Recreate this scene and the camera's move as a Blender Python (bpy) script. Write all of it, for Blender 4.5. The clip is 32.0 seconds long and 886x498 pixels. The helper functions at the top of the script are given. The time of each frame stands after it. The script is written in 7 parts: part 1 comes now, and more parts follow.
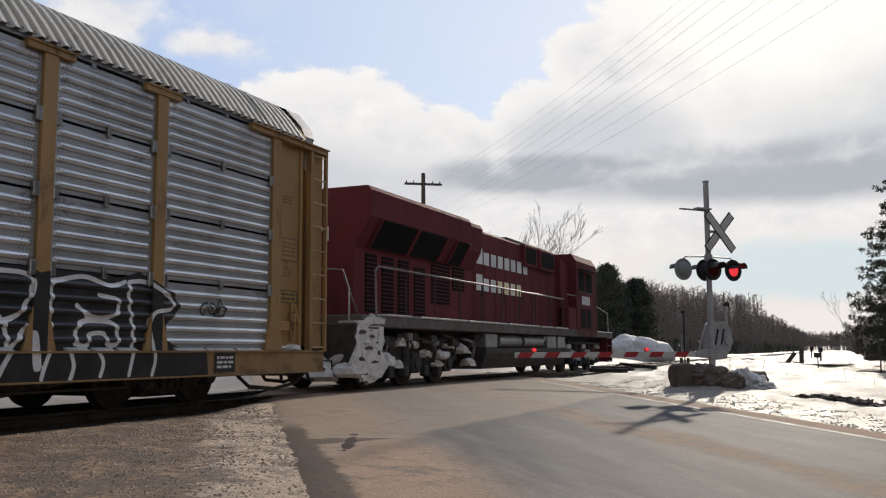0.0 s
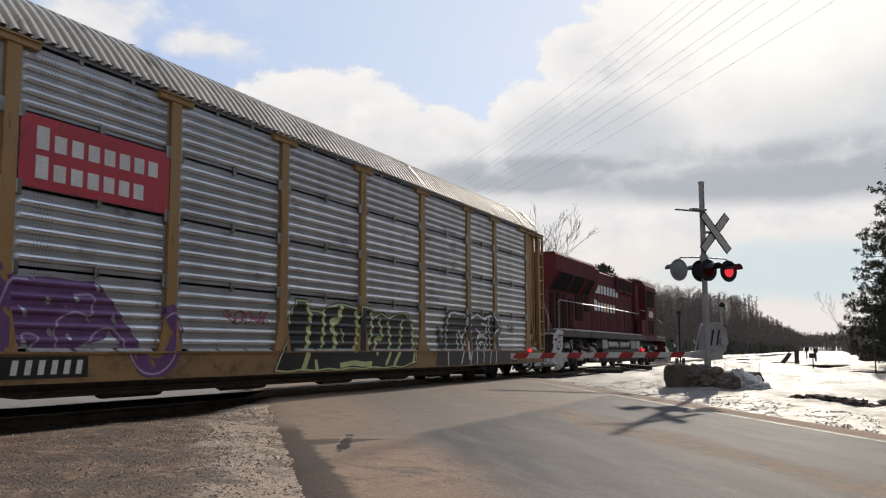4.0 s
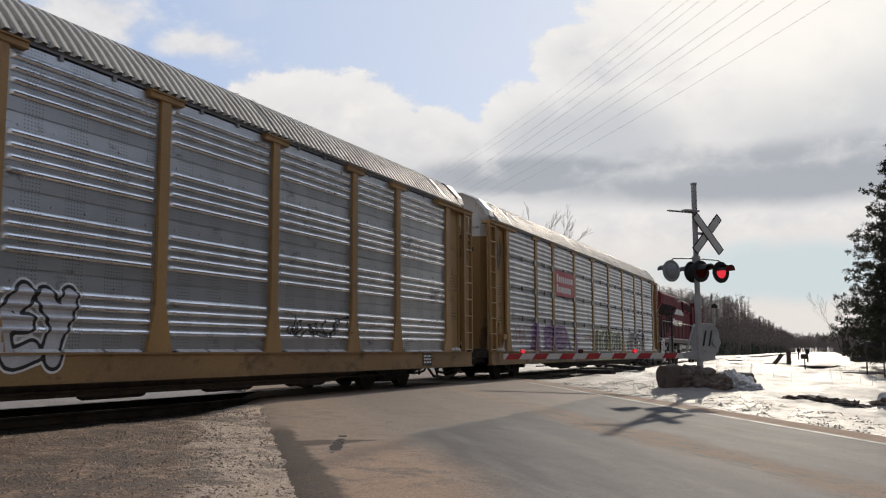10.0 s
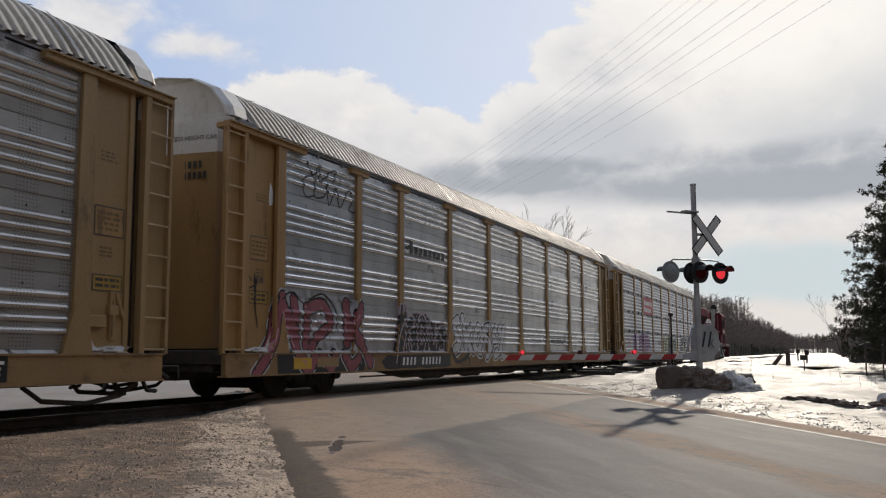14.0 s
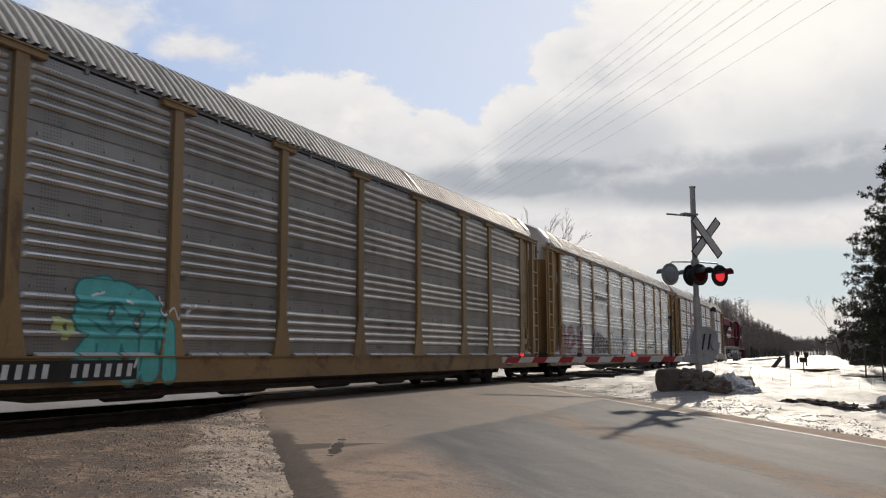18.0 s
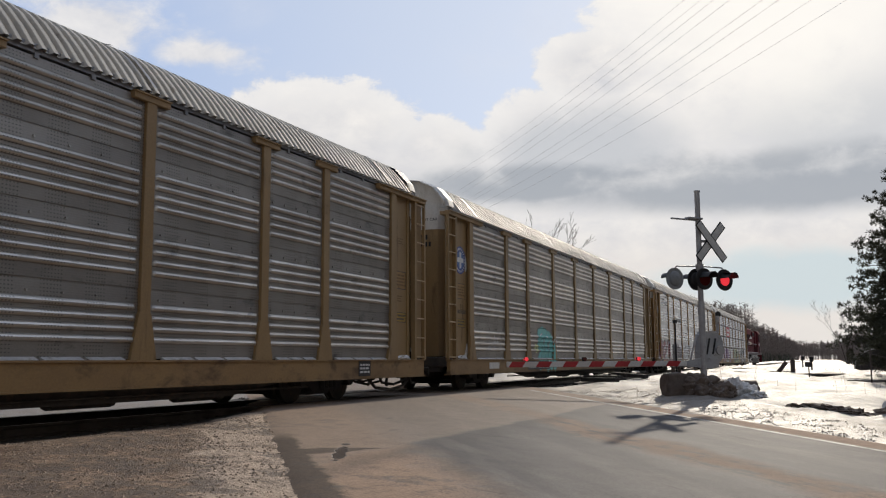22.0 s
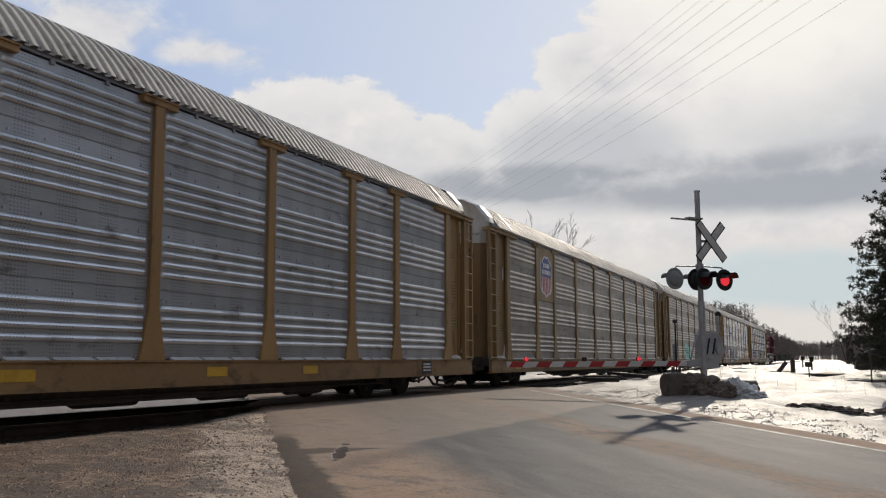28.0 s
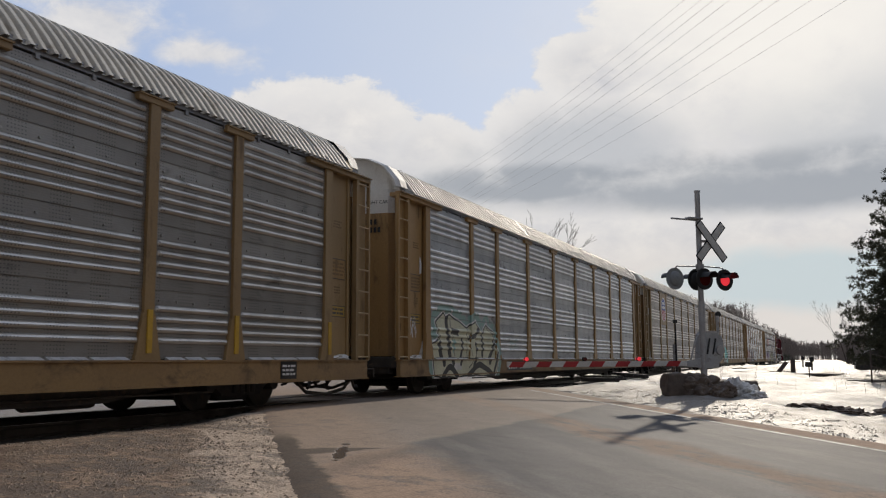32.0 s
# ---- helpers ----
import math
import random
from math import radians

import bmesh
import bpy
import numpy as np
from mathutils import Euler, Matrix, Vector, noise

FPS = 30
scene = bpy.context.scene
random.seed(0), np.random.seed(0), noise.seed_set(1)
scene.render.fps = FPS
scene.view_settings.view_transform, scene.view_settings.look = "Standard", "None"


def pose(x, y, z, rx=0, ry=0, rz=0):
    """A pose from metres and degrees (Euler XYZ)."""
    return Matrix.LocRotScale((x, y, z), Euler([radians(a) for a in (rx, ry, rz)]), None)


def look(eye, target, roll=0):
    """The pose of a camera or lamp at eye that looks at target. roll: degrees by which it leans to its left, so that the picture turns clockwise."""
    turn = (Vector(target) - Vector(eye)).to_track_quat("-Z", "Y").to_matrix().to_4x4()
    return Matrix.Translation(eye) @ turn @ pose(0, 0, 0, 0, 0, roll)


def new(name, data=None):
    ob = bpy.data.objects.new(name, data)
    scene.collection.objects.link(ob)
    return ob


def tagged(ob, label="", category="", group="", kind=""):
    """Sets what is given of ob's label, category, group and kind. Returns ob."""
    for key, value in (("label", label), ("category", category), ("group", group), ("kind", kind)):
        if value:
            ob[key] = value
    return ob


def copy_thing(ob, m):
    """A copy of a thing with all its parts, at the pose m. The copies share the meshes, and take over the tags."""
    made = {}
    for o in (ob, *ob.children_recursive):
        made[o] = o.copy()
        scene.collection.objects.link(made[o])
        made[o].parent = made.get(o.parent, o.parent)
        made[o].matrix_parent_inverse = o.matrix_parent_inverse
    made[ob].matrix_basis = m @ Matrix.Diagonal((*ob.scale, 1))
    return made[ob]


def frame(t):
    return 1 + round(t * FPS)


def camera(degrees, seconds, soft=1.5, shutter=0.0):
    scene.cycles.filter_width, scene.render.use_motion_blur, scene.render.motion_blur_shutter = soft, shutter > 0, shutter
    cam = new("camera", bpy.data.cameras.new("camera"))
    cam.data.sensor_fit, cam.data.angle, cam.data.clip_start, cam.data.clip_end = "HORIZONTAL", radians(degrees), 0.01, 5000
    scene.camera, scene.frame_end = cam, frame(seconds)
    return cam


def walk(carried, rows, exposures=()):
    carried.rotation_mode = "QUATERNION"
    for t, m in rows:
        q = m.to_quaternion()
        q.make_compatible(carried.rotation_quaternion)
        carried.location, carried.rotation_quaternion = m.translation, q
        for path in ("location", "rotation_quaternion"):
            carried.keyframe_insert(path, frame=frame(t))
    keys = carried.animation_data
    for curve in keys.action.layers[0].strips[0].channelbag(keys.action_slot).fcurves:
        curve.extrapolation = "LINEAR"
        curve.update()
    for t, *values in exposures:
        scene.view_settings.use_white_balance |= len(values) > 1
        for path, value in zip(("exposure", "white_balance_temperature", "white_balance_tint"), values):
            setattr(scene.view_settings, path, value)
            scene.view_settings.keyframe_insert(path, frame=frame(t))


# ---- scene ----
# ---- camera ----
EYE = 0.787


def view(yaw, pitch):
    """The tripod head: turned and tilted in degrees, with the camera's slight lean."""
    return pose(0, 0, EYE, 0, 0, yaw) @ pose(0, 0, 0, 90 + pitch) @ pose(0, 0, 0, 0, 0, -0.26)


cam = camera(51.93, 32.0, 1.15, 0.12)
PATH = [(0, view(23.58, 6.39)), (0.5, view(23.61, 6.44)), (1, view(23.66, 6.51)), (1.5, view(23.69, 6.56)), (2, view(23.66, 6.60)), (2.5, view(23.59, 6.55)), (3, view(23.51, 6.49)), (3.5, view(23.41, 6.46)), (5.5, view(23.10, 6.34)), (6, view(23.05, 6.35)), (7, view(22.97, 6.32)), (8, view(22.90, 6.36)), (9, view(22.89, 6.42)), (10, view(22.87, 6.48)), (10.5, view(22.83, 6.53)), (11, view(22.80, 6.54)), (12, view(22.81, 6.59)), (13, view(22.80, 6.59)), (14, view(22.83, 6.54)), (14.5, view(22.80, 6.48)), (16.5, view(22.81, 6.54)), (17, view(22.82, 6.59)), (18, view(22.80, 6.69)), (19, view(22.78, 6.70)), (19.5, view(22.74, 6.69)), (20, view(22.74, 6.74)), (20.5, view(22.80, 6.96)), (21, view(23.08, 6.96)), (21.5, view(23.07, 6.97)), (25.5, view(23.07, 6.97)), (27.5, view(23.07, 6.97)), (32, view(23.08, 6.97))]
walk(cam, PATH, [(0, 0.05), (6, 0.0), (13, -0.1), (20, -0.05), (25, -0.12), (32, -0.19)])

# ---- light ----
SUN_AZ, SUN_EL = 2.0, 23.0          # degrees from +Y towards -X, and above the horizon
sun = new("sun", bpy.data.lights.new("sun", "SUN"))
sun.data.energy, sun.data.angle, sun.data.color = 3.05, radians(0.9), (1.0, 0.89, 0.74)
to_sun = Vector((-math.sin(radians(SUN_AZ)) * math.cos(radians(SUN_EL)), math.cos(radians(SUN_AZ)) * math.cos(radians(SUN_EL)), math.sin(radians(SUN_EL))))
sun.matrix_world = look(to_sun * 100, (0, 0, 0))


def nd(tree, kind, **values):
    """A node with its properties and inputs; an input that is a socket is linked."""
    n = tree.nodes.new(kind)
    for key, value in values.items():
        if key.startswith("i_"):
            slot = n.inputs[int(key[2:])] if key[2:].isdigit() else n.inputs[key[2:].replace("_", " ")]
            if isinstance(value, bpy.types.NodeSocket):
                tree.links.new(value, slot)
            else:
                slot.default_value = value
    return n


def op(tree, what, a, b=0.0, c=0.0, clamp=False):
    n = nd(tree, "ShaderNodeMath", i_0=a, i_1=b, i_2=c)
    n.operation, n.use_clamp = what, clamp
    return n.outputs[0]


def blend(tree, f, a, b):
    n = tree.nodes.new("ShaderNodeMix")
    n.data_type = "RGBA"
    for slot, value in ((0, f), (6, a), (7, b)):
        if isinstance(value, bpy.types.NodeSocket):
            tree.links.new(value, n.inputs[slot])
        else:
            n.inputs[slot].default_value = value
    return n.outputs[2]


def fbm(tree, vec, scale, detail=6.0, rough=0.55, distort=0.0):
    n = nd(tree, "ShaderNodeTexNoise", i_Vector=vec, i_Scale=scale, i_Detail=detail, i_Roughness=rough, i_Distortion=distort)
    return n.outputs[0]


def rise(tree, v, lo, hi):
    n = nd(tree, "ShaderNodeMapRange", i_0=v, i_1=lo, i_2=hi)
    n.interpolation_type = "SMOOTHSTEP"
    return n.outputs[0]


def sky_world():
    w = bpy.data.worlds.new("winter_sky")
    scene.world = w
    w.use_nodes = True
    t = w.node_tree
    back = t.nodes["Background"]
    sky = t.nodes.new("ShaderNodeTexSky")
    sky.sky_type, sky.sun_disc = "NISHITA", False
    sky.sun_elevation, sky.sun_rotation = radians(SUN_EL), radians(-SUN_AZ)
    sky.air_density, sky.dust_density, sky.ozone_density = 1.0, 0.6, 1.6
    blue = nd(t, "ShaderNodeMixRGB", i_0=1.0, i_1=sky.outputs[0], i_2=(0.06, 0.065, 0.08, 1))
    blue.blend_type = "MULTIPLY"
    d = t.nodes.new("ShaderNodeTexCoord").outputs["Generated"]
    s = nd(t, "ShaderNodeSeparateXYZ", i_0=d)
    x, y, z = s.outputs
    az = op(t, "MULTIPLY", op(t, "ARCTAN2", op(t, "MULTIPLY", x, -1.0), y), 57.2958)      # degrees, growing towards -X
    el = op(t, "MULTIPLY", op(t, "ARCSINE", z), 57.2958)
    flat = nd(t, "ShaderNodeCombineXYZ", i_0=az, i_1=op(t, "MULTIPLY", el, 1.5), i_2=0.0).outputs[0]
    big = op(t, "SUBTRACT", fbm(t, flat, 0.10, 8.0, 0.58, 0.25), 0.5)
    fine = op(t, "SUBTRACT", fbm(t, flat, 0.33, 8.0, 0.62, 0.2), 0.5)

    def bank(a0, e0, ra, re):
        """Positive inside an oval stretch of sky, in degrees."""
        dx = op(t, "DIVIDE", op(t, "SUBTRACT", az, a0), ra)
        dy = op(t, "DIVIDE", op(t, "SUBTRACT", el, e0), re)
        return op(t, "SUBTRACT", 1.0, op(t, "SQRT", op(t, "ADD", op(t, "MULTIPLY", dx, dx), op(t, "MULTIPLY", dy, dy))))

    def most(*values):
        out = values[0]
        for v in values[1:]:
            out = op(t, "MAXIMUM", out, v)
        return out

    ragged = op(t, "ADD", op(t, "MULTIPLY", big, 0.62), op(t, "MULTIPLY", fine, 0.62))
    main = most(bank(31.0, 12.3, 9.6, 5.4), bank(42.0, 11.5, 10.0, 4.2), bank(24.0, 11.4, 5.6, 4.4), bank(17.0, 12.6, 4.6, 4.6), bank(12.6, 17.8, 5.0, 2.5), bank(11.0, 13.4, 8.0, 4.4), bank(2.6, 16.4, 12.6, 9.0), bank(-14.0, 16.0, 18.0, 14.0), bank(60.0, 9.0, 22.0, 7.0), bank(120.0, 20.0, 40.0, 18.0), bank(-100.0, 25.0, 50.0, 20.0))
    low = op(t, "MULTIPLY", op(t, "SUBTRACT", 12.6, el), 0.25)
    body = op(t, "ADD", most(main, low), ragged)
    cover = rise(t, body, 0.0, 0.13)
    wisps = most(bank(44.5, 19.4, 5.2, 2.6), bank(38.5, 18.5, 4.6, 1.3), bank(50.0, 22.0, 6.0, 3.0), bank(70.0, 32.0, 14.0, 8.0))
    cover = most(cover, op(t, "MULTIPLY", rise(t, op(t, "ADD", wisps, op(t, "MULTIPLY", ragged, 2.6)), -0.10, 0.75), 0.9), op(t, "MULTIPLY", rise(t, big, -0.05, 0.35), 0.25))
    gap = rise(t, op(t, "ADD", bank(1.5, 4.6, 9.5, 2.3), op(t, "MULTIPLY", ragged, 1.0)), -0.05, 0.5)
    core = rise(t, op(t, "ADD", most(bank(1.0, 10.5, 22.0, 2.3), bank(17.0, 11.0, 9.0, 1.5), bank(-20.0, 11.0, 16.0, 3.0)), op(t, "MULTIPLY", ragged, 0.8)), -0.05, 0.5)
    shade = rise(t, op(t, "ADD", most(bank(-2.0, 13.8, 11.0, 4.6), bank(14.0, 12.8, 9.0, 3.4), bank(33.0, 10.4, 14.0, 3.6), bank(-20.0, 16.0, 20.0, 9.0)), op(t, "MULTIPLY", ragged, 1.5)), 0.0, 0.7)
    rim = op(t, "MULTIPLY", rise(t, body, 0.0, 0.13), rise(t, body, 0.55, 0.12))
    sunward = nd(t, "ShaderNodeVectorMath", i_0=d, i_1=to_sun)
    sunward.operation = "DOT_PRODUCT"
    cosine = sunward.outputs["Value"]
    glow = rise(t, op(t, "ADD", cosine, op(t, "MULTIPLY", ragged, 0.012)), 0.978, 1.0)
    lit = blend(t, op(t, "ADD", 0.55, op(t, "MULTIPLY", fine, 2.2), clamp=True), (0.70, 0.70, 0.73, 1), (0.93, 0.90, 0.87, 1))
    lit = blend(t, op(t, "MULTIPLY", rise(t, el, 9.0, 4.0), 0.8), lit, (0.86, 0.805, 0.75, 1))
    cloud = blend(t, op(t, "MULTIPLY", shade, 0.9), lit, (0.60, 0.62, 0.655, 1))
    cloud = blend(t, op(t, "MULTIPLY", core, 0.9), cloud, (0.41, 0.44, 0.485, 1))
    cloud = blend(t, op(t, "MULTIPLY", rim, 0.55), cloud, (0.95, 0.93, 0.91, 1))
    cloud = blend(t, op(t, "MULTIPLY", gap, 0.8), cloud, (0.62, 0.73, 0.77, 1))
    cloud = blend(t, op(t, "MULTIPLY", glow, 0.95), cloud, (1.06, 1.02, 0.96, 1))
    # clear sky, paler towards the sun; the whole vault falls off away from it
    clear = blend(t, rise(t, cosine, 0.72, 1.0), (0.53, 0.665, 0.94, 1), (0.78, 0.85, 0.97, 1))
    clear = blend(t, 0.25, clear, blue.outputs[0])
    vault = blend(t, cover, clear, cloud)
    fall = op(t, "ADD", 0.50, op(t, "MULTIPLY", rise(t, cosine, 0.05, 0.50), 0.50))
    dim = nd(t, "ShaderNodeVectorMath", i_0=vault)
    dim.operation = "SCALE"
    t.links.new(fall, dim.inputs["Scale"])
    t.links.new(dim.outputs[0], back.inputs[0])
    back.inputs[1].default_value = 1.0


sky_world()

# ---- materials ----
def surface(name, a, b, rough=0.6, metal=0.0, scale=2.0, grain=40.0, bump=0.15, depth=0.004, dirt=None, dirt_amount=0.5, streak=(1, 1, 1), vary=0.12, spec=0.5, coat=0.0):
    """Two-scale procedural surface: patches from colour a to b, fine grain in value and relief, and stains."""
    m = bpy.data.materials.new(name)
    m.use_nodes = True
    t = m.node_tree
    p = t.nodes["Principled BSDF"]
    co = t.nodes.new("ShaderNodeTexCoord").outputs["Object"]
    rnd = t.nodes.new("ShaderNodeObjectInfo").outputs["Random"]
    shift = nd(t, "ShaderNodeVectorMath", i_0=co, i_1=nd(t, "ShaderNodeCombineXYZ", i_0=op(t, "MULTIPLY", rnd, 37.0), i_1=op(t, "MULTIPLY", rnd, 71.0), i_2=op(t, "MULTIPLY", rnd, 13.0)).outputs[0])
    v = nd(t, "ShaderNodeVectorMath", i_0=shift.outputs[0], i_1=streak)
    v.operation = "MULTIPLY"
    patch = fbm(t, v.outputs[0], scale, 5.0, 0.6)
    fine = fbm(t, shift.outputs[0], grain, 3.0, 0.6)
    col = blend(t, rise(t, patch, 0.3, 0.7), (*a, 1), (*b, 1))
    value = op(t, "ADD", op(t, "MULTIPLY", op(t, "SUBTRACT", fine, 0.5), vary * 4), op(t, "ADD", 1.0 - vary / 2, op(t, "MULTIPLY", rnd, vary)))
    tint = nd(t, "ShaderNodeHueSaturation", i_Value=value, i_Color=col)
    out = tint.outputs[0]
    r = op(t, "ADD", rough - 0.08, op(t, "MULTIPLY", patch, 0.16))
    if dirt:
        stain = rise(t, fbm(t, v.outputs[0], scale * 2.7, 6.0, 0.7, 0.3), 0.62 - dirt_amount * 0.25, 0.72)
        out = blend(t, op(t, "MULTIPLY", stain, 0.85), out, (*dirt, 1))
        r = op(t, "ADD", r, op(t, "MULTIPLY", stain, 0.2), clamp=True)
    t.links.new(out, p.inputs["Base Color"])
    t.links.new(r, p.inputs["Roughness"])
    p.inputs["Metallic"].default_value = metal
    p.inputs["Specular IOR Level"].default_value = spec
    p.inputs["Coat Weight"].default_value = coat
    if bump:
        bp = nd(t, "ShaderNodeBump", i_Strength=bump, i_Distance=depth, i_Height=op(t, "ADD", fine, op(t, "MULTIPLY", patch, 1.5)))
        t.links.new(bp.outputs[0], p.inputs["Normal"])
    return m


def glowing(name, col, power):
    m = bpy.data.materials.new(name)
    m.use_nodes = True
    p = m.node_tree.nodes["Principled BSDF"]
    p.inputs["Base Color"].default_value = (*col, 1)
    p.inputs["Emission Color"].default_value = (*col, 1)
    p.inputs["Emission Strength"].default_value = power
    return m


def galvanised(name, a, b, rough, metal, painted_shine=0.55):
    """Weathered zinc sheet: spangle, vertical rain streaks, rows of small perforations; rib highlights painted into the
    colour.
    """
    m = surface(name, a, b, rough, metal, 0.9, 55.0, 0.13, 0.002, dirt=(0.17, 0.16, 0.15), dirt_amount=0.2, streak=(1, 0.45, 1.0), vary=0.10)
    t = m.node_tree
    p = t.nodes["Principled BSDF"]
    # painted highlight: rib crests lightened and flats darkened in the base colour
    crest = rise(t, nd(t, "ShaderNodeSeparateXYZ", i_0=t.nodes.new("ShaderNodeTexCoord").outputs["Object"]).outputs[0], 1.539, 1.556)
    worn = nd(t, "ShaderNodeHueSaturation", i_Value=op(t, "ADD", 0.86, op(t, "MULTIPLY", crest, painted_shine)), i_Color=p.inputs["Base Color"].links[0].from_socket)
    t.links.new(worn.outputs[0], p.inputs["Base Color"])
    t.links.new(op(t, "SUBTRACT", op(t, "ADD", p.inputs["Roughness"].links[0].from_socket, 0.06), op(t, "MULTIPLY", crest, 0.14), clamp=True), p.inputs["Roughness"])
    co = nd(t, "ShaderNodeSeparateXYZ", i_0=t.nodes.new("ShaderNodeTexCoord").outputs["Object"])
    row = op(t, "FRACT", op(t, "MULTIPLY", co.outputs[2], 1 / 0.046))
    colm = op(t, "FRACT", op(t, "MULTIPLY", co.outputs[1], 1 / 0.052))
    r2 = op(t, "ADD", op(t, "POWER", op(t, "ABSOLUTE", op(t, "SUBTRACT", row, 0.5)), 2.0), op(t, "POWER", op(t, "ABSOLUTE", op(t, "SUBTRACT", colm, 0.5)), 2.0))
    hole = rise(t, r2, 0.06, 0.03)
    group = rise(t, op(t, "FRACT", op(t, "MULTIPLY", co.outputs[1], 1 / 0.71)), 0.50, 0.54)
    hole = op(t, "MULTIPLY", hole, op(t, "MULTIPLY", group, 0.6))
    wave = op(t, "SINE", op(t, "MULTIPLY", co.outputs[2], 6.2832 / 0.031))
    bp = p.inputs["Normal"].links[0].from_node
    t.links.new(op(t, "ADD", bp.inputs["Height"].links[0].from_socket, op(t, "MULTIPLY", wave, 0.9)), bp.inputs["Height"])
    old = p.inputs["Base Color"].links[0].from_socket
    t.links.new(blend(t, hole, old, (0.03, 0.03, 0.03, 1)), p.inputs["Base Color"])
    return m


M_GOLD = surface("gold_paint", (0.36, 0.215, 0.082), (0.285, 0.165, 0.06), 0.5, 0.0, 0.9, 30, 0.1, dirt=(0.10, 0.06, 0.03), dirt_amount=0.3, streak=(1, 1, 0.3))
M_GOLD_PALE = surface("faded_gold_paint", (0.315, 0.205, 0.092), (0.25, 0.16, 0.07), 0.5, 0.0, 0.9, 30, 0.1, dirt=(0.13, 0.08, 0.04), dirt_amount=0.3, streak=(1, 1, 0.3))
M_RUNG = surface("worn_gold_rung", (0.55, 0.42, 0.26), (0.42, 0.30, 0.16), 0.4, 0.3, 4, 40, 0.1)
M_LEDGE = surface("bare_ledge", (0.66, 0.65, 0.63), (0.50, 0.48, 0.45), 0.45, 0.3, 3, 40, 0.1, dirt=(0.2, 0.16, 0.12), dirt_amount=0.4)
M_SILL = surface("rusty_gold_sill", (0.30, 0.185, 0.075), (0.225, 0.135, 0.06), 0.6, 0.0, 0.8, 30, 0.15, dirt=(0.085, 0.055, 0.035), dirt_amount=0.55, streak=(1, 0.6, 1.0))
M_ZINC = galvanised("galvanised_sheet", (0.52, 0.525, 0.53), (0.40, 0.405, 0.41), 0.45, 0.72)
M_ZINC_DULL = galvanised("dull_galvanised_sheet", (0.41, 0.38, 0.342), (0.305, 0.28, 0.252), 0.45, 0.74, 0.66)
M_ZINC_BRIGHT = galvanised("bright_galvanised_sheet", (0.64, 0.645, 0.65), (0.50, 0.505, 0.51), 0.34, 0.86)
M_ROOF = surface("galvanised_roof", (0.56, 0.525, 0.465), (0.43, 0.40, 0.35), 0.64, 0.22, 0.8, 40, 0.1, dirt=(0.26, 0.22, 0.17), dirt_amount=0.3)
M_EAVE = surface("grey_eave_rail", (0.28, 0.28, 0.29), (0.2, 0.2, 0.21), 0.5, 0.5, 1.0, 40, 0.1)
M_WHITE = surface("dirty_white_paint", (0.66, 0.65, 0.62), (0.52, 0.5, 0.47), 0.55, 0.0, 1.0, 30, 0.1, dirt=(0.3, 0.25, 0.18), dirt_amount=0.3, streak=(1, 1, 0.3))
M_BLACK = surface("black_paint", (0.012, 0.012, 0.013), (0.022, 0.021, 0.02), 0.55, 0.0, 2, 40, 0.1)
M_IRON = surface("grimy_iron", (0.035, 0.031, 0.028), (0.07, 0.058, 0.048), 0.7, 0.2, 3, 30, 0.3, dirt=(0.14, 0.10, 0.07), dirt_amount=0.4)
M_STEEL = surface("worn_steel", (0.42, 0.41, 0.40), (0.28, 0.26, 0.24), 0.35, 0.9, 5, 60, 0.1)
M_RAIL = surface("railhead", (0.10, 0.08, 0.065), (0.06, 0.045, 0.035), 0.5, 0.5, 3, 50, 0.2)
M_SNOWPACK = surface("packed_snow", (0.74, 0.71, 0.67), (0.55, 0.52, 0.485), 0.7, 0, 4, 30, 0.5, 0.02, dirt=(0.26, 0.22, 0.18), dirt_amount=0.5)
M_RED = surface("maroon_engine_paint", (0.155, 0.036, 0.042), (0.118, 0.029, 0.034), 0.8, 0, 0.7, 30, 0.08, dirt=(0.085, 0.034, 0.034), dirt_amount=0.4, streak=(1, 1, 0.3), spec=0.12)
M_REDSIGN = surface("red_billboard_paint", (0.50, 0.05, 0.07), (0.40, 0.04, 0.055), 0.5, 0, 1.5, 30, 0.08, dirt=(0.25, 0.05, 0.06))
M_DARKGLASS = surface("dark_screen", (0.008, 0.008, 0.009), (0.014, 0.013, 0.013), 0.85, 0, 3, 60, 0.2, spec=0.1)
M_TRUCK = surface("dusty_cast_iron", (0.030, 0.028, 0.027), (0.062, 0.057, 0.053), 0.75, 0.1, 2.5, 25, 0.4, dirt=(0.17, 0.155, 0.145), dirt_amount=0.2)
M_SKIRT = surface("dusty_grey_skirt", (0.15, 0.125, 0.115), (0.10, 0.078, 0.07), 0.8, 0, 1.5, 30, 0.2, dirt=(0.22, 0.19, 0.17), dirt_amount=0.4)
M_TANK = surface("grey_air_tank", (0.28, 0.28, 0.28), (0.18, 0.17, 0.16), 0.45, 0.4, 2, 30, 0.1)
M_LETTER = surface("white_lettering", (0.7, 0.7, 0.68), (0.6, 0.6, 0.58), 0.5, 0, 3, 30, 0)
M_LETTER_YELLOW = surface("yellow_reflective_lettering", (0.75, 0.6, 0.2), (0.7, 0.7, 0.6), 0.4, 0, 2, 30, 0)
M_PLATE = surface("yellowed_plate", (0.40, 0.255, 0.05), (0.32, 0.20, 0.04), 0.5, 0, 3, 30, 0.05)
M_FAINT = surface("faint_stencil_ink", (0.21, 0.13, 0.055), (0.16, 0.10, 0.045), 0.6, 0, 3, 30, 0)
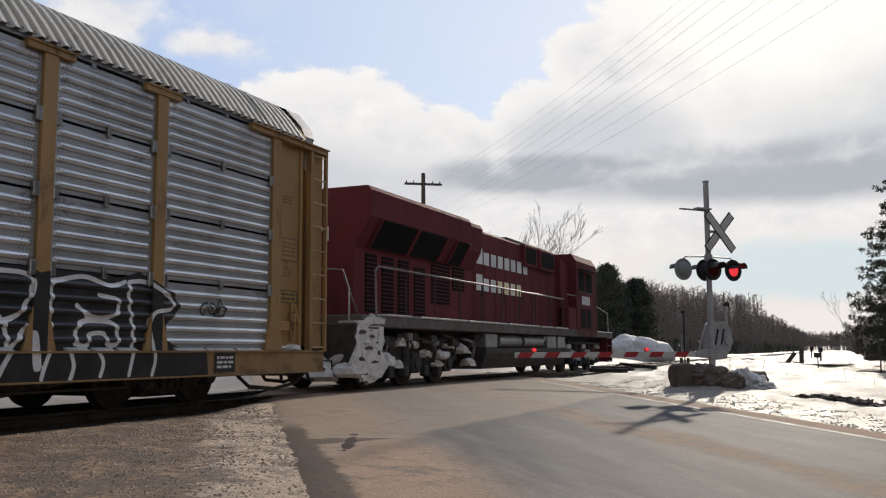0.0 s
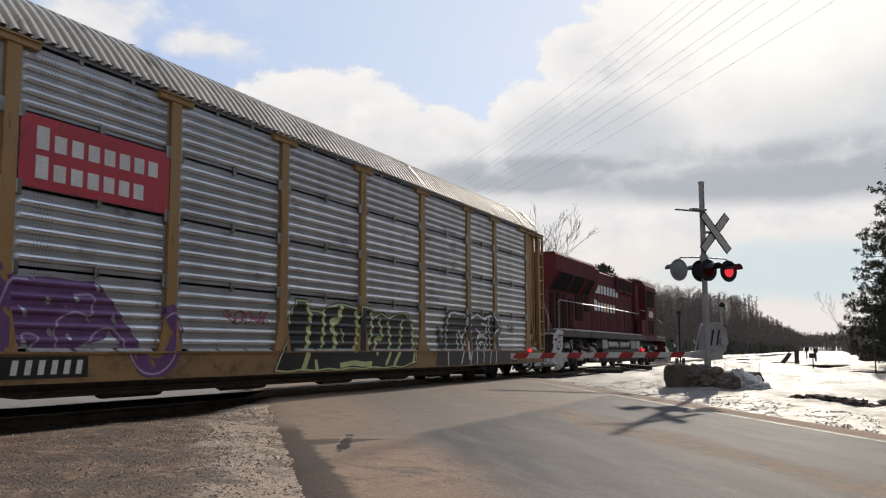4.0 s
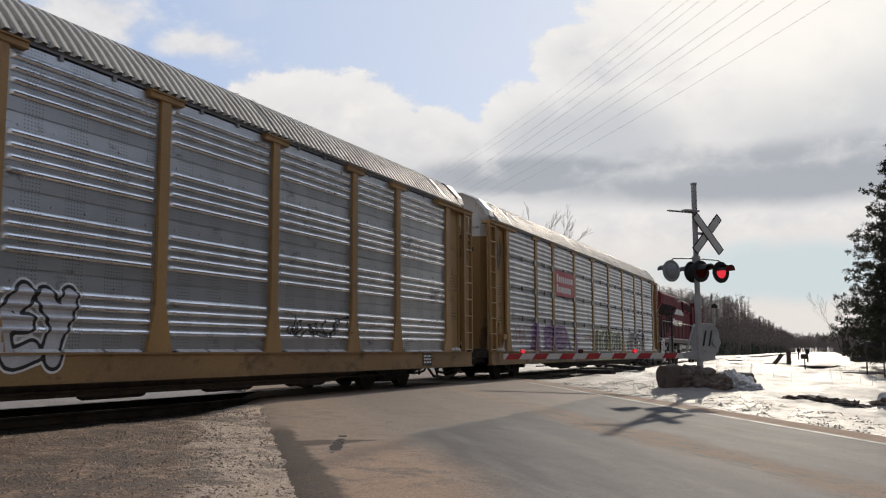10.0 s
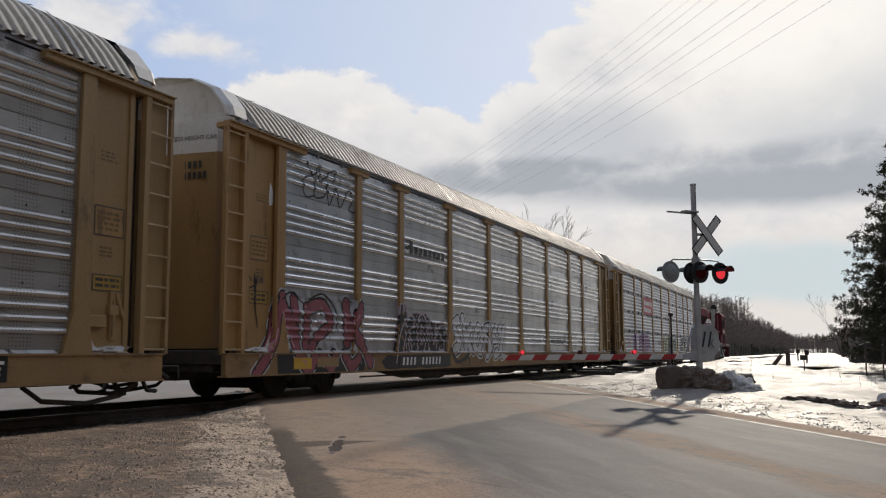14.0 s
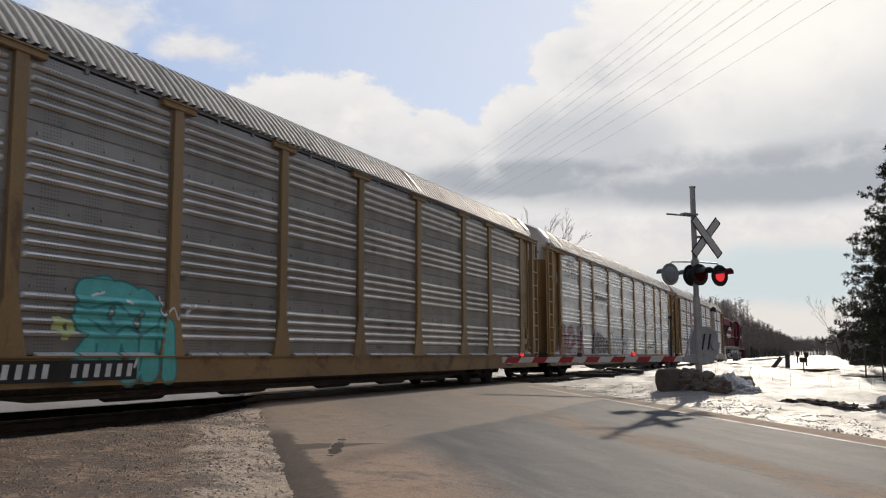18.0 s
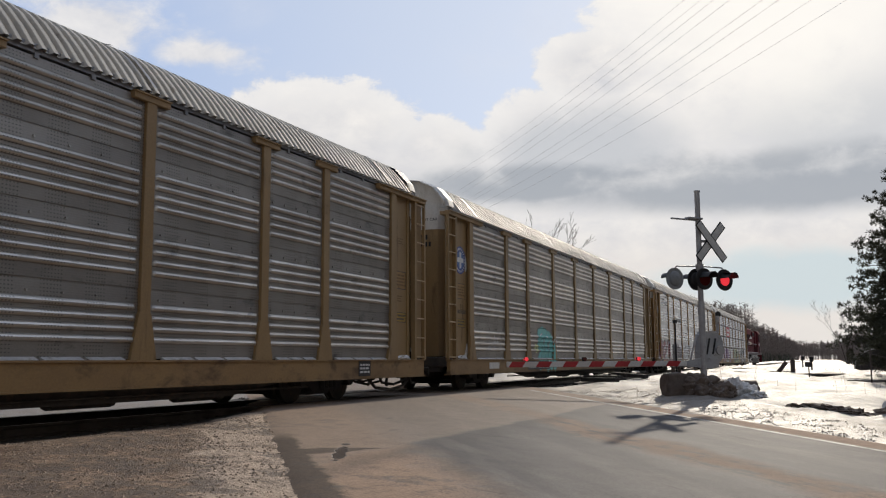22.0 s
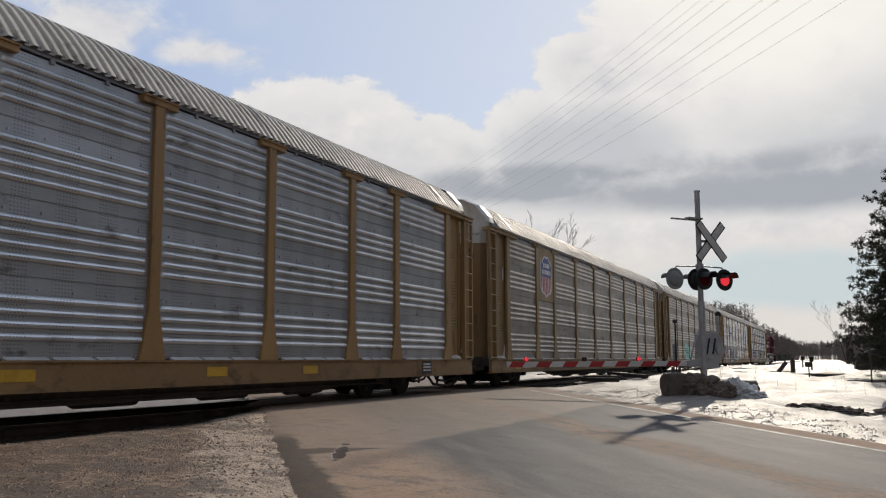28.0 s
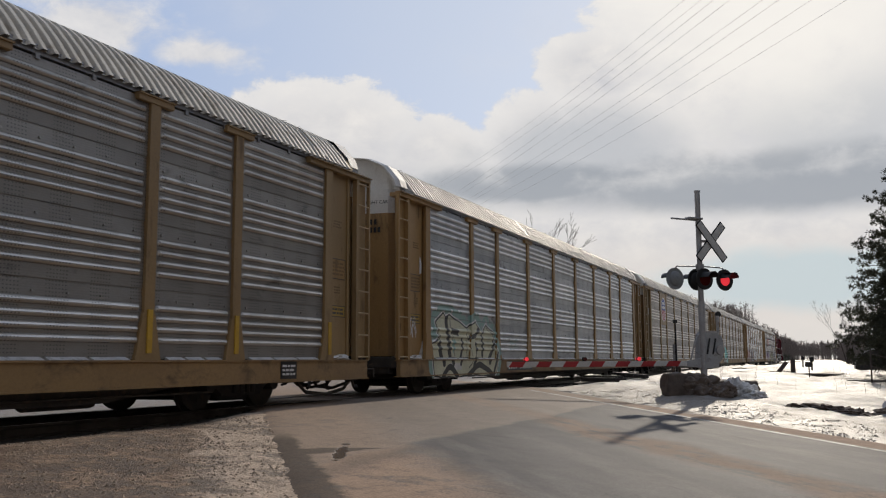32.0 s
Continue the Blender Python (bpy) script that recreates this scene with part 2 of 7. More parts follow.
M_YELLOW = surface("yellow_paint", (0.58, 0.35, 0.03), (0.46, 0.27, 0.03), 0.5, 0, 3, 30, 0.05)
M_GREYPAINT = surface("silver_mast_paint", (0.40, 0.39, 0.38), (0.31, 0.295, 0.285), 0.5, 0.2, 2, 30, 0.1, dirt=(0.2, 0.15, 0.11), dirt_amount=0.25)
M_SIGNWHITE = surface("white_sign_sheet", (0.62, 0.6, 0.56), (0.52, 0.5, 0.46), 0.45, 0, 3, 30, 0.05)
M_SIGNRED = surface("red_stripe", (0.42, 0.02, 0.025), (0.32, 0.018, 0.02), 0.45, 0, 3, 30, 0.05)
M_LENS = surface("unlit_red_lens", (0.09, 0.008, 0.006), (0.06, 0.006, 0.005), 0.25, 0, 3, 30, 0.1)
M_LIT = glowing("lit_red_lamp", (0.85, 0.04, 0.055), 0.85)
M_WOOD = surface("weathered_wood", (0.13, 0.095, 0.07), (0.08, 0.06, 0.05), 0.8, 0, 3, 40, 0.3, streak=(1, 1, 0.2))
M_TIE = surface("creosoted_tie", (0.032, 0.026, 0.022), (0.055, 0.046, 0.038), 0.85, 0, 4, 30, 0.4)
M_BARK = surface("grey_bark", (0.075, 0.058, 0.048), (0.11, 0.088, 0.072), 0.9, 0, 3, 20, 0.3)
# far haze lightened into the twig colour; distant needles are a paler copy
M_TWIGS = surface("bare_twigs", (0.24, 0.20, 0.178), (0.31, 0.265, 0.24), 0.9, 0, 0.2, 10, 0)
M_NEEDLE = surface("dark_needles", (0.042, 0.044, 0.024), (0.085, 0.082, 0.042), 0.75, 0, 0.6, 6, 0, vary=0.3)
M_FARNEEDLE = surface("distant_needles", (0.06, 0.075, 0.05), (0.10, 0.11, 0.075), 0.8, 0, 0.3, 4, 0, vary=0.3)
M_DIRT = surface("frozen_dirt", (0.13, 0.096, 0.073), (0.19, 0.142, 0.108), 0.9, 0, 5, 30, 0.7, 0.02, dirt=(0.4, 0.38, 0.36), dirt_amount=0.25)
M_WIRE = surface("weathered_wire", (0.62, 0.62, 0.64), (0.7, 0.7, 0.72), 0.5, 0.2, 1, 10, 0)
M_CONCRETE = surface("stained_concrete", (0.15, 0.115, 0.09), (0.10, 0.075, 0.06), 0.85, 0, 3, 25, 0.5, 0.01)


def snow_material():
    """Old granular snow: crust relief, dirty patches, grains that glint."""
    m = surface("old_snow", (0.30, 0.283, 0.256), (0.215, 0.199, 0.176), 0.6, 0, 0.5, 9, 0.6, 0.05, dirt=(0.25, 0.205, 0.16), dirt_amount=0.5)
    t = m.node_tree
    p = t.nodes["Principled BSDF"]
    co = t.nodes.new("ShaderNodeTexCoord").outputs["Object"]
    grit = fbm(t, co, 26.0, 4.0, 0.7)
    lump = fbm(t, co, 2.2, 5.0, 0.6)
    bp = nd(t, "ShaderNodeBump", i_Strength=0.55, i_Distance=0.06, i_Height=op(t, "ADD", op(t, "MULTIPLY", grit, 0.6), op(t, "MULTIPLY", lump, 1.6)))
    t.links.new(bp.outputs[0], p.inputs["Normal"])
    # road grit thrown over the snow, thickest at the edge of the asphalt
    s = nd(t, "ShaderNodeSeparateXYZ", i_0=co)
    edge = op(t, "ADD", op(t, "MULTIPLY", op(t, "ADD", s.outputs[0], 6.65), 0.809), op(t, "MULTIPLY", op(t, "SUBTRACT", s.outputs[1], 10.1), 0.588))
    close = rise(t, op(t, "ADD", edge, op(t, "MULTIPLY", op(t, "SUBTRACT", lump, 0.5), 2.0)), 12.0, 9.2)
    specks = rise(t, fbm(t, co, 11.0, 5.0, 0.75), 0.50, 0.62)
    old = p.inputs["Base Color"].links[0].from_socket
    col = blend(t, op(t, "MULTIPLY", specks, op(t, "ADD", 0.34, op(t, "MULTIPLY", close, 0.56))), old, (0.21, 0.155, 0.11, 1))
    col = blend(t, op(t, "MULTIPLY", close, 0.65), col, (0.21, 0.162, 0.12, 1))
    t.links.new(col, p.inputs["Base Color"])
    return m


def asphalt_material():
    """Salt-greyed asphalt in the road's own axes: worn wheel tracks, sand at the edges and along the middle, patches, fine stone."""
    m = bpy.data.materials.new("salted_asphalt")
    m.use_nodes = True
    t = m.node_tree
    p = t.nodes["Principled BSDF"]
    co = t.nodes.new("ShaderNodeTexCoord").outputs["Object"]
    s = nd(t, "ShaderNodeSeparateXYZ", i_0=co)
    u, v = s.outputs[0], s.outputs[1]                        # across (0 at the near-side edge), along
    long = nd(t, "ShaderNodeCombineXYZ", i_0=u, i_1=op(t, "MULTIPLY", v, 0.14), i_2=0.0).outputs[0]
    lanes = fbm(t, long, 1.1, 6.0, 0.62)
    streaks = fbm(t, long, 4.5, 5.0, 0.65)
    wob = fbm(t, co, 0.35, 5.0, 0.6)
    frag = fbm(t, co, 3.2, 5.0, 0.65)
    stone = fbm(t, co, 60.0, 3.0, 0.75)
    chips = nd(t, "ShaderNodeTexVoronoi", i_Vector=co, i_Scale=75.0)
    uw = op(t, "ADD", u, op(t, "MULTIPLY", op(t, "SUBTRACT", wob, 0.5), 1.3))
    base = blend(t, rise(t, op(t, "ADD", op(t, "MULTIPLY", lanes, 0.65), op(t, "MULTIPLY", streaks, 0.35)), 0.40, 0.60), (0.070, 0.066, 0.066, 1), (0.150, 0.135, 0.126, 1))
    for at, wide in ((2.45, 0.75), (3.55, 0.55), (5.35, 0.5), (6.45, 0.55)):
        near = rise(t, op(t, "ABSOLUTE", op(t, "SUBTRACT", uw, at)), wide, 0.05)
        base = blend(t, op(t, "MULTIPLY", near, 0.55), base, (0.062, 0.060, 0.063, 1))
    # sand: washed over the near edge, in a broken line between the lanes, and outside the white line
    sand_edge = op(t, "MAXIMUM", rise(t, op(t, "ADD", uw, op(t, "MULTIPLY", op(t, "SUBTRACT", frag, 0.5), 0.7)), 1.75, 0.9), rise(t, u, 7.30, 7.42))
    mid = op(t, "MULTIPLY", rise(t, op(t, "ABSOLUTE", op(t, "SUBTRACT", uw, 4.4)), 0.55, 0.10), rise(t, op(t, "ADD", op(t, "MULTIPLY", streaks, 0.6), op(t, "MULTIPLY", frag, 0.4)), 0.38, 0.52))
    sand = op(t, "MAXIMUM", op(t, "MULTIPLY", sand_edge, rise(t, op(t, "ADD", op(t, "MULTIPLY", frag, 0.5), op(t, "MULTIPLY", wob, 0.5)), 0.32, 0.50)), op(t, "MULTIPLY", mid, 0.75))
    base = blend(t, op(t, "MULTIPLY", sand, 0.85), base, (0.42, 0.28, 0.185, 1))
    # paler resurfaced strip beside the rails, with an uneven border
    across = op(t, "ADD", op(t, "MULTIPLY", u, 0.809), op(t, "MULTIPLY", v, -0.588))
    uneven = op(t, "ADD", across, op(t, "ADD", op(t, "MULTIPLY", op(t, "SUBTRACT", wob, 0.5), 0.8), op(t, "MULTIPLY", op(t, "SUBTRACT", frag, 0.5), 0.15)))
    strip = rise(t, uneven, 2.32, 2.18)
    base = blend(t, op(t, "MULTIPLY", strip, 0.65), base, (0.295, 0.225, 0.17, 1))
    joint = rise(t, op(t, "ABSOLUTE", op(t, "SUBTRACT", uneven, 2.5)), 0.4, 0.0)
    base = blend(t, op(t, "MULTIPLY", joint, 0.45), base, (0.07, 0.064, 0.062, 1))
    # meltwater: a dark seam along the broken near edge that widens downhill, a tongue across the sand, a shallow puddle
    ragged = op(t, "ADD", u, op(t, "MULTIPLY", op(t, "SUBTRACT", fbm(t, co, 1.8, 5.0, 0.65), 0.5), 0.35))
    down = rise(t, v, -0.8, -6.5)
    seam = op(t, "MULTIPLY", rise(t, op(t, "SUBTRACT", ragged, op(t, "MULTIPLY", down, 0.13)), 0.20, 0.10), rise(t, v, -0.4, -1.6))
    tongue = op(t, "MULTIPLY", rise(t, op(t, "ABSOLUTE", op(t, "ADD", op(t, "ADD", v, 2.62), op(t, "ADD", op(t, "MULTIPLY", u, -0.36), op(t, "MULTIPLY", op(t, "SUBTRACT", frag, 0.5), 0.3)))), op(t, "MAXIMUM", op(t, "ADD", 0.40, op(t, "MULTIPLY", u, -0.34)), 0.01), op(t, "MAXIMUM", op(t, "ADD", 0.22, op(t, "MULTIPLY", u, -0.20)), 0.0)), rise(t, u, 1.2, 1.0))
    lean_u = op(t, "SUBTRACT", u, op(t, "ADD", 0.56, op(t, "MULTIPLY", op(t, "ADD", v, 2.5), 0.19)))
    pool = op(t, "ADD", op(t, "POWER", op(t, "ABSOLUTE", op(t, "DIVIDE", lean_u, 0.085)), 2.0), op(t, "POWER", op(t, "ABSOLUTE", op(t, "DIVIDE", op(t, "ADD", v, 2.6), 0.95)), 2.0))
    water = rise(t, op(t, "ADD", pool, op(t, "MULTIPLY", op(t, "SUBTRACT", fbm(t, co, 5.0, 4.0, 0.7), 0.5), 3.0)), 0.75, 0.55)
    wet = op(t, "MAXIMUM", op(t, "MAXIMUM", seam, tongue), water)
    base = blend(t, op(t, "MULTIPLY", wet, 0.85), base, (0.070, 0.050, 0.037, 1))
    crack = nd(t, "ShaderNodeTexVoronoi", i_Vector=nd(t, "ShaderNodeVectorMath", i_0=co, i_1=nd(t, "ShaderNodeCombineXYZ", i_0=wob, i_1=lanes, i_2=0.0).outputs[0]).outputs[0], i_Scale=0.45)
    crack.feature = "DISTANCE_TO_EDGE"
    line = op(t, "MULTIPLY", rise(t, crack.outputs[0], 0.010, 0.003), rise(t, fbm(t, co, 0.5, 3.0), 0.54, 0.62))
    base = blend(t, op(t, "MULTIPLY", line, 0.6), base, (0.05, 0.045, 0.042, 1))
    chip = nd(t, "ShaderNodeSeparateXYZ", i_0=chips.outputs["Color"]).outputs[0]
    grain = op(t, "ADD", op(t, "MULTIPLY", stone, 1.5), op(t, "ADD", op(t, "MULTIPLY", chip, 0.42), op(t, "MULTIPLY", op(t, "SUBTRACT", frag, 0.5), 0.5)))
    value = nd(t, "ShaderNodeHueSaturation", i_Value=op(t, "ADD", -0.02, grain), i_Color=base)
    t.links.new(value.outputs[0], p.inputs["Base Color"])
    rough = op(t, "SUBTRACT", op(t, "ADD", 0.76, op(t, "MULTIPLY", sand, 0.16)), op(t, "ADD", op(t, "MULTIPLY", wet, 0.12), op(t, "MULTIPLY", water, 0.55)), clamp=True)
    t.links.new(rough, p.inputs["Roughness"])
    t.links.new(op(t, "ADD", 0.12, op(t, "MULTIPLY", water, 0.4)), p.inputs["Specular IOR Level"])
    h = op(t, "MULTIPLY", op(t, "ADD", stone, op(t, "ADD", op(t, "MULTIPLY", frag, 2.0), op(t, "MULTIPLY", line, -2.0))), op(t, "SUBTRACT", 1.0, water))
    bp = nd(t, "ShaderNodeBump", i_Strength=0.5, i_Distance=0.008, i_Height=h)
    t.links.new(bp.outputs[0], p.inputs["Normal"])
    return m


def gravel_material():
    """Thawing gravel verge: pale dry crust over darker wet hollows, crumbled grit in relief."""
    m = bpy.data.materials.new("thawing_gravel")
    m.use_nodes = True
    t = m.node_tree
    p = t.nodes["Principled BSDF"]
    co = t.nodes.new("ShaderNodeTexCoord").outputs["Object"]
    wide = fbm(t, co, 0.55, 6.0, 0.65, 0.3)
    mid = fbm(t, co, 2.6, 6.0, 0.7)
    crumb = fbm(t, co, 20.0, 6.0, 0.76)
    peb = nd(t, "ShaderNodeTexVoronoi", i_Vector=nd(t, "ShaderNodeVectorMath", i_0=co, i_1=nd(t, "ShaderNodeCombineXYZ", i_0=op(t, "MULTIPLY", crumb, 0.05), i_1=op(t, "MULTIPLY", mid, 0.1), i_2=0.0).outputs[0]).outputs[0], i_Scale=58.0)
    s = nd(t, "ShaderNodeSeparateXYZ", i_0=co)
    edge = op(t, "ADD", op(t, "MULTIPLY", op(t, "ADD", s.outputs[0], 6.65), 0.809), op(t, "MULTIPLY", op(t, "SUBTRACT", s.outputs[1], 10.1), 0.588))
    away = op(t, "ADD", edge, op(t, "MULTIPLY", op(t, "SUBTRACT", wide, 0.5), 1.6))
    # a wet hollow behind the pale shoulder of the road, and scattered ones beyond
    hollow = rise(t, op(t, "ABSOLUTE", op(t, "ADD", away, 1.75)), 0.95, 0.25)
    wet = op(t, "MULTIPLY", op(t, "MAXIMUM", op(t, "MULTIPLY", hollow, 0.9), rise(t, wide, 0.50, 0.42)), rise(t, op(t, "ADD", op(t, "MULTIPLY", mid, 0.6), op(t, "MULTIPLY", crumb, 0.4)), 0.58, 0.47))
    dry = blend(t, rise(t, mid, 0.40, 0.62), (0.150, 0.094, 0.057, 1), (0.300, 0.205, 0.135, 1))
    pale = op(t, "MULTIPLY", rise(t, away, -1.10, -0.75), rise(t, mid, 0.20, 0.45))
    dry = blend(t, op(t, "MULTIPLY", pale, 0.85), dry, (0.52, 0.40, 0.295, 1))
    col = blend(t, op(t, "MULTIPLY", wet, 0.85), dry, (0.125, 0.089, 0.064, 1))
    tone = op(t, "ADD", op(t, "MULTIPLY", nd(t, "ShaderNodeSeparateXYZ", i_0=peb.outputs["Color"]).outputs[0], 0.28), op(t, "MULTIPLY", op(t, "SUBTRACT", crumb, 0.5), 2.7))
    stone = nd(t, "ShaderNodeHueSaturation", i_Value=op(t, "ADD", 0.88, tone), i_Color=col)
    t.links.new(stone.outputs[0], p.inputs["Base Color"])
    t.links.new(op(t, "SUBTRACT", 0.95, op(t, "MULTIPLY", wet, 0.30)), p.inputs["Roughness"])
    p.inputs["Specular IOR Level"].default_value = 0.25
    h = op(t, "ADD", op(t, "MULTIPLY", peb.outputs[0], -0.25), op(t, "ADD", op(t, "MULTIPLY", crumb, 2.6), op(t, "MULTIPLY", mid, 3.0)))
    bp = nd(t, "ShaderNodeBump", i_Strength=0.7, i_Distance=0.016, i_Height=h)
    t.links.new(bp.outputs[0], p.inputs["Normal"])
    return m


M_SNOW = snow_material()
M_ASPHALT = asphalt_material()
M_GRAVEL = gravel_material()


# ---- mesh helpers ----
def link(name, bm, material, parent=None, smooth=False, label=""):
    me = bpy.data.meshes.new(name)
    bm.normal_update()
    bm.to_mesh(me)
    bm.free()
    for mt in (material if isinstance(material, (list, tuple)) else [material]):
        me.materials.append(mt)
    if smooth:
        me.polygons.foreach_set("use_smooth", [True] * len(me.polygons))
    ob = new(name, me)
    if parent:
        ob.parent = parent
    if label:
        ob["label"] = label
    return ob


def part(name, bm, material, parent, label="", smooth=False):
    """One mesh object under a thing or under a part."""
    return link(name, bm, material, parent, smooth, label)


def again(ob, parent, x=0, y=0, z=0, rz=0):
    """Another piece on the same mesh."""
    o = ob.copy()
    scene.collection.objects.link(o)
    o.parent = parent
    o.matrix_basis = pose(x, y, z, 0, 0, rz)
    return o


def bx(bm, x0, x1, y0, y1, z0, z1, bevel=0.0):
    made = bmesh.ops.create_cube(bm, size=1.0)["verts"]
    bmesh.ops.transform(bm, matrix=Matrix.Translation(((x0 + x1) / 2, (y0 + y1) / 2, (z0 + z1) / 2)) @ Matrix.Diagonal((x1 - x0, y1 - y0, z1 - z0, 1)), verts=made)
    if bevel:
        edges = list({e for v in made for e in v.link_edges})
        bmesh.ops.bevel(bm, geom=edges, offset=bevel, segments=1, affect="EDGES")
    return bm


def box(x0, x1, y0, y1, z0, z1, bevel=0.0):
    return bx(bmesh.new(), x0, x1, y0, y1, z0, z1, bevel)


def rod(bm, a, b, r, n=8, r2=None):
    a, b = Vector(a), Vector(b)
    d = b - a
    m = Matrix.Translation((a + b) / 2) @ d.to_track_quat("Z", "Y").to_matrix().to_4x4()
    bmesh.ops.create_cone(bm, cap_ends=True, segments=n, radius1=r, radius2=r if r2 is None else r2, depth=d.length, matrix=m)
    return bm


def pipe(bm, pts, r, n=6):
    for a, b in zip(pts, pts[1:]):
        rod(bm, a, b, r, n)
    return bm


def prism(bm, outline, a, b, axis="y"):
    """An outline drawn in the two other axes, drawn out from a to b."""
    def at(p, s):
        return (p[0], s, p[1]) if axis == "y" else (s, p[0], p[1]) if axis == "x" else (p[0], p[1], s)
    lo = [bm.verts.new(at(p, a)) for p in outline]
    hi = [bm.verts.new(at(p, b)) for p in outline]
    n = len(outline)
    faces = [bm.faces.new(lo), bm.faces.new(hi)]
    faces += [bm.faces.new((lo[i], lo[(i + 1) % n], hi[(i + 1) % n], hi[i])) for i in range(n)]
    bmesh.ops.recalc_face_normals(bm, faces=faces)
    return bm


def thing(name, label, category, group="", kind=""):
    return tagged(new(name), label, category, group, kind)


def lump(rx, ry, rz, seed, rough=0.3, sub=3, freq=1.4):
    """A clod or boulder: a ball pushed in and out by noise, flat underneath."""
    bm = bmesh.new()
    bmesh.ops.create_icosphere(bm, subdivisions=sub, radius=1.0)
    off = Vector((seed * 3.1, seed * 1.7, seed * 0.9))
    for v in bm.verts:
        k = 1 + rough * noise.fractal(v.co * freq + off, 0.9, 2.1, 4)
        v.co = Vector((v.co.x * rx * k, v.co.y * ry * k, max(v.co.z, -0.35) * rz * k))
    return bm


def writing(text, size, mat, parent, m, name="lettering"):
    """Letters as a mesh, standing in the plane of the pose m."""
    c = bpy.data.curves.new(name, "FONT")
    c.body, c.size, c.extrude, c.align_x, c.align_y = text, size, 0.001, "CENTER", "CENTER"
    tmp = bpy.data.objects.new(name, c)
    scene.collection.objects.link(tmp)
    bpy.context.view_layer.update()
    me = bpy.data.meshes.new_from_object(tmp.evaluated_get(bpy.context.evaluated_depsgraph_get()))
    bpy.data.objects.remove(tmp)
    me.materials.clear()
    me.materials.append(mat)
    ob = new(name, me)
    ob.parent, ob.matrix_basis = parent, m
    return ob

# ---- ground, road and track ----
TRACK_X = -10.24
ROAD_P, ROAD_A, ROAD_B = Vector((-6.65, 10.1)), Vector((-0.588, 0.809)), Vector((0.809, 0.588))
ROAD_W = 7.9


def road_axes(x, y):
    """Across the road from its near edge, and along it."""
    d = Vector((x, y)) - ROAD_P
    return d.dot(ROAD_B), d.dot(ROAD_A)


def ramp(v, a, b):
    k = min(max((v - a) / (b - a), 0.0), 1.0)
    return k * k * (3 - 2 * k)


def slope(x):
    return -0.04 * min(max(x + 8.0, 0.0), 13.0)


def ground_z(x, y):
    u, v = road_axes(x, y)
    z = slope(x)
    on_road = min(ramp(u, -1.2, 0.0), ramp(-u, -ROAD_W - 1.2, -ROAD_W))
    bed = 1 - ramp(abs(x - TRACK_X), 1.7, 2.9)
    z -= 0.05 * (1 - on_road)
    z -= 0.13 * bed * (1 - on_road)
    far = ramp(-x, 13.0, 16.0)
    z -= 0.25 * far * (1 - on_road)
    # snow on the far verge: drifts that grow away from the road
    field = ramp(u, ROAD_W + 0.3, ROAD_W + 3.0) * ramp(abs(x - TRACK_X), 2.4, 4.5)
    if field > 0:
        n = noise.fractal(Vector((x * 0.35, y * 0.22, 3.3)), 0.9, 2.1, 5)
        n2 = noise.fractal(Vector((x * 1.3, y * 1.0, 8.1)), 0.9, 2.1, 4)
        z += field * (0.16 + 0.20 * n + 0.085 * n2)
        z += field * 0.22 * ramp(y, 25, 45) * (1 - ramp(y, 60, 120))
        z -= field * 0.22 * ramp(x, -4, 6) * (1 - ramp(y, 40, 70))
    verge = ramp(u, ROAD_W - 0.1, ROAD_W + 0.5) * (1 - field)
    z += verge * 0.045 * (1 + noise.fractal(Vector((x * 2.1, y * 2.1, 1.0)), 0.9, 2.1, 4))
    if u < 0 and x > -8.5:
        z += 0.02 * noise.fractal(Vector((x * 1.1, y * 1.1, 5.0)), 0.9, 2.1, 4) * ramp(-u, 0, 0.6)
    z -= 0.06 * on_road
    return z


def steps_between(a, b, fine_a, fine_b, fine, growth):
    """Coordinates from a to b: fine steps in the middle stretch, growing outside it."""
    mid = list(np.arange(fine_a, fine_b + 1e-6, fine))
    out, s, p = [], fine, fine_b
    while p < b:
        s *= growth
        p += s
        out.append(min(p, b))
    lo, s, p = [], fine, fine_a
    while p > a:
        s *= growth
        p -= s
        lo.append(max(p, a))
    return lo[::-1] + mid + out


def sheet(name, xs, ys, z_of, mat, smooth=True, keep=None):
    verts, faces = [], []
    for y in ys:
        for x in xs:
            verts.append((x, y, z_of(x, y)))
    w = len(xs)
    for j in range(len(ys) - 1):
        for i in range(w - 1):
            if keep and not keep((xs[i] + xs[i + 1]) / 2, (ys[j] + ys[j + 1]) / 2):
                continue
            k = j * w + i
            faces.append((k, k + 1, k + w + 1, k + w))
    me = bpy.data.meshes.new(name)
    me.from_pydata(verts, [], faces)
    me.materials.append(mat)
    if smooth:
        me.polygons.foreach_set("use_smooth", [True] * len(me.polygons))
    return new(name, me)


ground = sheet("ground", steps_between(-2500, 2500, -16, 12, 0.25, 1.18), steps_between(-2500, 4000, -2, 62, 0.25, 1.16), ground_z, M_SNOW)
# this side's shoulder goes on out of view as gravel, added to dim bounced light
ground.data.materials.append(M_GRAVEL)
ground.data.polygons.foreach_set("material_index", [1 if road_axes(*p.center[:2])[0] < 0.1 and p.center.x > -8.6 and p.center.length < 45 else 0 for p in ground.data.polygons])
tagged(ground, "old granular snow over flat ground beside the railway", "snow", kind="structure")

# the road, in its own axes: x across, y along
road_pose = Matrix.Translation((ROAD_P.x, ROAD_P.y, 0)) @ pose(0, 0, 0, 0, 0, 36.0)


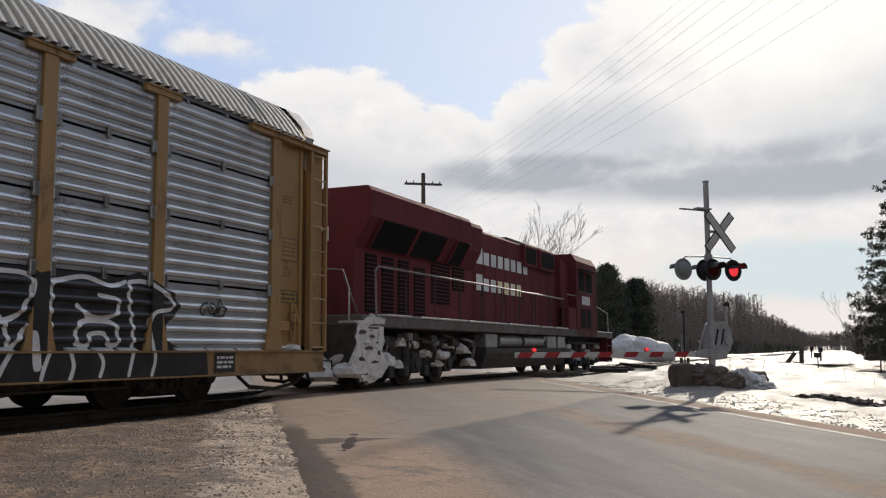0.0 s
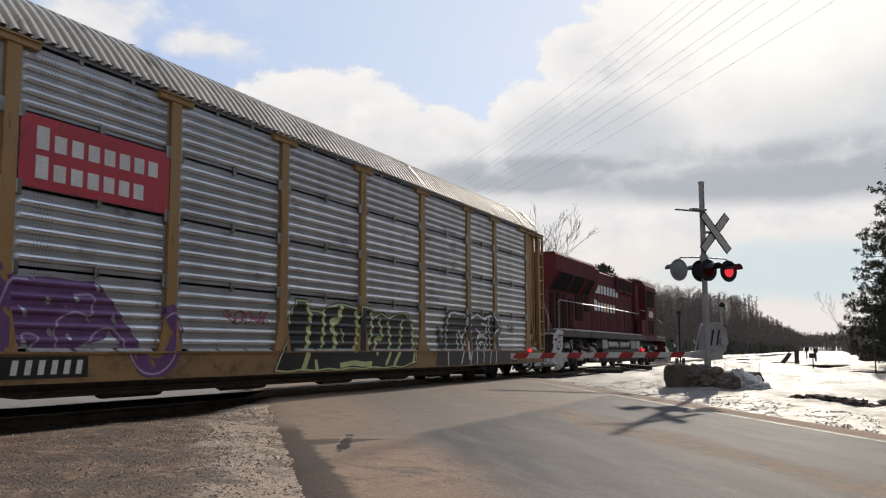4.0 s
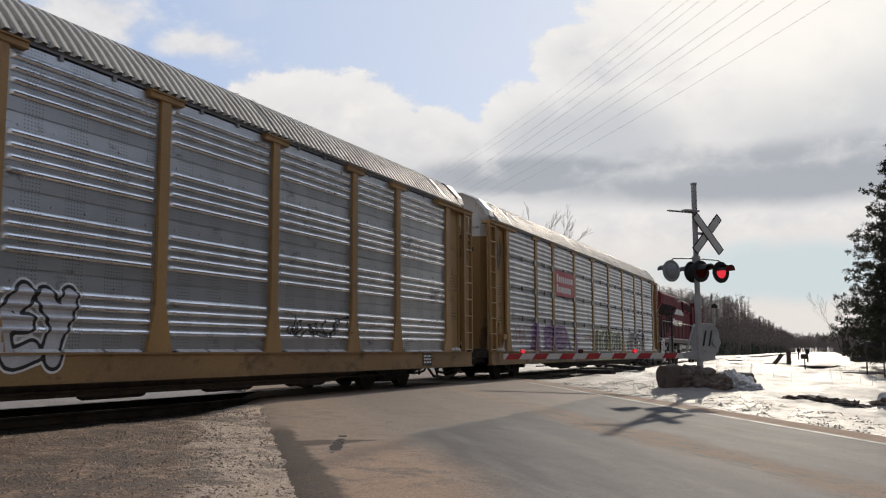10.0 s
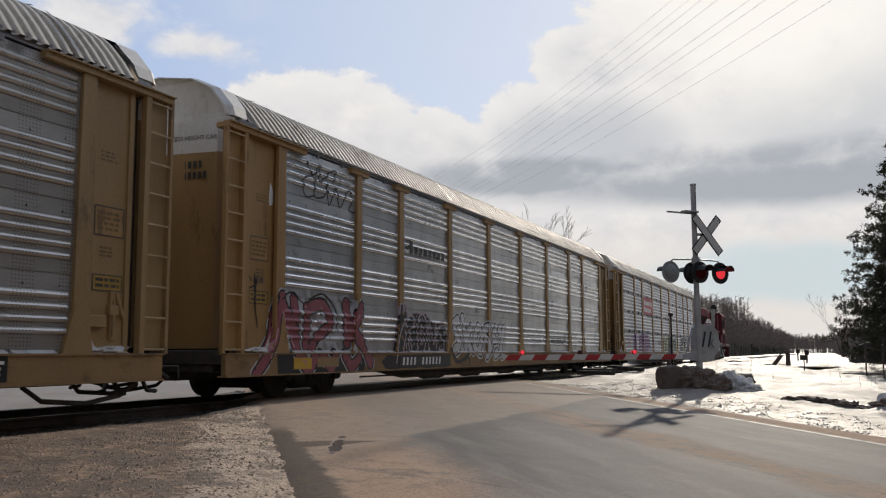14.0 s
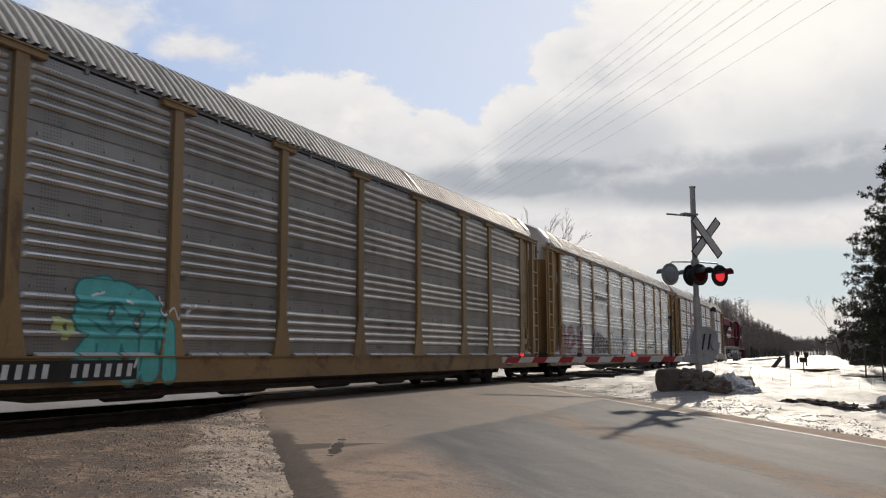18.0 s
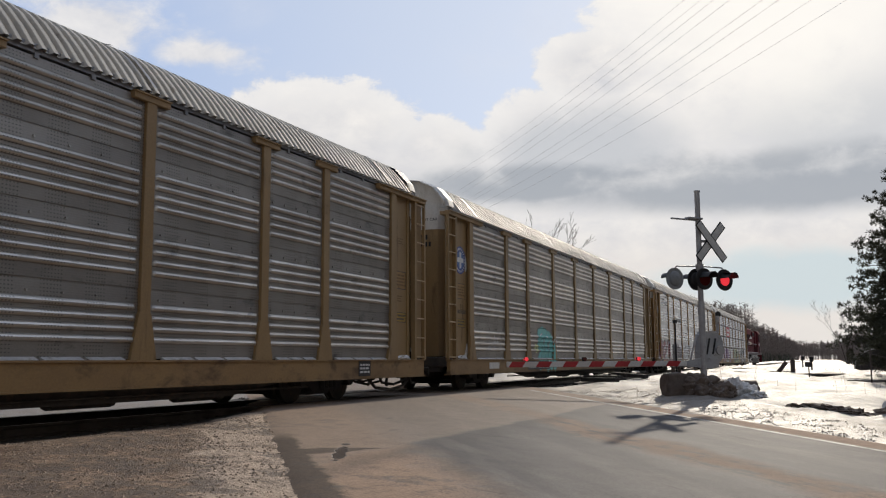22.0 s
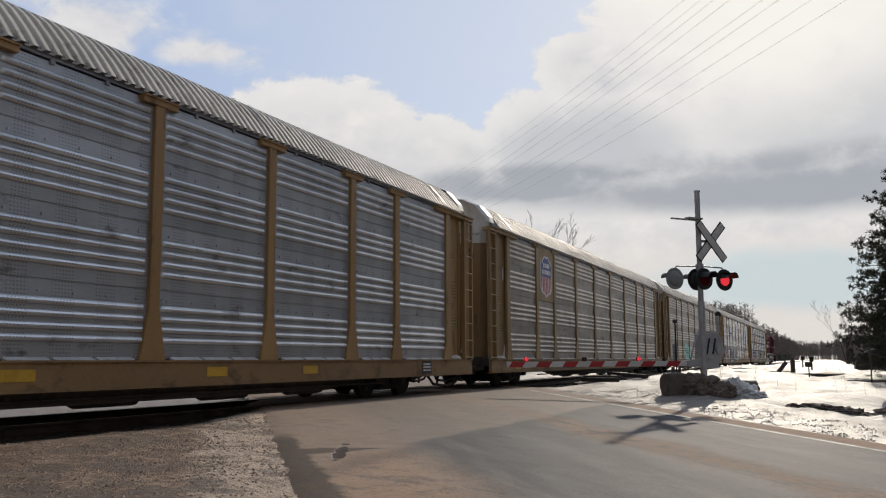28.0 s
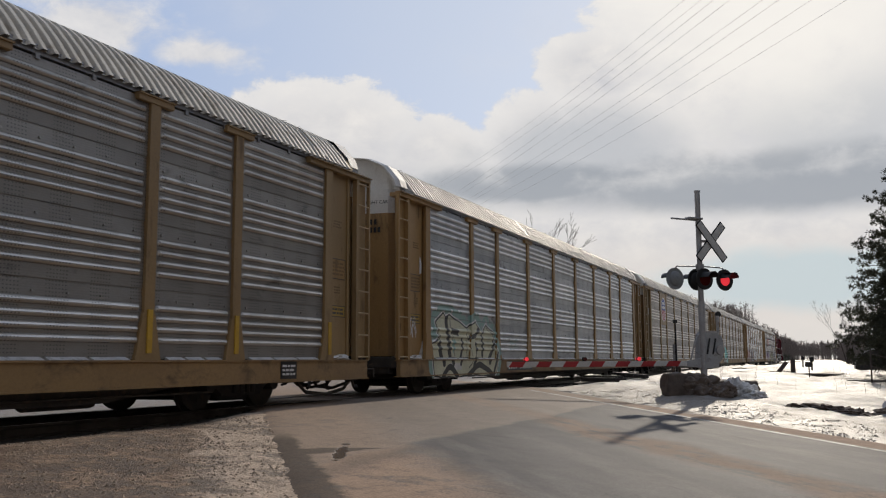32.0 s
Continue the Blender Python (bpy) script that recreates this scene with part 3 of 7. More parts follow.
def road_z(u, v):
    p = road_pose @ Vector((u, v, 0))
    crown = 0.02 * (1 - ((u - 3.9) / 4.1) ** 2)
    return slope(p.x) - 0.012 + crown * ramp(abs(p.x - TRACK_X), 1.0, 3.0)


road = sheet("road", [-0.25 + 0.25 * i for i in range(34)], [-60 + 0.4 * i for i in range(300)], lambda u, v: road_z(u, v) - 0.06 * ramp(-u, 0.0, 0.25), M_ASPHALT)
road.matrix_basis = road_pose
tagged(road, "two-lane asphalt road, grey with salt and sand, crossing the rails", "road", kind="structure")
bm = bmesh.new()
for i in range(110):
    v0 = -16 + 0.25 * i
    for (u0, u1) in ((7.18, 7.29),):
        q = [bm.verts.new((u, v, road_z(u, v) + 0.004)) for u, v in ((u0, v0), (u1, v0), (u1, v0 + 0.25), (u0, v0 + 0.25))]
        bm.faces.new(q)
M_LINE = surface("worn_white_line", (0.46, 0.43, 0.38), (0.26, 0.23, 0.2), 0.7, 0, 2.5, 30, 0.2, dirt=(0.2, 0.17, 0.14), dirt_amount=0.6)
line = link("edge_line", bm, M_LINE)
line.matrix_basis = road_pose
tagged(line, "worn white edge line on the road", "road marking", kind="structure")


def verge_z(x, y):
    u, v = road_axes(x, y)
    return ground_z(x, y) + 0.03 + 0.016 * noise.fractal(Vector((x * 2.3, y * 2.3, 2.0)), 0.8, 2.2, 4) + 0.02 * ramp(-u, 0.1, 0.5) - 0.09 * (1 - ramp(y, 1.5, 2.4)) - 0.09 * ramp(x, 0.0, 0.7)


gravel = sheet("gravel_verge", [-8.7 + 0.05 * i for i in range(190)], [1.5 + 0.05 * i for i in range(220)], verge_z, M_GRAVEL,
               keep=lambda x, y: road_axes(x, y)[0] < 0.13 + 0.12 * noise.noise(Vector((x * 1.7, y * 1.7, 0.0))))
tagged(gravel, "brown thawing gravel verge between the road and the rails", "gravel", kind="structure")


def stones(name, count, where, size, mat, label, seed):
    """Loose stones or crumbs strewn over the ground, one mesh."""
    rng = random.Random(seed)
    verts, faces = [], []
    for _ in range(count):
        x, y, z = where(rng)
        s = size[0] + (size[1] - size[0]) * rng.random() ** 3
        ang = rng.random() * 6.28
        pts = [(1, 0, 0), (0.2, 0.9, 0.1), (-0.9, 0.4, 0), (-0.5, -0.8, 0.05), (0.6, -0.7, 0), (0, 0.1, 0.75)]
        k = len(verts)
        for a, b, c in pts:
            j = 0.7 + 0.6 * rng.random()
            verts.append((x + s * j * (a * math.cos(ang) - b * math.sin(ang)), y + s * j * (a * math.sin(ang) + b * math.cos(ang)), z + s * c * j))
        faces += [(k + i, k + (i + 1) % 5, k + 5) for i in range(5)]
    me = bpy.data.meshes.new(name)
    me.from_pydata(verts, [], faces)
    me.materials.append(mat)
    return tagged(new(name, me), label, "stones", kind="stuff")


def on_verge(rng):
    while True:
        x, y = rng.uniform(-8.3, -1.2), rng.uniform(2.5, 11.5)
        u = road_axes(x, y)[0]
        if u < 0.3 and rng.random() < 0.5 + 0.9 * noise.noise(Vector((x * 0.9, y * 0.9, 4.0))):
            return x, y, verge_z(x, y) - 0.004


M_STONE = surface("pale_gravel_stone", (0.36, 0.27, 0.19), (0.15, 0.105, 0.07), 0.85, 0, 9, 60, 0.2, vary=0.3)
stones("gravel_stones", 17000, on_verge, (0.004, 0.024), M_STONE, "loose pale gravel stones on the verge", 3)


def on_snow_verge(rng):
    while True:
        v, u = rng.uniform(-6, 12), ROAD_W - 0.15 + 2.2 * rng.random() ** 1.3
        p = road_pose @ Vector((u, v, 0))
        if p.x > -7.4:
            return p.x, p.y, ground_z(p.x, p.y) - 0.01


M_CRUMB = surface("gritty_ice", (0.40, 0.33, 0.26), (0.24, 0.185, 0.135), 0.5, 0, 3, 30, 0.3, vary=0.3)
stones("snow_crumbs", 16000, on_snow_verge, (0.008, 0.032), M_CRUMB, "crumbs of icy snow along the road edge", 5)


def track():
    t = tagged(new("railway_track"), "single railway track with steel rails on dark wooden ties", "railway track", kind="structure")
    rail_shape = [(-0.07, -0.17), (0.07, -0.17), (0.07, -0.155), (0.012, -0.13), (0.012, -0.045), (0.036, -0.035), (0.036, -0.004), (0.03, 0.0), (-0.03, 0.0), (-0.036, -0.004), (-0.036, -0.035), (-0.012, -0.045), (-0.012, -0.13), (-0.07, -0.155)]
    for side in (-0.753, 0.753):
        r = part("rail", prism(bmesh.new(), [(a + side + TRACK_X, b) for a, b in rail_shape], -60, 900), M_RAIL, t, "worn steel rail")
    tie = part("tie", box(TRACK_X - 1.3, TRACK_X + 1.3, -0.115, 0.115, -0.33, -0.168, 0.015), M_TIE, t)
    tie.matrix_basis = pose(0, -12, 0)
    rng = random.Random(2)
    for i in range(1, 190):
        y = -12 + 0.5 * i
        u0, u1 = road_axes(TRACK_X - 1.3, y)[0], road_axes(TRACK_X + 1.3, y)[0]
        if u1 > 0 and u0 < ROAD_W:
            continue
        again(tie, t, rng.uniform(-0.03, 0.03), y, 0, 0)
    return t


track()


def on_ballast(rng):
    while True:
        x, y = TRACK_X + rng.uniform(-2.2, 2.2), rng.uniform(-4, 60)
        u = road_axes(x, y)[0]
        if u < -0.2 or u > ROAD_W + 0.3:
            return x, y, ground_z(x, y) - 0.005


M_BALLAST = surface("dirty_ballast", (0.030, 0.026, 0.023), (0.060, 0.051, 0.044), 0.9, 0, 5, 40, 0.3, vary=0.3)
stones("ballast", 9000, on_ballast, (0.03, 0.07), M_BALLAST, "dark crushed-stone ballast round the ties", 8)
ballast_bed = sheet("ballast_bed", [TRACK_X - 2.3 + 0.46 * i for i in range(11)], [-30 + 0.5 * i for i in range(360)], lambda x, y: ground_z(x, y) + 0.012 + 0.01 * noise.noise(Vector((x * 3, y * 3, 0))), M_BALLAST,
                    keep=lambda x, y: not -0.2 < road_axes(x, y)[0] < ROAD_W + 0.2)
tagged(ballast_bed, "bed of dark crushed stone under the rails", "ballast", kind="structure")

# ---- the train ----
# vehicle space: x across (+x is the side towards the road verge), y towards the engine's front, z up from the railhead
TRAVEL = [-49.07, -47.48, -45.83, -44.16, -42.44, -40.69, -38.89, -37.09, -35.25, -33.41, -31.55, -29.69, -27.79, -25.9, -24.01, -22.1, -20.2, -18.28, -16.33, -14.37, -12.39, -10.4, -8.39, -6.35, -4.3, -2.23, -0.16, 1.96, 4.12, 6.28, 8.49, 10.72, 12.98, 15.25, 17.53, 19.85, 22.2, 24.57, 26.95, 29.35, 31.76, 34.18, 36.62, 39.09, 41.58, 44.1, 46.67, 49.25, 51.84, 54.45, 57.07, 59.7, 62.35, 65.03, 67.73, 70.47, 73.22, 76.02, 78.83, 81.67, 84.52, 87.38, 90.26, 93.14, 96.02]


def travelled(t):
    return float(np.interp(t, [0.5 * i for i in range(len(TRAVEL))], TRAVEL))


POSTS = (-9.15, -7.15, -4.29, -1.43, 1.43, 4.29, 7.15, 9.15)
END_POST = 12.0
SHEETS = ((0.82, 1.79), (1.79, 2.72), (2.72, 3.64), (3.64, 4.47))
SKIN, POST_X = 1.535, 1.585


def ridge_rows(kind, z0, z1):
    if kind == "five":
        return [z0 + (z1 - z0) * (0.13 + 0.175 * i) for i in range(5)]
    top = {0.82: 1.52, 1.79: 2.45, 2.72: 3.38, 3.64: 4.30}[z0]
    return [top - 0.148 * i for i in range(4)]


def profile(kind, z0, z1):
    """Height and depth along a side sheet: pressed ribs with a steep top and a long underside."""
    gap = 0.018 if kind == "five" else 0.0
    pts = [(z0 + gap, 0.0)]
    for z in sorted(ridge_rows(kind, z0, z1)):
        pts += [(z - 0.046, 0.0), (z - 0.032, 0.024), (z - 0.014, 0.038), (z + 0.004, 0.040), (z + 0.028, 0.026), (z + 0.052, 0.0)]
    pts.append((z1 - gap, 0.0 if kind == "five" else -0.012))
    return pts


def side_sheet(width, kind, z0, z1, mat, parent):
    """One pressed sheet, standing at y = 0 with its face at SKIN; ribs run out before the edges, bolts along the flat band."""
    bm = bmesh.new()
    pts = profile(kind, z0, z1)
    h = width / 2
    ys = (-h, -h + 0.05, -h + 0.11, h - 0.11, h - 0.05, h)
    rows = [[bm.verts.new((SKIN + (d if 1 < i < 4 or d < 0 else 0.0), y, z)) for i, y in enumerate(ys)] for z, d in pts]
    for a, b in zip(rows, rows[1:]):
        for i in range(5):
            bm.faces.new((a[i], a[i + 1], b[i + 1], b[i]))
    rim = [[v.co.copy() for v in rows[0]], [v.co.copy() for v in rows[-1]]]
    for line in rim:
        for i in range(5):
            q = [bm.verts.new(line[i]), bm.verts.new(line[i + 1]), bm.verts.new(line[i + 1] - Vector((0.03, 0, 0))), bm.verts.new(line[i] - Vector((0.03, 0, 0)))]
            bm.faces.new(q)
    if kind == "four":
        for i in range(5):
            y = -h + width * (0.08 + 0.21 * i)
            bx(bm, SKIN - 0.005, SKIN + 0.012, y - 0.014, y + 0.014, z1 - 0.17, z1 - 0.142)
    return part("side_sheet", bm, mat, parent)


def skin_x(kind, y, z):
    """The outermost face of a car's side at (y, z), for paint that lies on it."""
    if z < 0.81:
        return 1.602
    for p in (*POSTS, -END_POST, END_POST):
        if abs(y - p) < 0.11 + (0.14 * (1.42 - z) / 0.68 if z < 1.42 and kind == "four" else 0.0):
            return POST_X + 0.004
    if abs(y) > END_POST:
        return 1.486
    for z0, z1 in SHEETS:
        if z0 <= z <= z1:
            pts = profile(kind, z0, z1)
            return SKIN + 0.004 + float(np.interp(z, [p[0] for p in pts], [p[1] for p in pts]))
    return SKIN + 0.004


ROOF_ARC = ((1.56, 4.545), (1.35, 4.80), (1.13, 5.05), (0.95, 5.19), (0.70, 5.31), (0.38, 5.39))


def roof_mesh():
    """Corrugated roof: straight slopes from the eaves, flat on top; every rib runs across from eave to eave."""
    arc = [*ROOF_ARC, (0.0, 5.41), *[(-a, b) for a, b in reversed(ROOF_ARC)]]
    bm = bmesh.new()
    rows, y, pitch = [], -12.86, 0.186
    while y < 12.85:
        for dy, up in ((0.0, 0.0), (0.070, 0.0), (0.084, 0.75), (0.094, 1.0), (0.160, 1.0), (0.170, 0.75), (0.183, 0.0)):
            row = []
            for i, (a, b) in enumerate(arc):
                n = Vector((a * 1.1, 0, max(b - 4.0, 0.02))).normalized()
                k = 0.072 * up * (0.8 if i in (0, len(arc) - 1) else 1.0)
                row.append(bm.verts.new((a + n.x * k, min(y + dy, 12.86), b + n.z * k)))
            rows.append(row)
        y += pitch
    for r0, r1 in zip(rows, rows[1:]):
        for i in range(len(arc) - 1):
            bm.faces.new((r0[i], r1[i], r1[i + 1], r0[i + 1]))
    bmesh.ops.recalc_face_normals(bm, faces=bm.faces)
    return bm


def wheelset(r):
    bm = bmesh.new()
    for s in (-1, 1):
        rod(bm, (s * 0.69, 0, 0), (s * 0.725, 0, 0), r + 0.025, 28)
        rod(bm, (s * 0.725, 0, 0), (s * 0.83, 0, 0), r, 28)
        rod(bm, (s * 0.80, 0, 0), (s * 0.838, 0, 0), r * 0.72, 20)
        rod(bm, (s * 0.80, 0, 0), (s * 0.90, 0, 0), 0.13, 14)
        for k in range(4):
            a = k * math.pi / 2
            rod(bm, (s * 0.835, 0.25 * math.cos(a), 0.25 * math.sin(a)), (s * 0.846, 0.25 * math.cos(a), 0.25 * math.sin(a)), 0.045, 8)
    rod(bm, (-0.8, 0, 0), (0.8, 0, 0), 0.09, 10)
    return bm


WHEEL = 0.42
MOVING_WHEELS = []
shared = {}


def piece(key, make, mat, name, parent, x=0, y=0, z=0, rz=0, label=""):
    """Builds a piece once, then sets further objects on the same mesh."""
    if key not in shared:
        shared[key] = part(name, make(), mat, parent, label)
        shared[key].matrix_basis = pose(x, y, z, 0, 0, rz)
        return shared[key]
    o = again(shared[key], parent, x, y, z, rz)
    if label:
        o["label"] = label
    elif "label" in o:
        del o["label"]
    return o


def side_frame():
    """Cast truck side: arched top, sagging middle, spring nest, axle boxes."""
    bm = bmesh.new()
    outline = [(-1.12, 0.42), (-1.08, 0.58), (-0.72, 0.62), (-0.45, 0.74), (0.45, 0.74), (0.72, 0.62), (1.08, 0.58), (1.12, 0.42), (0.74, 0.40), (0.52, 0.22), (-0.52, 0.22), (-0.74, 0.40)]
    for s in (-1, 1):
        x0, x1 = sorted((s * 0.92, s * 1.06))
        prism(bm, outline, x0, x1, "x")
        for y in (-0.89, 0.89):
            rod(bm, (s * 0.9, y, 0.42), (s * 1.12, y, 0.42), 0.13, 12)
            bx(bm, *sorted((s * 0.95, s * 1.1)), y - 0.17, y + 0.17, 0.40, 0.62, 0.02)
        for y in (-0.2, -0.05, 0.1, 0.25):
            rod(bm, (s * 1.09, y, 0.27), (s * 1.09, y, 0.55), 0.06, 8)
    bx(bm, -0.95, 0.95, -0.22, 0.22, 0.42, 0.66, 0.03)
    bx(bm, -0.9, 0.9, -0.42, 0.42, 0.14, 0.42, 0.03)
    rod(bm, (-1.0, -0.55, 0.3), (1.0, -0.55, 0.3), 0.05, 8)
    rod(bm, (-1.0, 0.55, 0.3), (1.0, 0.55, 0.3), 0.05, 8)
    return bm


def ladder(height, wide):
    bm = bmesh.new()
    bx(bm, -0.03, 0.03, -wide / 2, -wide / 2 + 0.05, 0, height)
    bx(bm, -0.03, 0.03, wide / 2 - 0.05, wide / 2, 0, height)
    return bm


def end_wall():
    """The folded end doors: a shallow bowed wall from the deck to the roof."""
    bm = bmesh.new()
    outline = [(-1.42, 0.0), (-1.2, 0.16), (-0.45, 0.24), (0.45, 0.24), (1.2, 0.16), (1.42, 0.0), (1.42, -0.08), (-1.42, -0.08)]
    prism(bm, outline, 0.88, 4.08, "z")
    return bm


def end_top():
    bm = bmesh.new()
    outline = [(-1.42, 0.0), (-1.2, 0.16), (-0.45, 0.24), (0.45, 0.24), (1.2, 0.16), (1.42, 0.0), (1.42, -0.08), (-1.42, -0.08)]
    prism(bm, outline, 4.08, 4.62, "z")
    gable = [(-1.42, 4.62), (-1.40, 4.78), (-1.12, 5.14), (-0.72, 5.34), (0, 5.44), (0.72, 5.34), (1.12, 5.14), (1.40, 4.78), (1.42, 4.62)]
    lo = [bm.verts.new((a, 0.0 + 0.20 * (1 - abs(a) / 1.42), b)) for a, b in gable]
    hi = [bm.verts.new((a, -0.30, b)) for a, b in gable]
    bm.faces.new(lo)
    for i in range(len(gable) - 1):
        bm.faces.new((lo[i], lo[i + 1], hi[i + 1], hi[i]))
    bmesh.ops.recalc_face_normals(bm, faces=bm.faces)
    return bm


def post_mesh(kind):
    bm = bmesh.new()
    if kind == "four":
        outline = [(-0.27, 0.74), (0.27, 0.74), (0.125, 1.42), (0.10, 1.46), (0.10, 4.40), (-0.10, 4.40), (-0.10, 1.46), (-0.125, 1.42)]
    else:
        outline = [(-0.25, 0.78), (0.25, 0.78), (0.125, 1.30), (0.105, 1.34), (0.105, 4.40), (-0.105, 4.40), (-0.105, 1.34), (-0.125, 1.30)]
    prism(bm, outline, SKIN - 0.02, POST_X, "x")
    return bm


def cap_mesh():
    bm = box(POST_X - 0.16, POST_X + 0.02, -0.37, 0.37, 4.40, 4.50, 0.008)
    bx(bm, POST_X - 0.16, POST_X + 0.045, -0.37, 0.37, 4.485, 4.505)
    return bm


def flat_bars(rng, width, height, rows):
    """Rows of short bars the size of small stencilled writing."""
    bm = bmesh.new()
    step = height / rows
    for r in range(rows):
        y = -width / 2
        while y < width / 2 - 0.03:
            w = min(rng.uniform(0.05, 0.14), width / 2 - y)
            bx(bm, 0, 0.003, y, y + w, height / 2 - (r + 0.75) * step, height / 2 - (r + 0.2) * step)
            y += w + 0.03
    return bm


def number_bars(count, h, w, gap):
    """Plain bars, one for each character of a road number."""
    bm = bmesh.new()
    for i in range(count):
        y = (i - (count - 1) / 2) * (w + gap)
        bx(bm, 0, 0.003, y - w / 2, y + w / 2, -h / 2, h / 2)
    return bm


def autorack(label, kind, zinc, gold, seed, label_sill):
    car = thing("autorack_car", label, "railroad car", "autorack cars of the train")
    rng = random.Random(seed)
    # underframe and sills
    bm = box(-1.3, 1.3, -13.3, 13.3, 0.72, 0.86)
    bx(bm, -0.35, 0.35, -13.2, 13.2, 0.36, 0.80)
    piece("underframe", lambda: bm, M_IRON, "underframe", car)
    def sill():
        b = box(1.50, 1.60, -13.55, 13.55, 0.44, 0.80, 0.012)
        bx(b, 1.46, 1.63, -13.55, 13.55, 0.78, 0.805)
        bx(b, 1.44, 1.63, -13.55, 13.55, 0.425, 0.45)
        return b
    for rz in (0, 180):
        piece("sill", sill, M_SILL, "side_sill", car, rz=rz)
    def skirt():
        b = bmesh.new()
        prism(b, [(-8.2, 0.44), (8.2, 0.44), (6.6, 0.24), (-6.6, 0.24)], 1.30, 1.36, "x")
        for y in (-5.2, -2.6, 0.4, 3.0, 5.4):
            rod(b, (1.2, y, 0.32), (1.2, y + 1.1, 0.32), 0.14, 10)
        rod(b, (1.42, -8.8, 0.32), (1.42, 8.8, 0.32), 0.018, 6)
        return b
    piece("skirt", skirt, M_IRON, "brake_gear", car, label="dark underbody pipes and brake gear")
    # roof, eaves
    piece("roof", roof_mesh, M_ROOF, "roof", car, label="corrugated galvanised roof")
    def seam():
        b = bmesh.new()
        pts = [(a + 0.075 * (1 if a > 0 else -1 if a < 0 else 0), z + 0.068) for a, z in (*ROOF_ARC, (0.0, 5.41), *[(-p, q) for p, q in reversed(ROOF_ARC)])]
        rows = [[b.verts.new((a, y, z)) for a, z in pts] for y in (-0.03, 0.03)]
        for i in range(len(pts) - 1):
            b.faces.new((rows[0][i], rows[0][i + 1], rows[1][i + 1], rows[1][i]))
        bmesh.ops.recalc_face_normals(b, faces=b.faces)
        return b
    for y in (-11.75, -4.3, 4.3, 11.75):
        piece("seam", seam, M_EAVE, "roof_seam", car, 0, y, label="dark lapped roof seam")
    def eave():
        b = box(1.44, 1.54, -13.2, 13.2, 4.50, 4.62)
        for i in range(28):
            y = -12.6 + 0.93 * i
            bx(b, 1.46, 1.55, y - 0.035, y + 0.035, 4.44, 4.52)
        return b
    for rz in (0, 180):
        piece("eave", eave, M_EAVE, "eave_rail", car, rz=rz)
    def inner():
        b = box(-1.18, 1.18, -13.0, 13.0, 2.15, 2.25)
        bx(b, -1.18, 1.18, -13.0, 13.0, 0.87, 0.9)
        return b
    piece("inner_deck", inner, M_IRON, "deck", car)
    # pressed side sheets between the posts
    lines = (-END_POST, *POSTS, END_POST)
    for a, b in zip(lines, lines[1:]):
        wide = round(b - a - 0.20, 2)
        for row, (z0, z1) in enumerate(SHEETS):
            if "no_sheet" in label_sill and row >= 2 and abs(a + 9.15) < 0.01:
                continue
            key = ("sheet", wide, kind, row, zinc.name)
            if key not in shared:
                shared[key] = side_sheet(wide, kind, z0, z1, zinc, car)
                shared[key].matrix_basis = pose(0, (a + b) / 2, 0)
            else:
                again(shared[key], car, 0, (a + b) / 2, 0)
        piece(("far", wide, zinc.name), lambda: box(-SKIN - 0.03, -SKIN, -wide / 2, wide / 2, 0.82, 4.40), zinc, "far_side_sheet", car, 0, (a + b) / 2)
        def ledge():
            c = bmesh.new()
            third = (wide - 0.5) / 3
            for k in range(3):
                y0 = -wide / 2 + 0.25 + k * third
                prism(c, [(1.545, 0.806), (1.628, 0.806), (1.628, 0.812), (1.545, 0.850)], y0 + 0.04, y0 + third - 0.04)
            return c
        piece(("ledge", wide), ledge, M_LEDGE, "ledge", car, 0, (a + b) / 2, label="bare pale ledge under the side sheets")
        if kind == "five":
            for row in range(1, 4):
                z = SHEETS[row][0]
                def clip():
                    c = box(SKIN, SKIN + 0.05, -0.035, 0.035, -0.06, 0.09, 0.006)
                    return c
                piece("clip", clip, M_STEEL, "clip", car, 0, (a + b) / 2, z)
                for s, y in ((1, a + 0.15), (-1, b - 0.15)):
                    piece("hinge", lambda: box(SKIN, SKIN + 0.06, -0.045, 0.045, -0.09, 0.09, 0.01), M_STEEL, "hinge", car, 0, y, z)
    for p in lines:
        if abs(p) == END_POST:
            continue
        for rz in (0, 180):
            y = p if rz == 0 else -p
            piece(("post", kind, gold.name), lambda: post_mesh(kind), gold, "post", car, 0, p, 0, rz)
            piece(("cap", gold.name), cap_mesh, gold, "post_cap", car, 0, p, 0, rz)
    # end bays: post, recessed panel, ladder, end doors
    for end in (-1, 1):
        for side in (-1, 1):
            def bay():
                b = bmesh.new()
                prism(b, [(END_POST - 0.13, 0.80), (END_POST + 0.17, 0.80), (END_POST + 0.13, 4.40), (END_POST - 0.10, 4.40)], SKIN - 0.02, POST_X, "x")
                prism(b, [(END_POST - 0.30, 0.74), (END_POST + 0.22, 0.74), (END_POST + 0.13, 1.42), (END_POST - 0.10, 1.42)], SKIN - 0.02, POST_X + 0.01, "x")
                return b
            def bay_panel():
                b = box(1.42, 1.48, END_POST, 12.90, 0.82, 4.42)
                bx(b, 1.44, 1.51, 12.84, 12.93, 0.82, 4.42)
                return b
            def rail():
                b = box(1.36, 1.62, END_POST - 0.75, 13.62, 4.40, 4.49, 0.008)
                bx(b, 1.50, 1.66, END_POST - 0.75, 13.62, 4.485, 4.505)
                return b
            m = 0 if end * side > 0 else 1
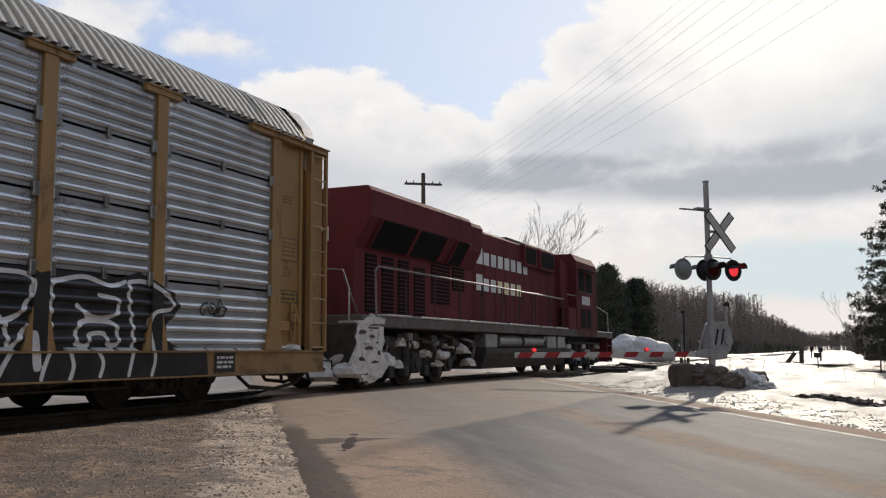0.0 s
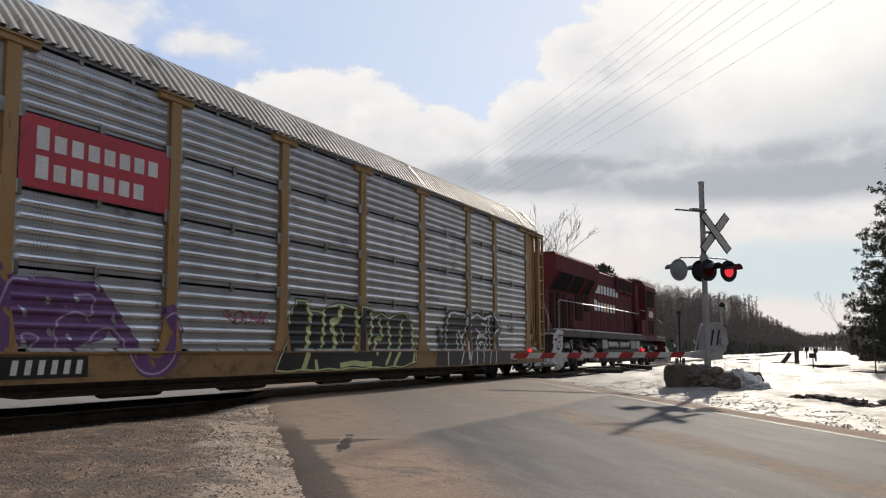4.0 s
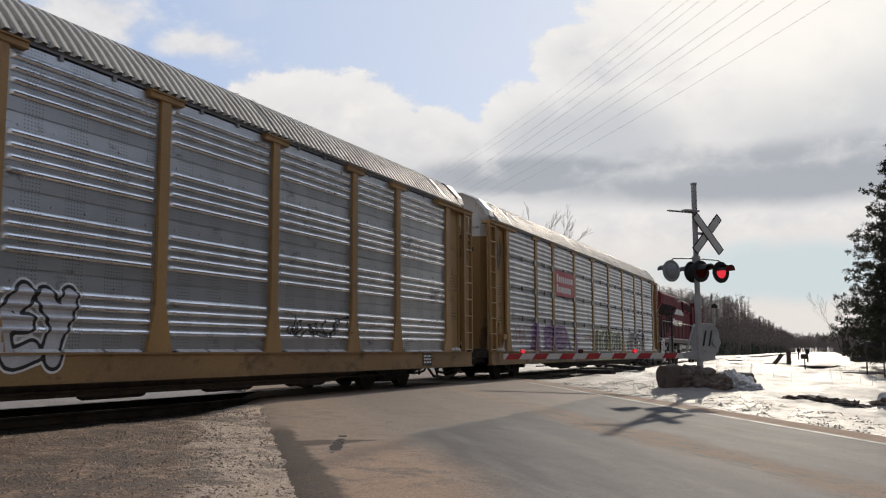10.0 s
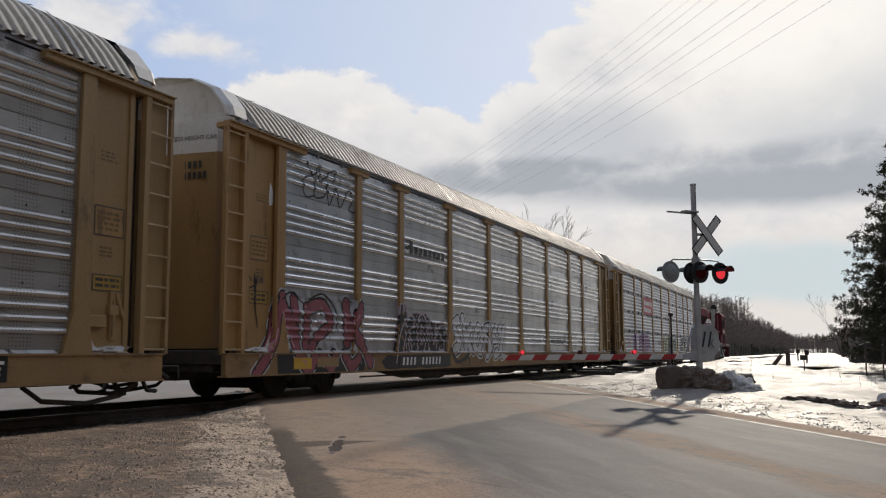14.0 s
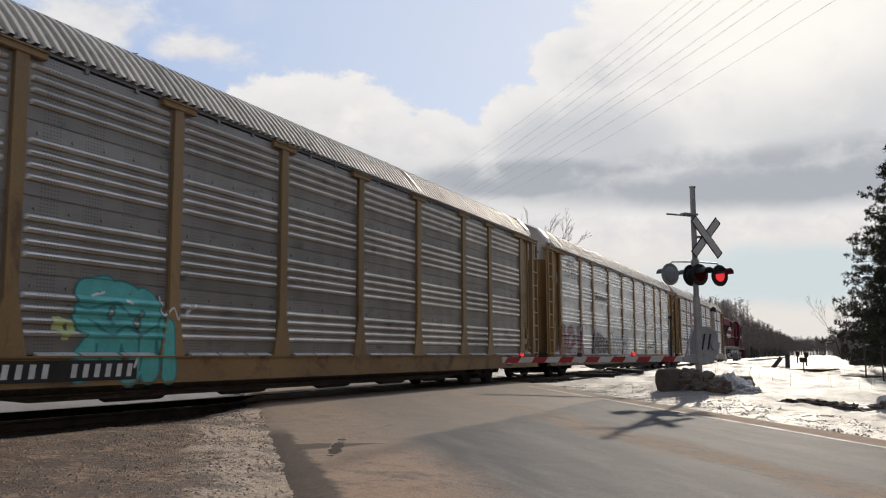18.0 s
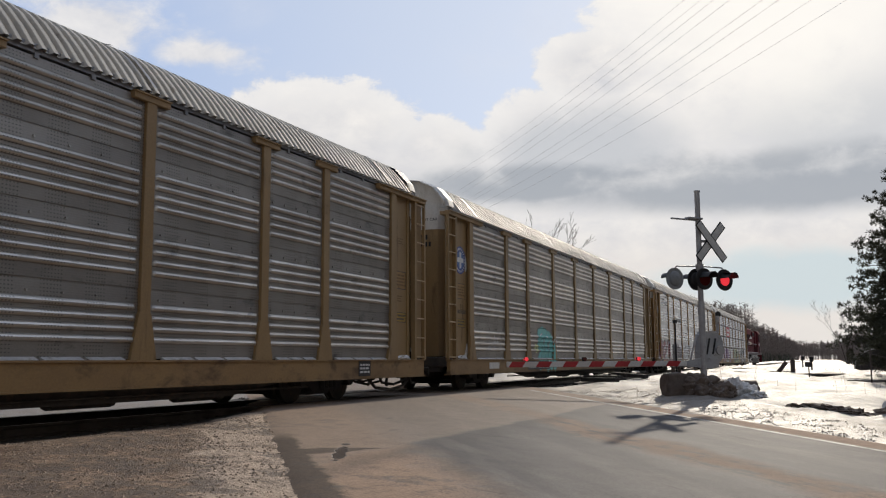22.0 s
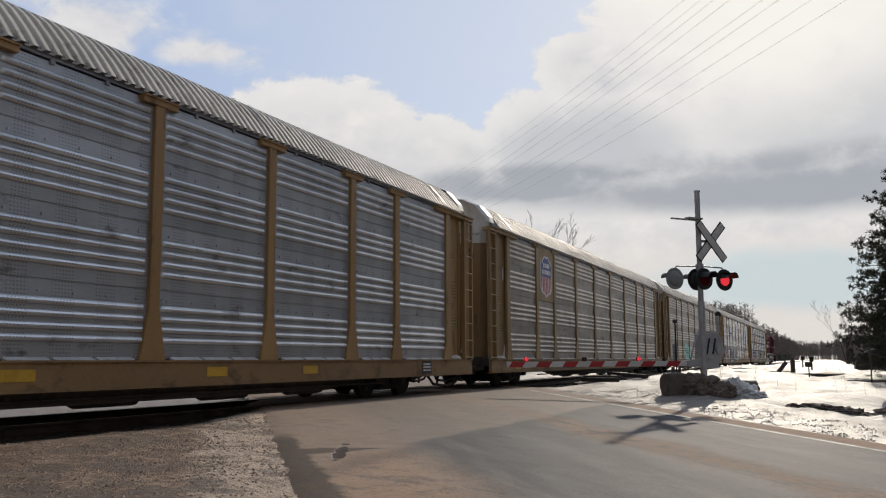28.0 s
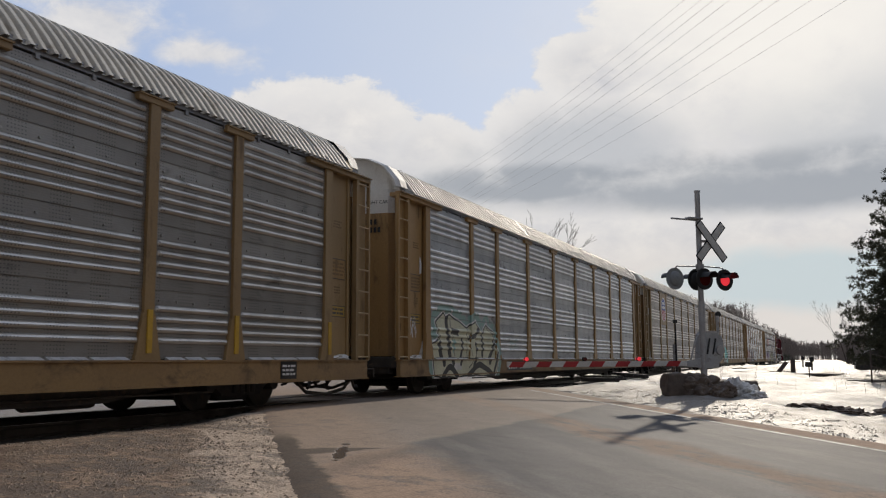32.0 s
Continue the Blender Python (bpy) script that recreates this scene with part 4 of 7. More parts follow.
            def placed(key, make, mat, name, lab="", z=0):
                if (key, m) not in shared:
                    b = make()
                    if m:
                        bmesh.ops.scale(b, vec=(-1, 1, 1), verts=b.verts)
                        bmesh.ops.reverse_faces(b, faces=b.faces)
                    shared[(key, m)] = part(name, b, mat, car, lab)
                    shared[(key, m)].matrix_basis = pose(0, 0, z, 0, 0, 0 if end > 0 else 180)
                    return
                again(shared[(key, m)], car, 0, 0, z, 0 if end > 0 else 180)
            placed(("bay", gold.name), bay, gold, "corner_post")
            placed(("baypanel", gold.name), bay_panel, gold, "end_bay_panel")
            placed(("rail", gold.name), rail, gold, "top_rail")
            placed(("backing", gold.name), lambda: box(1.485, 1.505, 13.12, 13.60, 0.84, 4.40), gold, "ladder_backing")
            # dark iron box stands in for the shade in the gap by the ladder
            placed("recess", lambda: box(1.34, 1.40, 12.88, 13.10, 0.84, 4.40), M_IRON, "recess_plate", "dark strip standing in for shade beside the ladder")
            def brackets():
                b = bmesh.new()
                prism(b, [(12.14, 0.80), (12.52, 0.80), (12.34, 0.90), (12.20, 1.10), (12.16, 1.22)], 1.482, 1.50, "x")
                return b
            placed("bay_snow", brackets, M_SNOWPACK, "bay_snow", "wedge of old snow in the bay corner")
            def latch():
                b = box(1.48, 1.53, 12.58, 12.66, 0.98, 1.62, 0.01)
                bx(b, 1.48, 1.56, 12.54, 12.70, 1.30, 1.44, 0.01)
                rod(b, (1.53, 12.66, 1.60), (1.53, 12.80, 1.28), 0.03, 8)
                rod(b, (1.55, 12.62, 1.50), (1.55, 12.60, 1.02), 0.016, 6)
                bx(b, 1.48, 1.58, 12.12, 12.46, 1.14, 1.30, 0.01)
                return b
            if seed == 1 or seed == 3 and end > 0:
                placed(("latch", gold.name), latch, gold, "door_latch", "gold end door latch gear")
            def steps():
                b = bmesh.new()
                bx(b, 1.50, 1.60, 13.06, 13.16, 0.80, 4.42)
                bx(b, 1.54, 1.60, 13.58, 13.64, 0.80, 4.42)
                return b
            def rungs():
                b = bmesh.new()
                rod(b, (1.585, 13.08, 0), (1.585, 13.62, 0), 0.016, 6)
                rod(b, (1.575, 13.08, 0), (1.52, 13.08, 0), 0.013, 6)
                return b
            placed(("ladder", gold.name), steps, gold, "ladder", "gold ladder stiles")
            for i in range(9):
                placed("rung", rungs, M_RUNG, "ladder_rung", "worn gold rung", 0.86 + 0.435 * i)
        rz = 0 if end > 0 else 180
        piece(("end_wall", gold.name), end_wall, gold, "end_door", car, 0, end * 13.2, 0, rz)
        piece("end_top", end_top, M_WHITE, "end_door_top", car, 0, end * 13.2, 0, rz, label="white upper part of the end door")
        def roof_end():
            b = bmesh.new()
            pts = [(1.50, 4.66), (1.44, 4.84), (1.16, 5.17), (0.72, 5.37), (0.0, 5.47), (-0.72, 5.37), (-1.16, 5.17), (-1.44, 4.84), (-1.50, 4.66)]
            rows = [[b.verts.new((a * k, y + lean * (z - 4.66), 4.62 + (z - 4.62) * k2)) for a, z in pts] for y, k, k2, lean in ((12.98, 1.0, 1.0, -0.22), (13.30, 1.0, 1.0, 0.0), (13.42, 0.95, 0.98, 0.0), (13.42, 0.92, 0.96, 0.0), (12.98, 0.97, 0.97, -0.22))]
            for r0, r1 in zip(rows, rows[1:]):
                for i in range(len(pts) - 1):
                    b.faces.new((r0[i], r0[i + 1], r1[i + 1], r1[i]))
            bmesh.ops.recalc_face_normals(b, faces=b.faces)
            return b
        piece("roof_end", roof_end, M_WHITE, "roof_end_plate", car, 0, 0, 0, rz, label="canted white roof end plate")
        # a dark sheet for the shade between the last corrugation and the end plate
        def gap():
            b = bmesh.new()
            rows = [[b.verts.new((a * 0.975, y, 4.52 + (z - 4.52) * 0.975)) for a, z in (*ROOF_ARC, (0.0, 5.41), *[(-p, q) for p, q in reversed(ROOF_ARC)])] for y in (12.80, 13.15)]
            for i in range(len(rows[0]) - 1):
                b.faces.new((rows[0][i], rows[0][i + 1], rows[1][i + 1], rows[1][i]))
            bmesh.ops.recalc_face_normals(b, faces=b.faces)
            return b
        piece("roof_gap", gap, M_IRON, "roof_flashing", car, 0, 0, 0, rz, label="dark sheet standing in for shade under the roof end plate")
        # coupler, hoses, snow on the end sill
        def coupler():
            b = box(-0.11, 0.11, 13.3, 14.15, 0.60, 0.82, 0.02)
            bx(b, -0.2, 0.2, 14.0, 14.3, 0.55, 0.88, 0.05)
            bx(b, -1.5, 1.5, 13.40, 13.55, 0.62, 0.86, 0.02)
            pts = [(0.55, 13.5, 0.62), (0.55, 13.75, 0.40), (0.4, 14.0, 0.22), (0.3, 14.25, 0.20)]
            pipe(b, pts, 0.035, 6)
            pipe(b, [(1.1, 13.5, 0.6), (1.1, 13.6, 0.35), (1.0, 13.2, 0.25), (1.0, 12.6, 0.3), (1.0, 12.4, 0.5)], 0.03, 6)
            pipe(b, [(1.45, 13.5, 0.62), (1.5, 14.0, 0.62), (1.5, 14.02, 0.45)], 0.015, 6)
            return b
        piece("coupler", coupler, M_IRON, "coupler", car, 0, 0, 0, rz)
        piece("snow_sill", lambda: lump(0.30, 0.45, 0.10, 4, 0.5, 3), M_SNOWPACK, "snow_patch", car, 1.32, end * 12.6, 0.84)
        # end platform gear: brake rigging, cut lever, hoses in rough lumps of ice
        def rigging():
            b = box(-1.3, 1.3, 13.25, 13.50, 0.50, 0.66, 0.02)
            for x in (0.5, 0.8, 1.05, 1.3):
                bx(b, x - 0.07, x + 0.07, 13.30, 13.75, 0.62, 0.98, 0.02)
                rod(b, (x, 13.5, 0.7), (x + 0.1, 13.9, 0.45), 0.035, 6)
            pipe(b, [(1.4, 13.45, 0.9), (0.9, 13.8, 1.0), (0.2, 13.9, 0.95)], 0.025, 6)
            pipe(b, [(1.35, 13.3, 0.42), (1.35, 13.0, 0.24), (1.32, 12.4, 0.16), (1.3, 11.7, 0.22), (1.3, 11.4, 0.4)], 0.032, 6)
            pipe(b, [(1.2, 13.55, 0.5), (1.2, 13.7, 0.28), (1.15, 13.95, 0.26)], 0.03, 6)
            return b
        rig = piece("rigging", rigging, M_IRON, "brake_rigging", car, 0, 0, 0, rz, label="dark brake rigging and hoses at the car's end")
        for k, (x, dy, z) in enumerate(((1.3, 13.55, 0.98), (0.9, 13.7, 0.80), (1.1, 13.45, 0.62))):
            piece(("rig_snow", k), lambda: lump(0.13, 0.16, 0.08, 17 + k, 0.6, 2, 2.0), M_SNOWPACK, "caked_snow", rig, x, dy, z)
        for y in (end * 10.06,):
            key = "bogie"
            bog = piece(key, side_frame, M_TRUCK, "truck", car, 0, y, 0, label="grimy cast truck with coil springs")
            for k, dy in enumerate((-0.95, -0.1, 0.25, 0.9)):
                piece(("truck_snow", k), lambda: lump(0.10, 0.16, 0.12, 7 + k, 0.6, 2, 2.0), M_SNOWPACK, "caked_snow", bog, 1.10, dy, 0.46 + 0.09 * (k % 2))
            for dy in (-0.89, 0.89):
                w = piece("wheelset", lambda: wheelset(WHEEL), M_IRON, "wheelset", bog, 0, dy, WHEEL, label="steel wheelset")
                MOVING_WHEELS.append((w, dy))
    return car


def patch(car, name, y0, y1, z0, z1, mat, x=1.604, bar=None, rows=1, label="", seed=1):
    """A painted label panel on the side, with bars for its writing."""
    o = part(name, box(x, x + 0.004, y0, y1, z0, z1), mat, car, label)
    if bar:
        rng = random.Random(seed)
        b = part("stencilling", flat_bars(rng, (y1 - y0) * 0.8, (z1 - z0) * 0.7, rows), bar, o)
        tagged(b, "small rows of stencilled writing", kind="stuff")
        b.matrix_basis = pose(x + 0.005, (y0 + y1) / 2, (z0 + z1) / 2)
    return o


# name, label, kind, sheets, paint, centre along the train
CARS = [
    autorack("zinc and gold autorack car with black and purple spray paint", "five", M_ZINC, M_GOLD, 1, ""),
    autorack("bright zinc autorack car with red and silver spray paint", "four", M_ZINC_BRIGHT, M_GOLD, 2, ""),
    autorack("dull zinc autorack car with a turquoise spray-painted piece", "four", M_ZINC_DULL, M_GOLD_PALE, 3, ""),
    autorack("dull zinc autorack car with a blue and red shield", "four", M_ZINC_DULL, M_GOLD_PALE, 4, "no_sheet"),
    autorack("zinc autorack car with a large cream spray-painted piece", "four", M_ZINC, M_GOLD, 5, ""),
    autorack("dull zinc autorack car with yellow stripes on its posts", "four", M_ZINC_DULL, M_GOLD_PALE, 6, ""),
]
CAR_AT = (49.88, 21.24, -7.32, -35.98, -64.58, -93.2)
ENGINE_AT = 75.75


def engine():
    """Six-axle diesel engine seen from its radiator end: cab forward."""
    e = thing("locomotive", "maroon diesel freight locomotive, dusty, with snow caked on its rear steps", "locomotive")
    # platform
    bm = box(-1.5, 1.5, -10.7, 10.9, 1.28, 1.52, 0.02)
    part("platform", bm, M_SKIRT, e, "dusty grey walkway edge")
    for y0, y1 in ((-9.6, -8.4), (-7.9, -5.2), (-5.0, -2.2), (-1.9, 0.9), (1.2, 2.4), (2.7, 4.2)):
        part("walkway_snow", box(1.10, 1.525, y0, y1, 1.515, 1.565, 0.015), M_SNOWPACK, e, "thin snow along the walkway")
    bm = box(-0.9, 0.9, -10.6, 10.6, 0.75, 1.28)
    part("frame", bm, M_IRON, e)
    # long hood
    part("hood", prism(bmesh.new(), [(-1.02, 1.52), (1.02, 1.52), (1.02, 4.10), (0.93, 4.18), (-0.93, 4.18), (-1.02, 4.10)], -3.8, 4.4), M_RED, e)
    # radiator house with flared wings
    wing = [(-1.05, 1.52), (1.05, 1.52), (1.05, 2.95), (1.44, 3.58), (1.46, 4.12), (1.38, 4.22), (-1.38, 4.22), (-1.46, 4.12), (-1.44, 3.58), (-1.05, 2.95)]
    part("radiator_house", prism(bmesh.new(), wing, -10.25, -4.7), M_RED, e)
    slim = [(-1.03, 1.52), (1.03, 1.52), (1.03, 2.95), (1.30, 3.45), (1.36, 4.08), (1.28, 4.19), (-1.28, 4.19), (-1.36, 4.08), (-1.30, 3.45), (-1.03, 2.95)]
    part("radiator_house_front", prism(bmesh.new(), slim, -4.7, -3.6), M_RED, e)
    part("radiator_roof", box(-1.05, 1.05, -8.2, -4.6, 4.22, 4.29, 0.02), M_IRON, e, "dark radiator roof grille")
    # slanted screens under the wings, side grilles
    for y0, y1 in ((-9.7, -7.95), (-7.80, -6.25), (-5.55, -4.78)):
        bm = bmesh.new()
        prism(bm, [(1.10, 3.00), (1.13, 2.98), (1.455, 3.54), (1.425, 3.57)], y0, y1)
        screen = part("intake_screen", bm, M_DARKGLASS, e, "black slanted intake screen")
        for ya in (y0 - 0.06, y1):
            part("screen_frame", prism(bmesh.new(), [(1.10, 2.99), (1.14, 2.97), (1.47, 3.53), (1.43, 3.58)], ya, ya + 0.06), M_RED, screen)
    for y0, y1, z0, z1 in ((-9.75, -9.25, 1.62, 2.85), (-9.0, -8.45, 1.62, 2.85), (-8.2, -7.65, 1.62, 2.85), (-7.35, -6.75, 1.62, 2.75), (-6.35, -5.25, 1.95, 3.0), (-5.05, -4.25, 2.35, 2.95)):
        b = box(1.045, 1.07, y0, y1, z0, z1)
        g = part("grille", b, M_DARKGLASS, e, "dark louvred side grille")
        bm = bmesh.new()
        z = z0 + 0.06
        while z < z1:
            bx(bm, 1.07, 1.08, y0, y1, z, z + 0.02)
            z += 0.09
        part("louvre", bm, M_RED, g)
    # hood doors
    y = -3.5
    for i in range(9):
        b = box(1.02, 1.035, y + 0.02, y + 0.82, 1.62, 3.2, 0.006)
        d = part("hood_door", b, M_RED, e)
        part("latch", box(1.035, 1.06, y + 0.70, y + 0.76, 2.3, 2.45), M_IRON, d)
        y += 0.86
    # lettering on the hood: plain bars of two lines
    def letters(n, y0, z, h, w, gap, mat):
        for i in range(n):
            hh = h * (1.25 if i == 0 else 1.0)
            ww = w * (1.15 if i == 0 else 1.0)
            yy = y0 + i * (w + gap)
            bm = box(1.037, 1.041, yy, yy + ww, z, z + hh)
            part("hood_lettering", bm, mat(i), e, "white block lettering" if i == 0 else "")
    letters(8, -3.30, 3.20, 0.36, 0.42, 0.16, lambda i: M_LETTER)
    letters(7, -3.30, 2.46, 0.36, 0.40, 0.17, lambda i: M_LETTER_YELLOW if i > 2 else M_LETTER)
    # dynamic-brake boxes and blowers high on the hood
    for y0, y1 in ((0.6, 1.9), (2.2, 3.9)):
        part("equipment_box", box(0.7, 1.16, y0, y1, 3.45, 4.15, 0.03), M_RED, e)
        part("box_screen", box(1.16, 1.17, y0 + 0.15, y1 - 0.15, 3.55, 4.05), M_DARKGLASS, e, "dark vent screen")
    part("exhaust_stack", box(-0.4, 0.4, -1.2, 0.3, 4.18, 4.34, 0.03), M_IRON, e)
    part("roof_plate", box(-0.95, 0.95, -0.4, 4.2, 4.15, 4.27, 0.03), M_IRON, e)
    # cab
    cab = part("cab", prism(bmesh.new(), [(-1.5, 1.3), (1.5, 1.3), (1.5, 4.02), (1.32, 4.28), (-1.32, 4.28), (-1.5, 4.02)], 5.4, 8.3), M_RED, e)
    part("cab_rear", prism(bmesh.new(), [(-1.2, 1.5), (1.2, 1.5), (1.2, 4.0), (-1.2, 4.0)], 4.4, 5.4), M_RED, e)
    for y0, y1 in ((5.75, 6.55), (6.75, 7.6)):
        w = part("cab_window", box(1.5, 1.512, y0, y1, 2.95, 3.65, 0.004), M_DARKGLASS, cab, "cab side window")
        part("window_frame", prism(bmesh.new(), [(1.5, 2.9), (1.52, 2.9), (1.52, 2.95), (1.5, 2.95)], y0 - 0.05, y1 + 0.05), M_IRON, w)
    part("cab_sunshade", box(1.5, 1.75, 5.7, 7.7, 3.72, 3.75), M_IRON, cab)
    part("nose", prism(bmesh.new(), [(8.3, 1.4), (10.1, 1.4), (10.0, 2.5), (9.3, 3.0), (8.3, 3.1)], -1.1, 1.1, "x"), M_RED, e)
    for y0, y1 in ((6.0, 6.6), (6.8, 7.4)):
        part("cab_door_window", box(1.5, 1.51, y0, y1, 1.6, 2.3), M_DARKGLASS, cab)
    nb = part("road_number", number_bars(4, 0.32, 0.2, 0.1), M_LETTER, e)
    nb.matrix_basis = pose(1.505, 6.7, 2.62)
    nb2 = part("road_number", number_bars(4, 0.30, 0.2, 0.1), M_LETTER, e)
    nb2.matrix_basis = pose(-0.1, -10.255, 3.25, 0, 0, -90)
    # rear end: headlight, steps caked with snow, pilot, coupler
    part("rear_headlight", box(-0.35, 0.35, -10.32, -10.25, 3.65, 3.9, 0.02), M_IRON, e)
    part("rear_door", box(-0.35, 0.35, -10.28, -10.25, 1.55, 3.3), M_RED, e)
    part("pilot", box(-1.5, 1.5, -10.95, -10.75, 0.3, 1.35, 0.03), M_IRON, e)
    part("coupler", box(-0.12, 0.12, -11.6, -10.7, 0.62, 0.88, 0.03), M_IRON, e)
    for sy, lab in ((-1, "rear step well packed with snow"), (1, "front step well")):
        bm = bmesh.new()
        y = sy * 10.35
        bx(bm, 1.0, 1.5, y - 0.42, y - 0.36, 0.32, 1.4)
        well = part("step_well", bm, M_SNOWPACK if sy < 0 else M_RED, e, lab)
        part("well_side", box(1.0, 1.5, y + 0.36, y + 0.42, 0.32, 1.4), M_SNOWPACK if sy < 0 else M_RED, well)
        for i in range(4):
            part("step", box(1.05, 1.5, y - 0.36, y + 0.36, 0.34 + 0.3 * i, 0.38 + 0.3 * i, 0.008), M_IRON, well)
    # the rear step plate, plastered with snow, with dark gaps where it has fallen off
    bm = bmesh.new()
    prism(bm, [(-11.05, 0.50), (-10.75, 0.14), (-9.95, 0.20), (-9.66, 0.45), (-9.70, 1.46), (-10.3, 1.50), (-10.85, 1.36)], 1.44, 1.515, "x")
    bmesh.ops.subdivide_edges(bm, edges=bm.edges[:], cuts=6, use_grid_fill=True)
    for v in bm.verts:
        v.co += Vector((0.05, 0.10, 0.10)) * noise.fractal(v.co * 3.0, 0.8, 2.0, 4)
    plate = part("snow_sheet", bm, M_SNOWPACK, e, "snow-crusted step side plate")
    for i, (y, z, w, h) in enumerate(((-10.70, 1.16, 0.15, 0.06), (-10.30, 1.08, 0.10, 0.04), (-10.45, 0.84, 0.17, 0.05), (-10.75, 0.62, 0.12, 0.07), (-10.2, 0.56, 0.15, 0.05), (-10.02, 0.74, 0.05, 0.07), (-10.5, 0.34, 0.14, 0.05))):
        o = part("bare_gap", lump(0.02, w, h, 30 + i, 0.5, 2), M_IRON, plate, "dark gap in the caked snow")
        o.matrix_basis = pose(1.525, y, z)
    for i, (x, y, z, s) in enumerate(((1.2, -10.5, 0.95, 0.3), (1.1, -10.7, 0.6, 0.26), (0.7, -10.9, 0.5, 0.3), (1.25, -6.3, 0.65, 0.2), (1.2, -8.5, 0.95, 0.2), (1.3, -11.0, 0.35, 0.28), (0.9, -11.2, 0.30, 0.3), (1.28, -9.3, 0.55, 0.2), (1.26, -5.0, 0.8, 0.24), (1.3, -4.6, 0.45, 0.2))):
        o = part("caked_snow", lump(s, s * 1.2, s * 0.8, i + 2, 0.5, 2), M_SNOWPACK, e)
        o.matrix_basis = pose(x, y, z)
    # handrails and stanchions
    bm = bmesh.new()
    pipe(bm, [(1.45, -10.0, 1.52), (1.45, -10.05, 2.45), (1.45, -9.9, 2.55), (1.45, 3.9, 2.55)], 0.022, 6)
    part("handrail", bm, M_TANK, e, "bare steel handrail")
    y = -8.6
    while y < 4:
        part("stanchion", rod(bmesh.new(), (1.45, y, 1.5), (1.45, y, 2.55), 0.018, 6), M_IRON, e)
        y += 1.55
    bm = bmesh.new()
    pipe(bm, [(1.35, -10.95, 1.35), (1.35, -10.95, 2.0), (1.2, -10.95, 2.4), (0.6, -10.95, 2.45)], 0.02, 6)
    pipe(bm, [(1.4, -10.6, 1.4), (1.2, -10.9, 2.3)], 0.02, 6)
    part("end_handrail", bm, M_STEEL, e)
    bm = bmesh.new()
    pipe(bm, [(1.45, 4.3, 2.75), (1.45, 5.4, 2.75)], 0.02, 6)
    part("cab_handrail", bm, M_TANK, e)
    bm = bmesh.new()
    pipe(bm, [(1.4, 8.6, 1.5), (1.4, 8.6, 2.5), (1.35, 10.7, 2.3), (1.35, 10.8, 1.4)], 0.02, 6)
    part("front_handrail", bm, M_STEEL, e)
    part("underwalk_box", box(1.1, 1.48, 4.4, 5.4, 1.5, 2.3, 0.02), M_RED, e)
    # fuel tank and air reservoirs
    part("fuel_tank", prism(bmesh.new(), [(-1.45, 0.72), (-1.3, 0.3), (1.3, 0.3), (1.45, 0.72), (1.45, 0.86), (-1.45, 0.86)], -3.7, 4.2), M_IRON, e)
    for y0, y1 in ((-2.4, -0.5), (-0.2, 1.7)):
        part("air_reservoir", rod(bmesh.new(), (1.2, y0, 1.06), (1.2, y1, 1.06), 0.2, 16), M_TANK, e, "grey cylindrical air reservoir")
    for y0, y1 in ((-3.6, -2.7), (2.0, 3.0), (3.2, 4.1)):
        part("side_cabinet", box(1.0, 1.42, y0, y1, 0.86, 1.26, 0.02), M_TANK, e)
    # pipes, valves and caked grime between walkway and trucks
    rng = random.Random(77)
    for i in range(34):
        y = -10.0 + 0.42 * i
        if -3.7 < y < 4.3 and i % 2:
            continue
        z = rng.uniform(0.98, 1.22)
        bm = bmesh.new()
        if i % 3 == 0:
            pipe(bm, [(1.3, y, z), (1.36, y + 0.4, z - 0.05), (1.3, y + 0.8, z - 0.2), (1.2, y + 0.9, z - 0.5)], rng.uniform(0.02, 0.045), 6)
        elif i % 3 == 1:
            bx(bm, 1.05, 1.38, y, y + rng.uniform(0.15, 0.35), z - 0.12, z + 0.06, 0.02)
        else:
            rod(bm, (1.2, y, z - 0.05), (1.2, y + rng.uniform(0.2, 0.4), z - 0.05), rng.uniform(0.07, 0.13), 10)
        part("underdeck_fitting", bm, M_TANK if i % 4 == 0 else M_TRUCK if i % 2 else M_IRON, e)
    # two three-axle trucks
    for c in (-7.5, 7.5):
        bm = bmesh.new()
        for s in (-1, 1):
            prism(bm, [(-2.6, 0.55), (-2.6, 0.85), (-1.0, 0.98), (1.0, 0.98), (2.6, 0.85), (2.6, 0.55), (1.2, 0.42), (-1.2, 0.42)], *sorted((s * 0.95, s * 1.12)), "x")
            for dy in (-1.85, 0, 1.85):
                bx(bm, *sorted((s * 1.0, s * 1.2)), dy - 0.2, dy + 0.2, 0.28, 0.75, 0.04)
                rod(bm, (s * 1.0, dy, 0.5), (s * 1.25, dy, 0.5), 0.15, 12)
            for dy in (-1.3, -0.55, 0.55, 1.3):
                rod(bm, (s * 1.15, dy, 0.55), (s * 1.15, dy, 1.1), 0.10, 10)
                bx(bm, *sorted((s * 1.05, s * 1.22)), dy - 0.12, dy + 0.12, 0.2, 0.45, 0.03)
            rod(bm, (s * 1.2, -2.4, 1.05), (s * 1.2, 2.4, 1.05), 0.05, 8)
        bx(bm, -0.9, 0.9, -2.3, 2.3, 0.55, 0.9)
        tr = part("truck", bm, M_TRUCK, e, "grimy three-axle truck with snow on its springs")
        tr.matrix_basis = pose(0, c, 0)
        for dy in (-1.85, 0, 1.85):
            w = part("wheelset", wheelset(0.53), M_IRON, tr)
            w.matrix_basis = pose(0, dy, 0.53)
            MOVING_WHEELS.append((w, dy, 0.53))
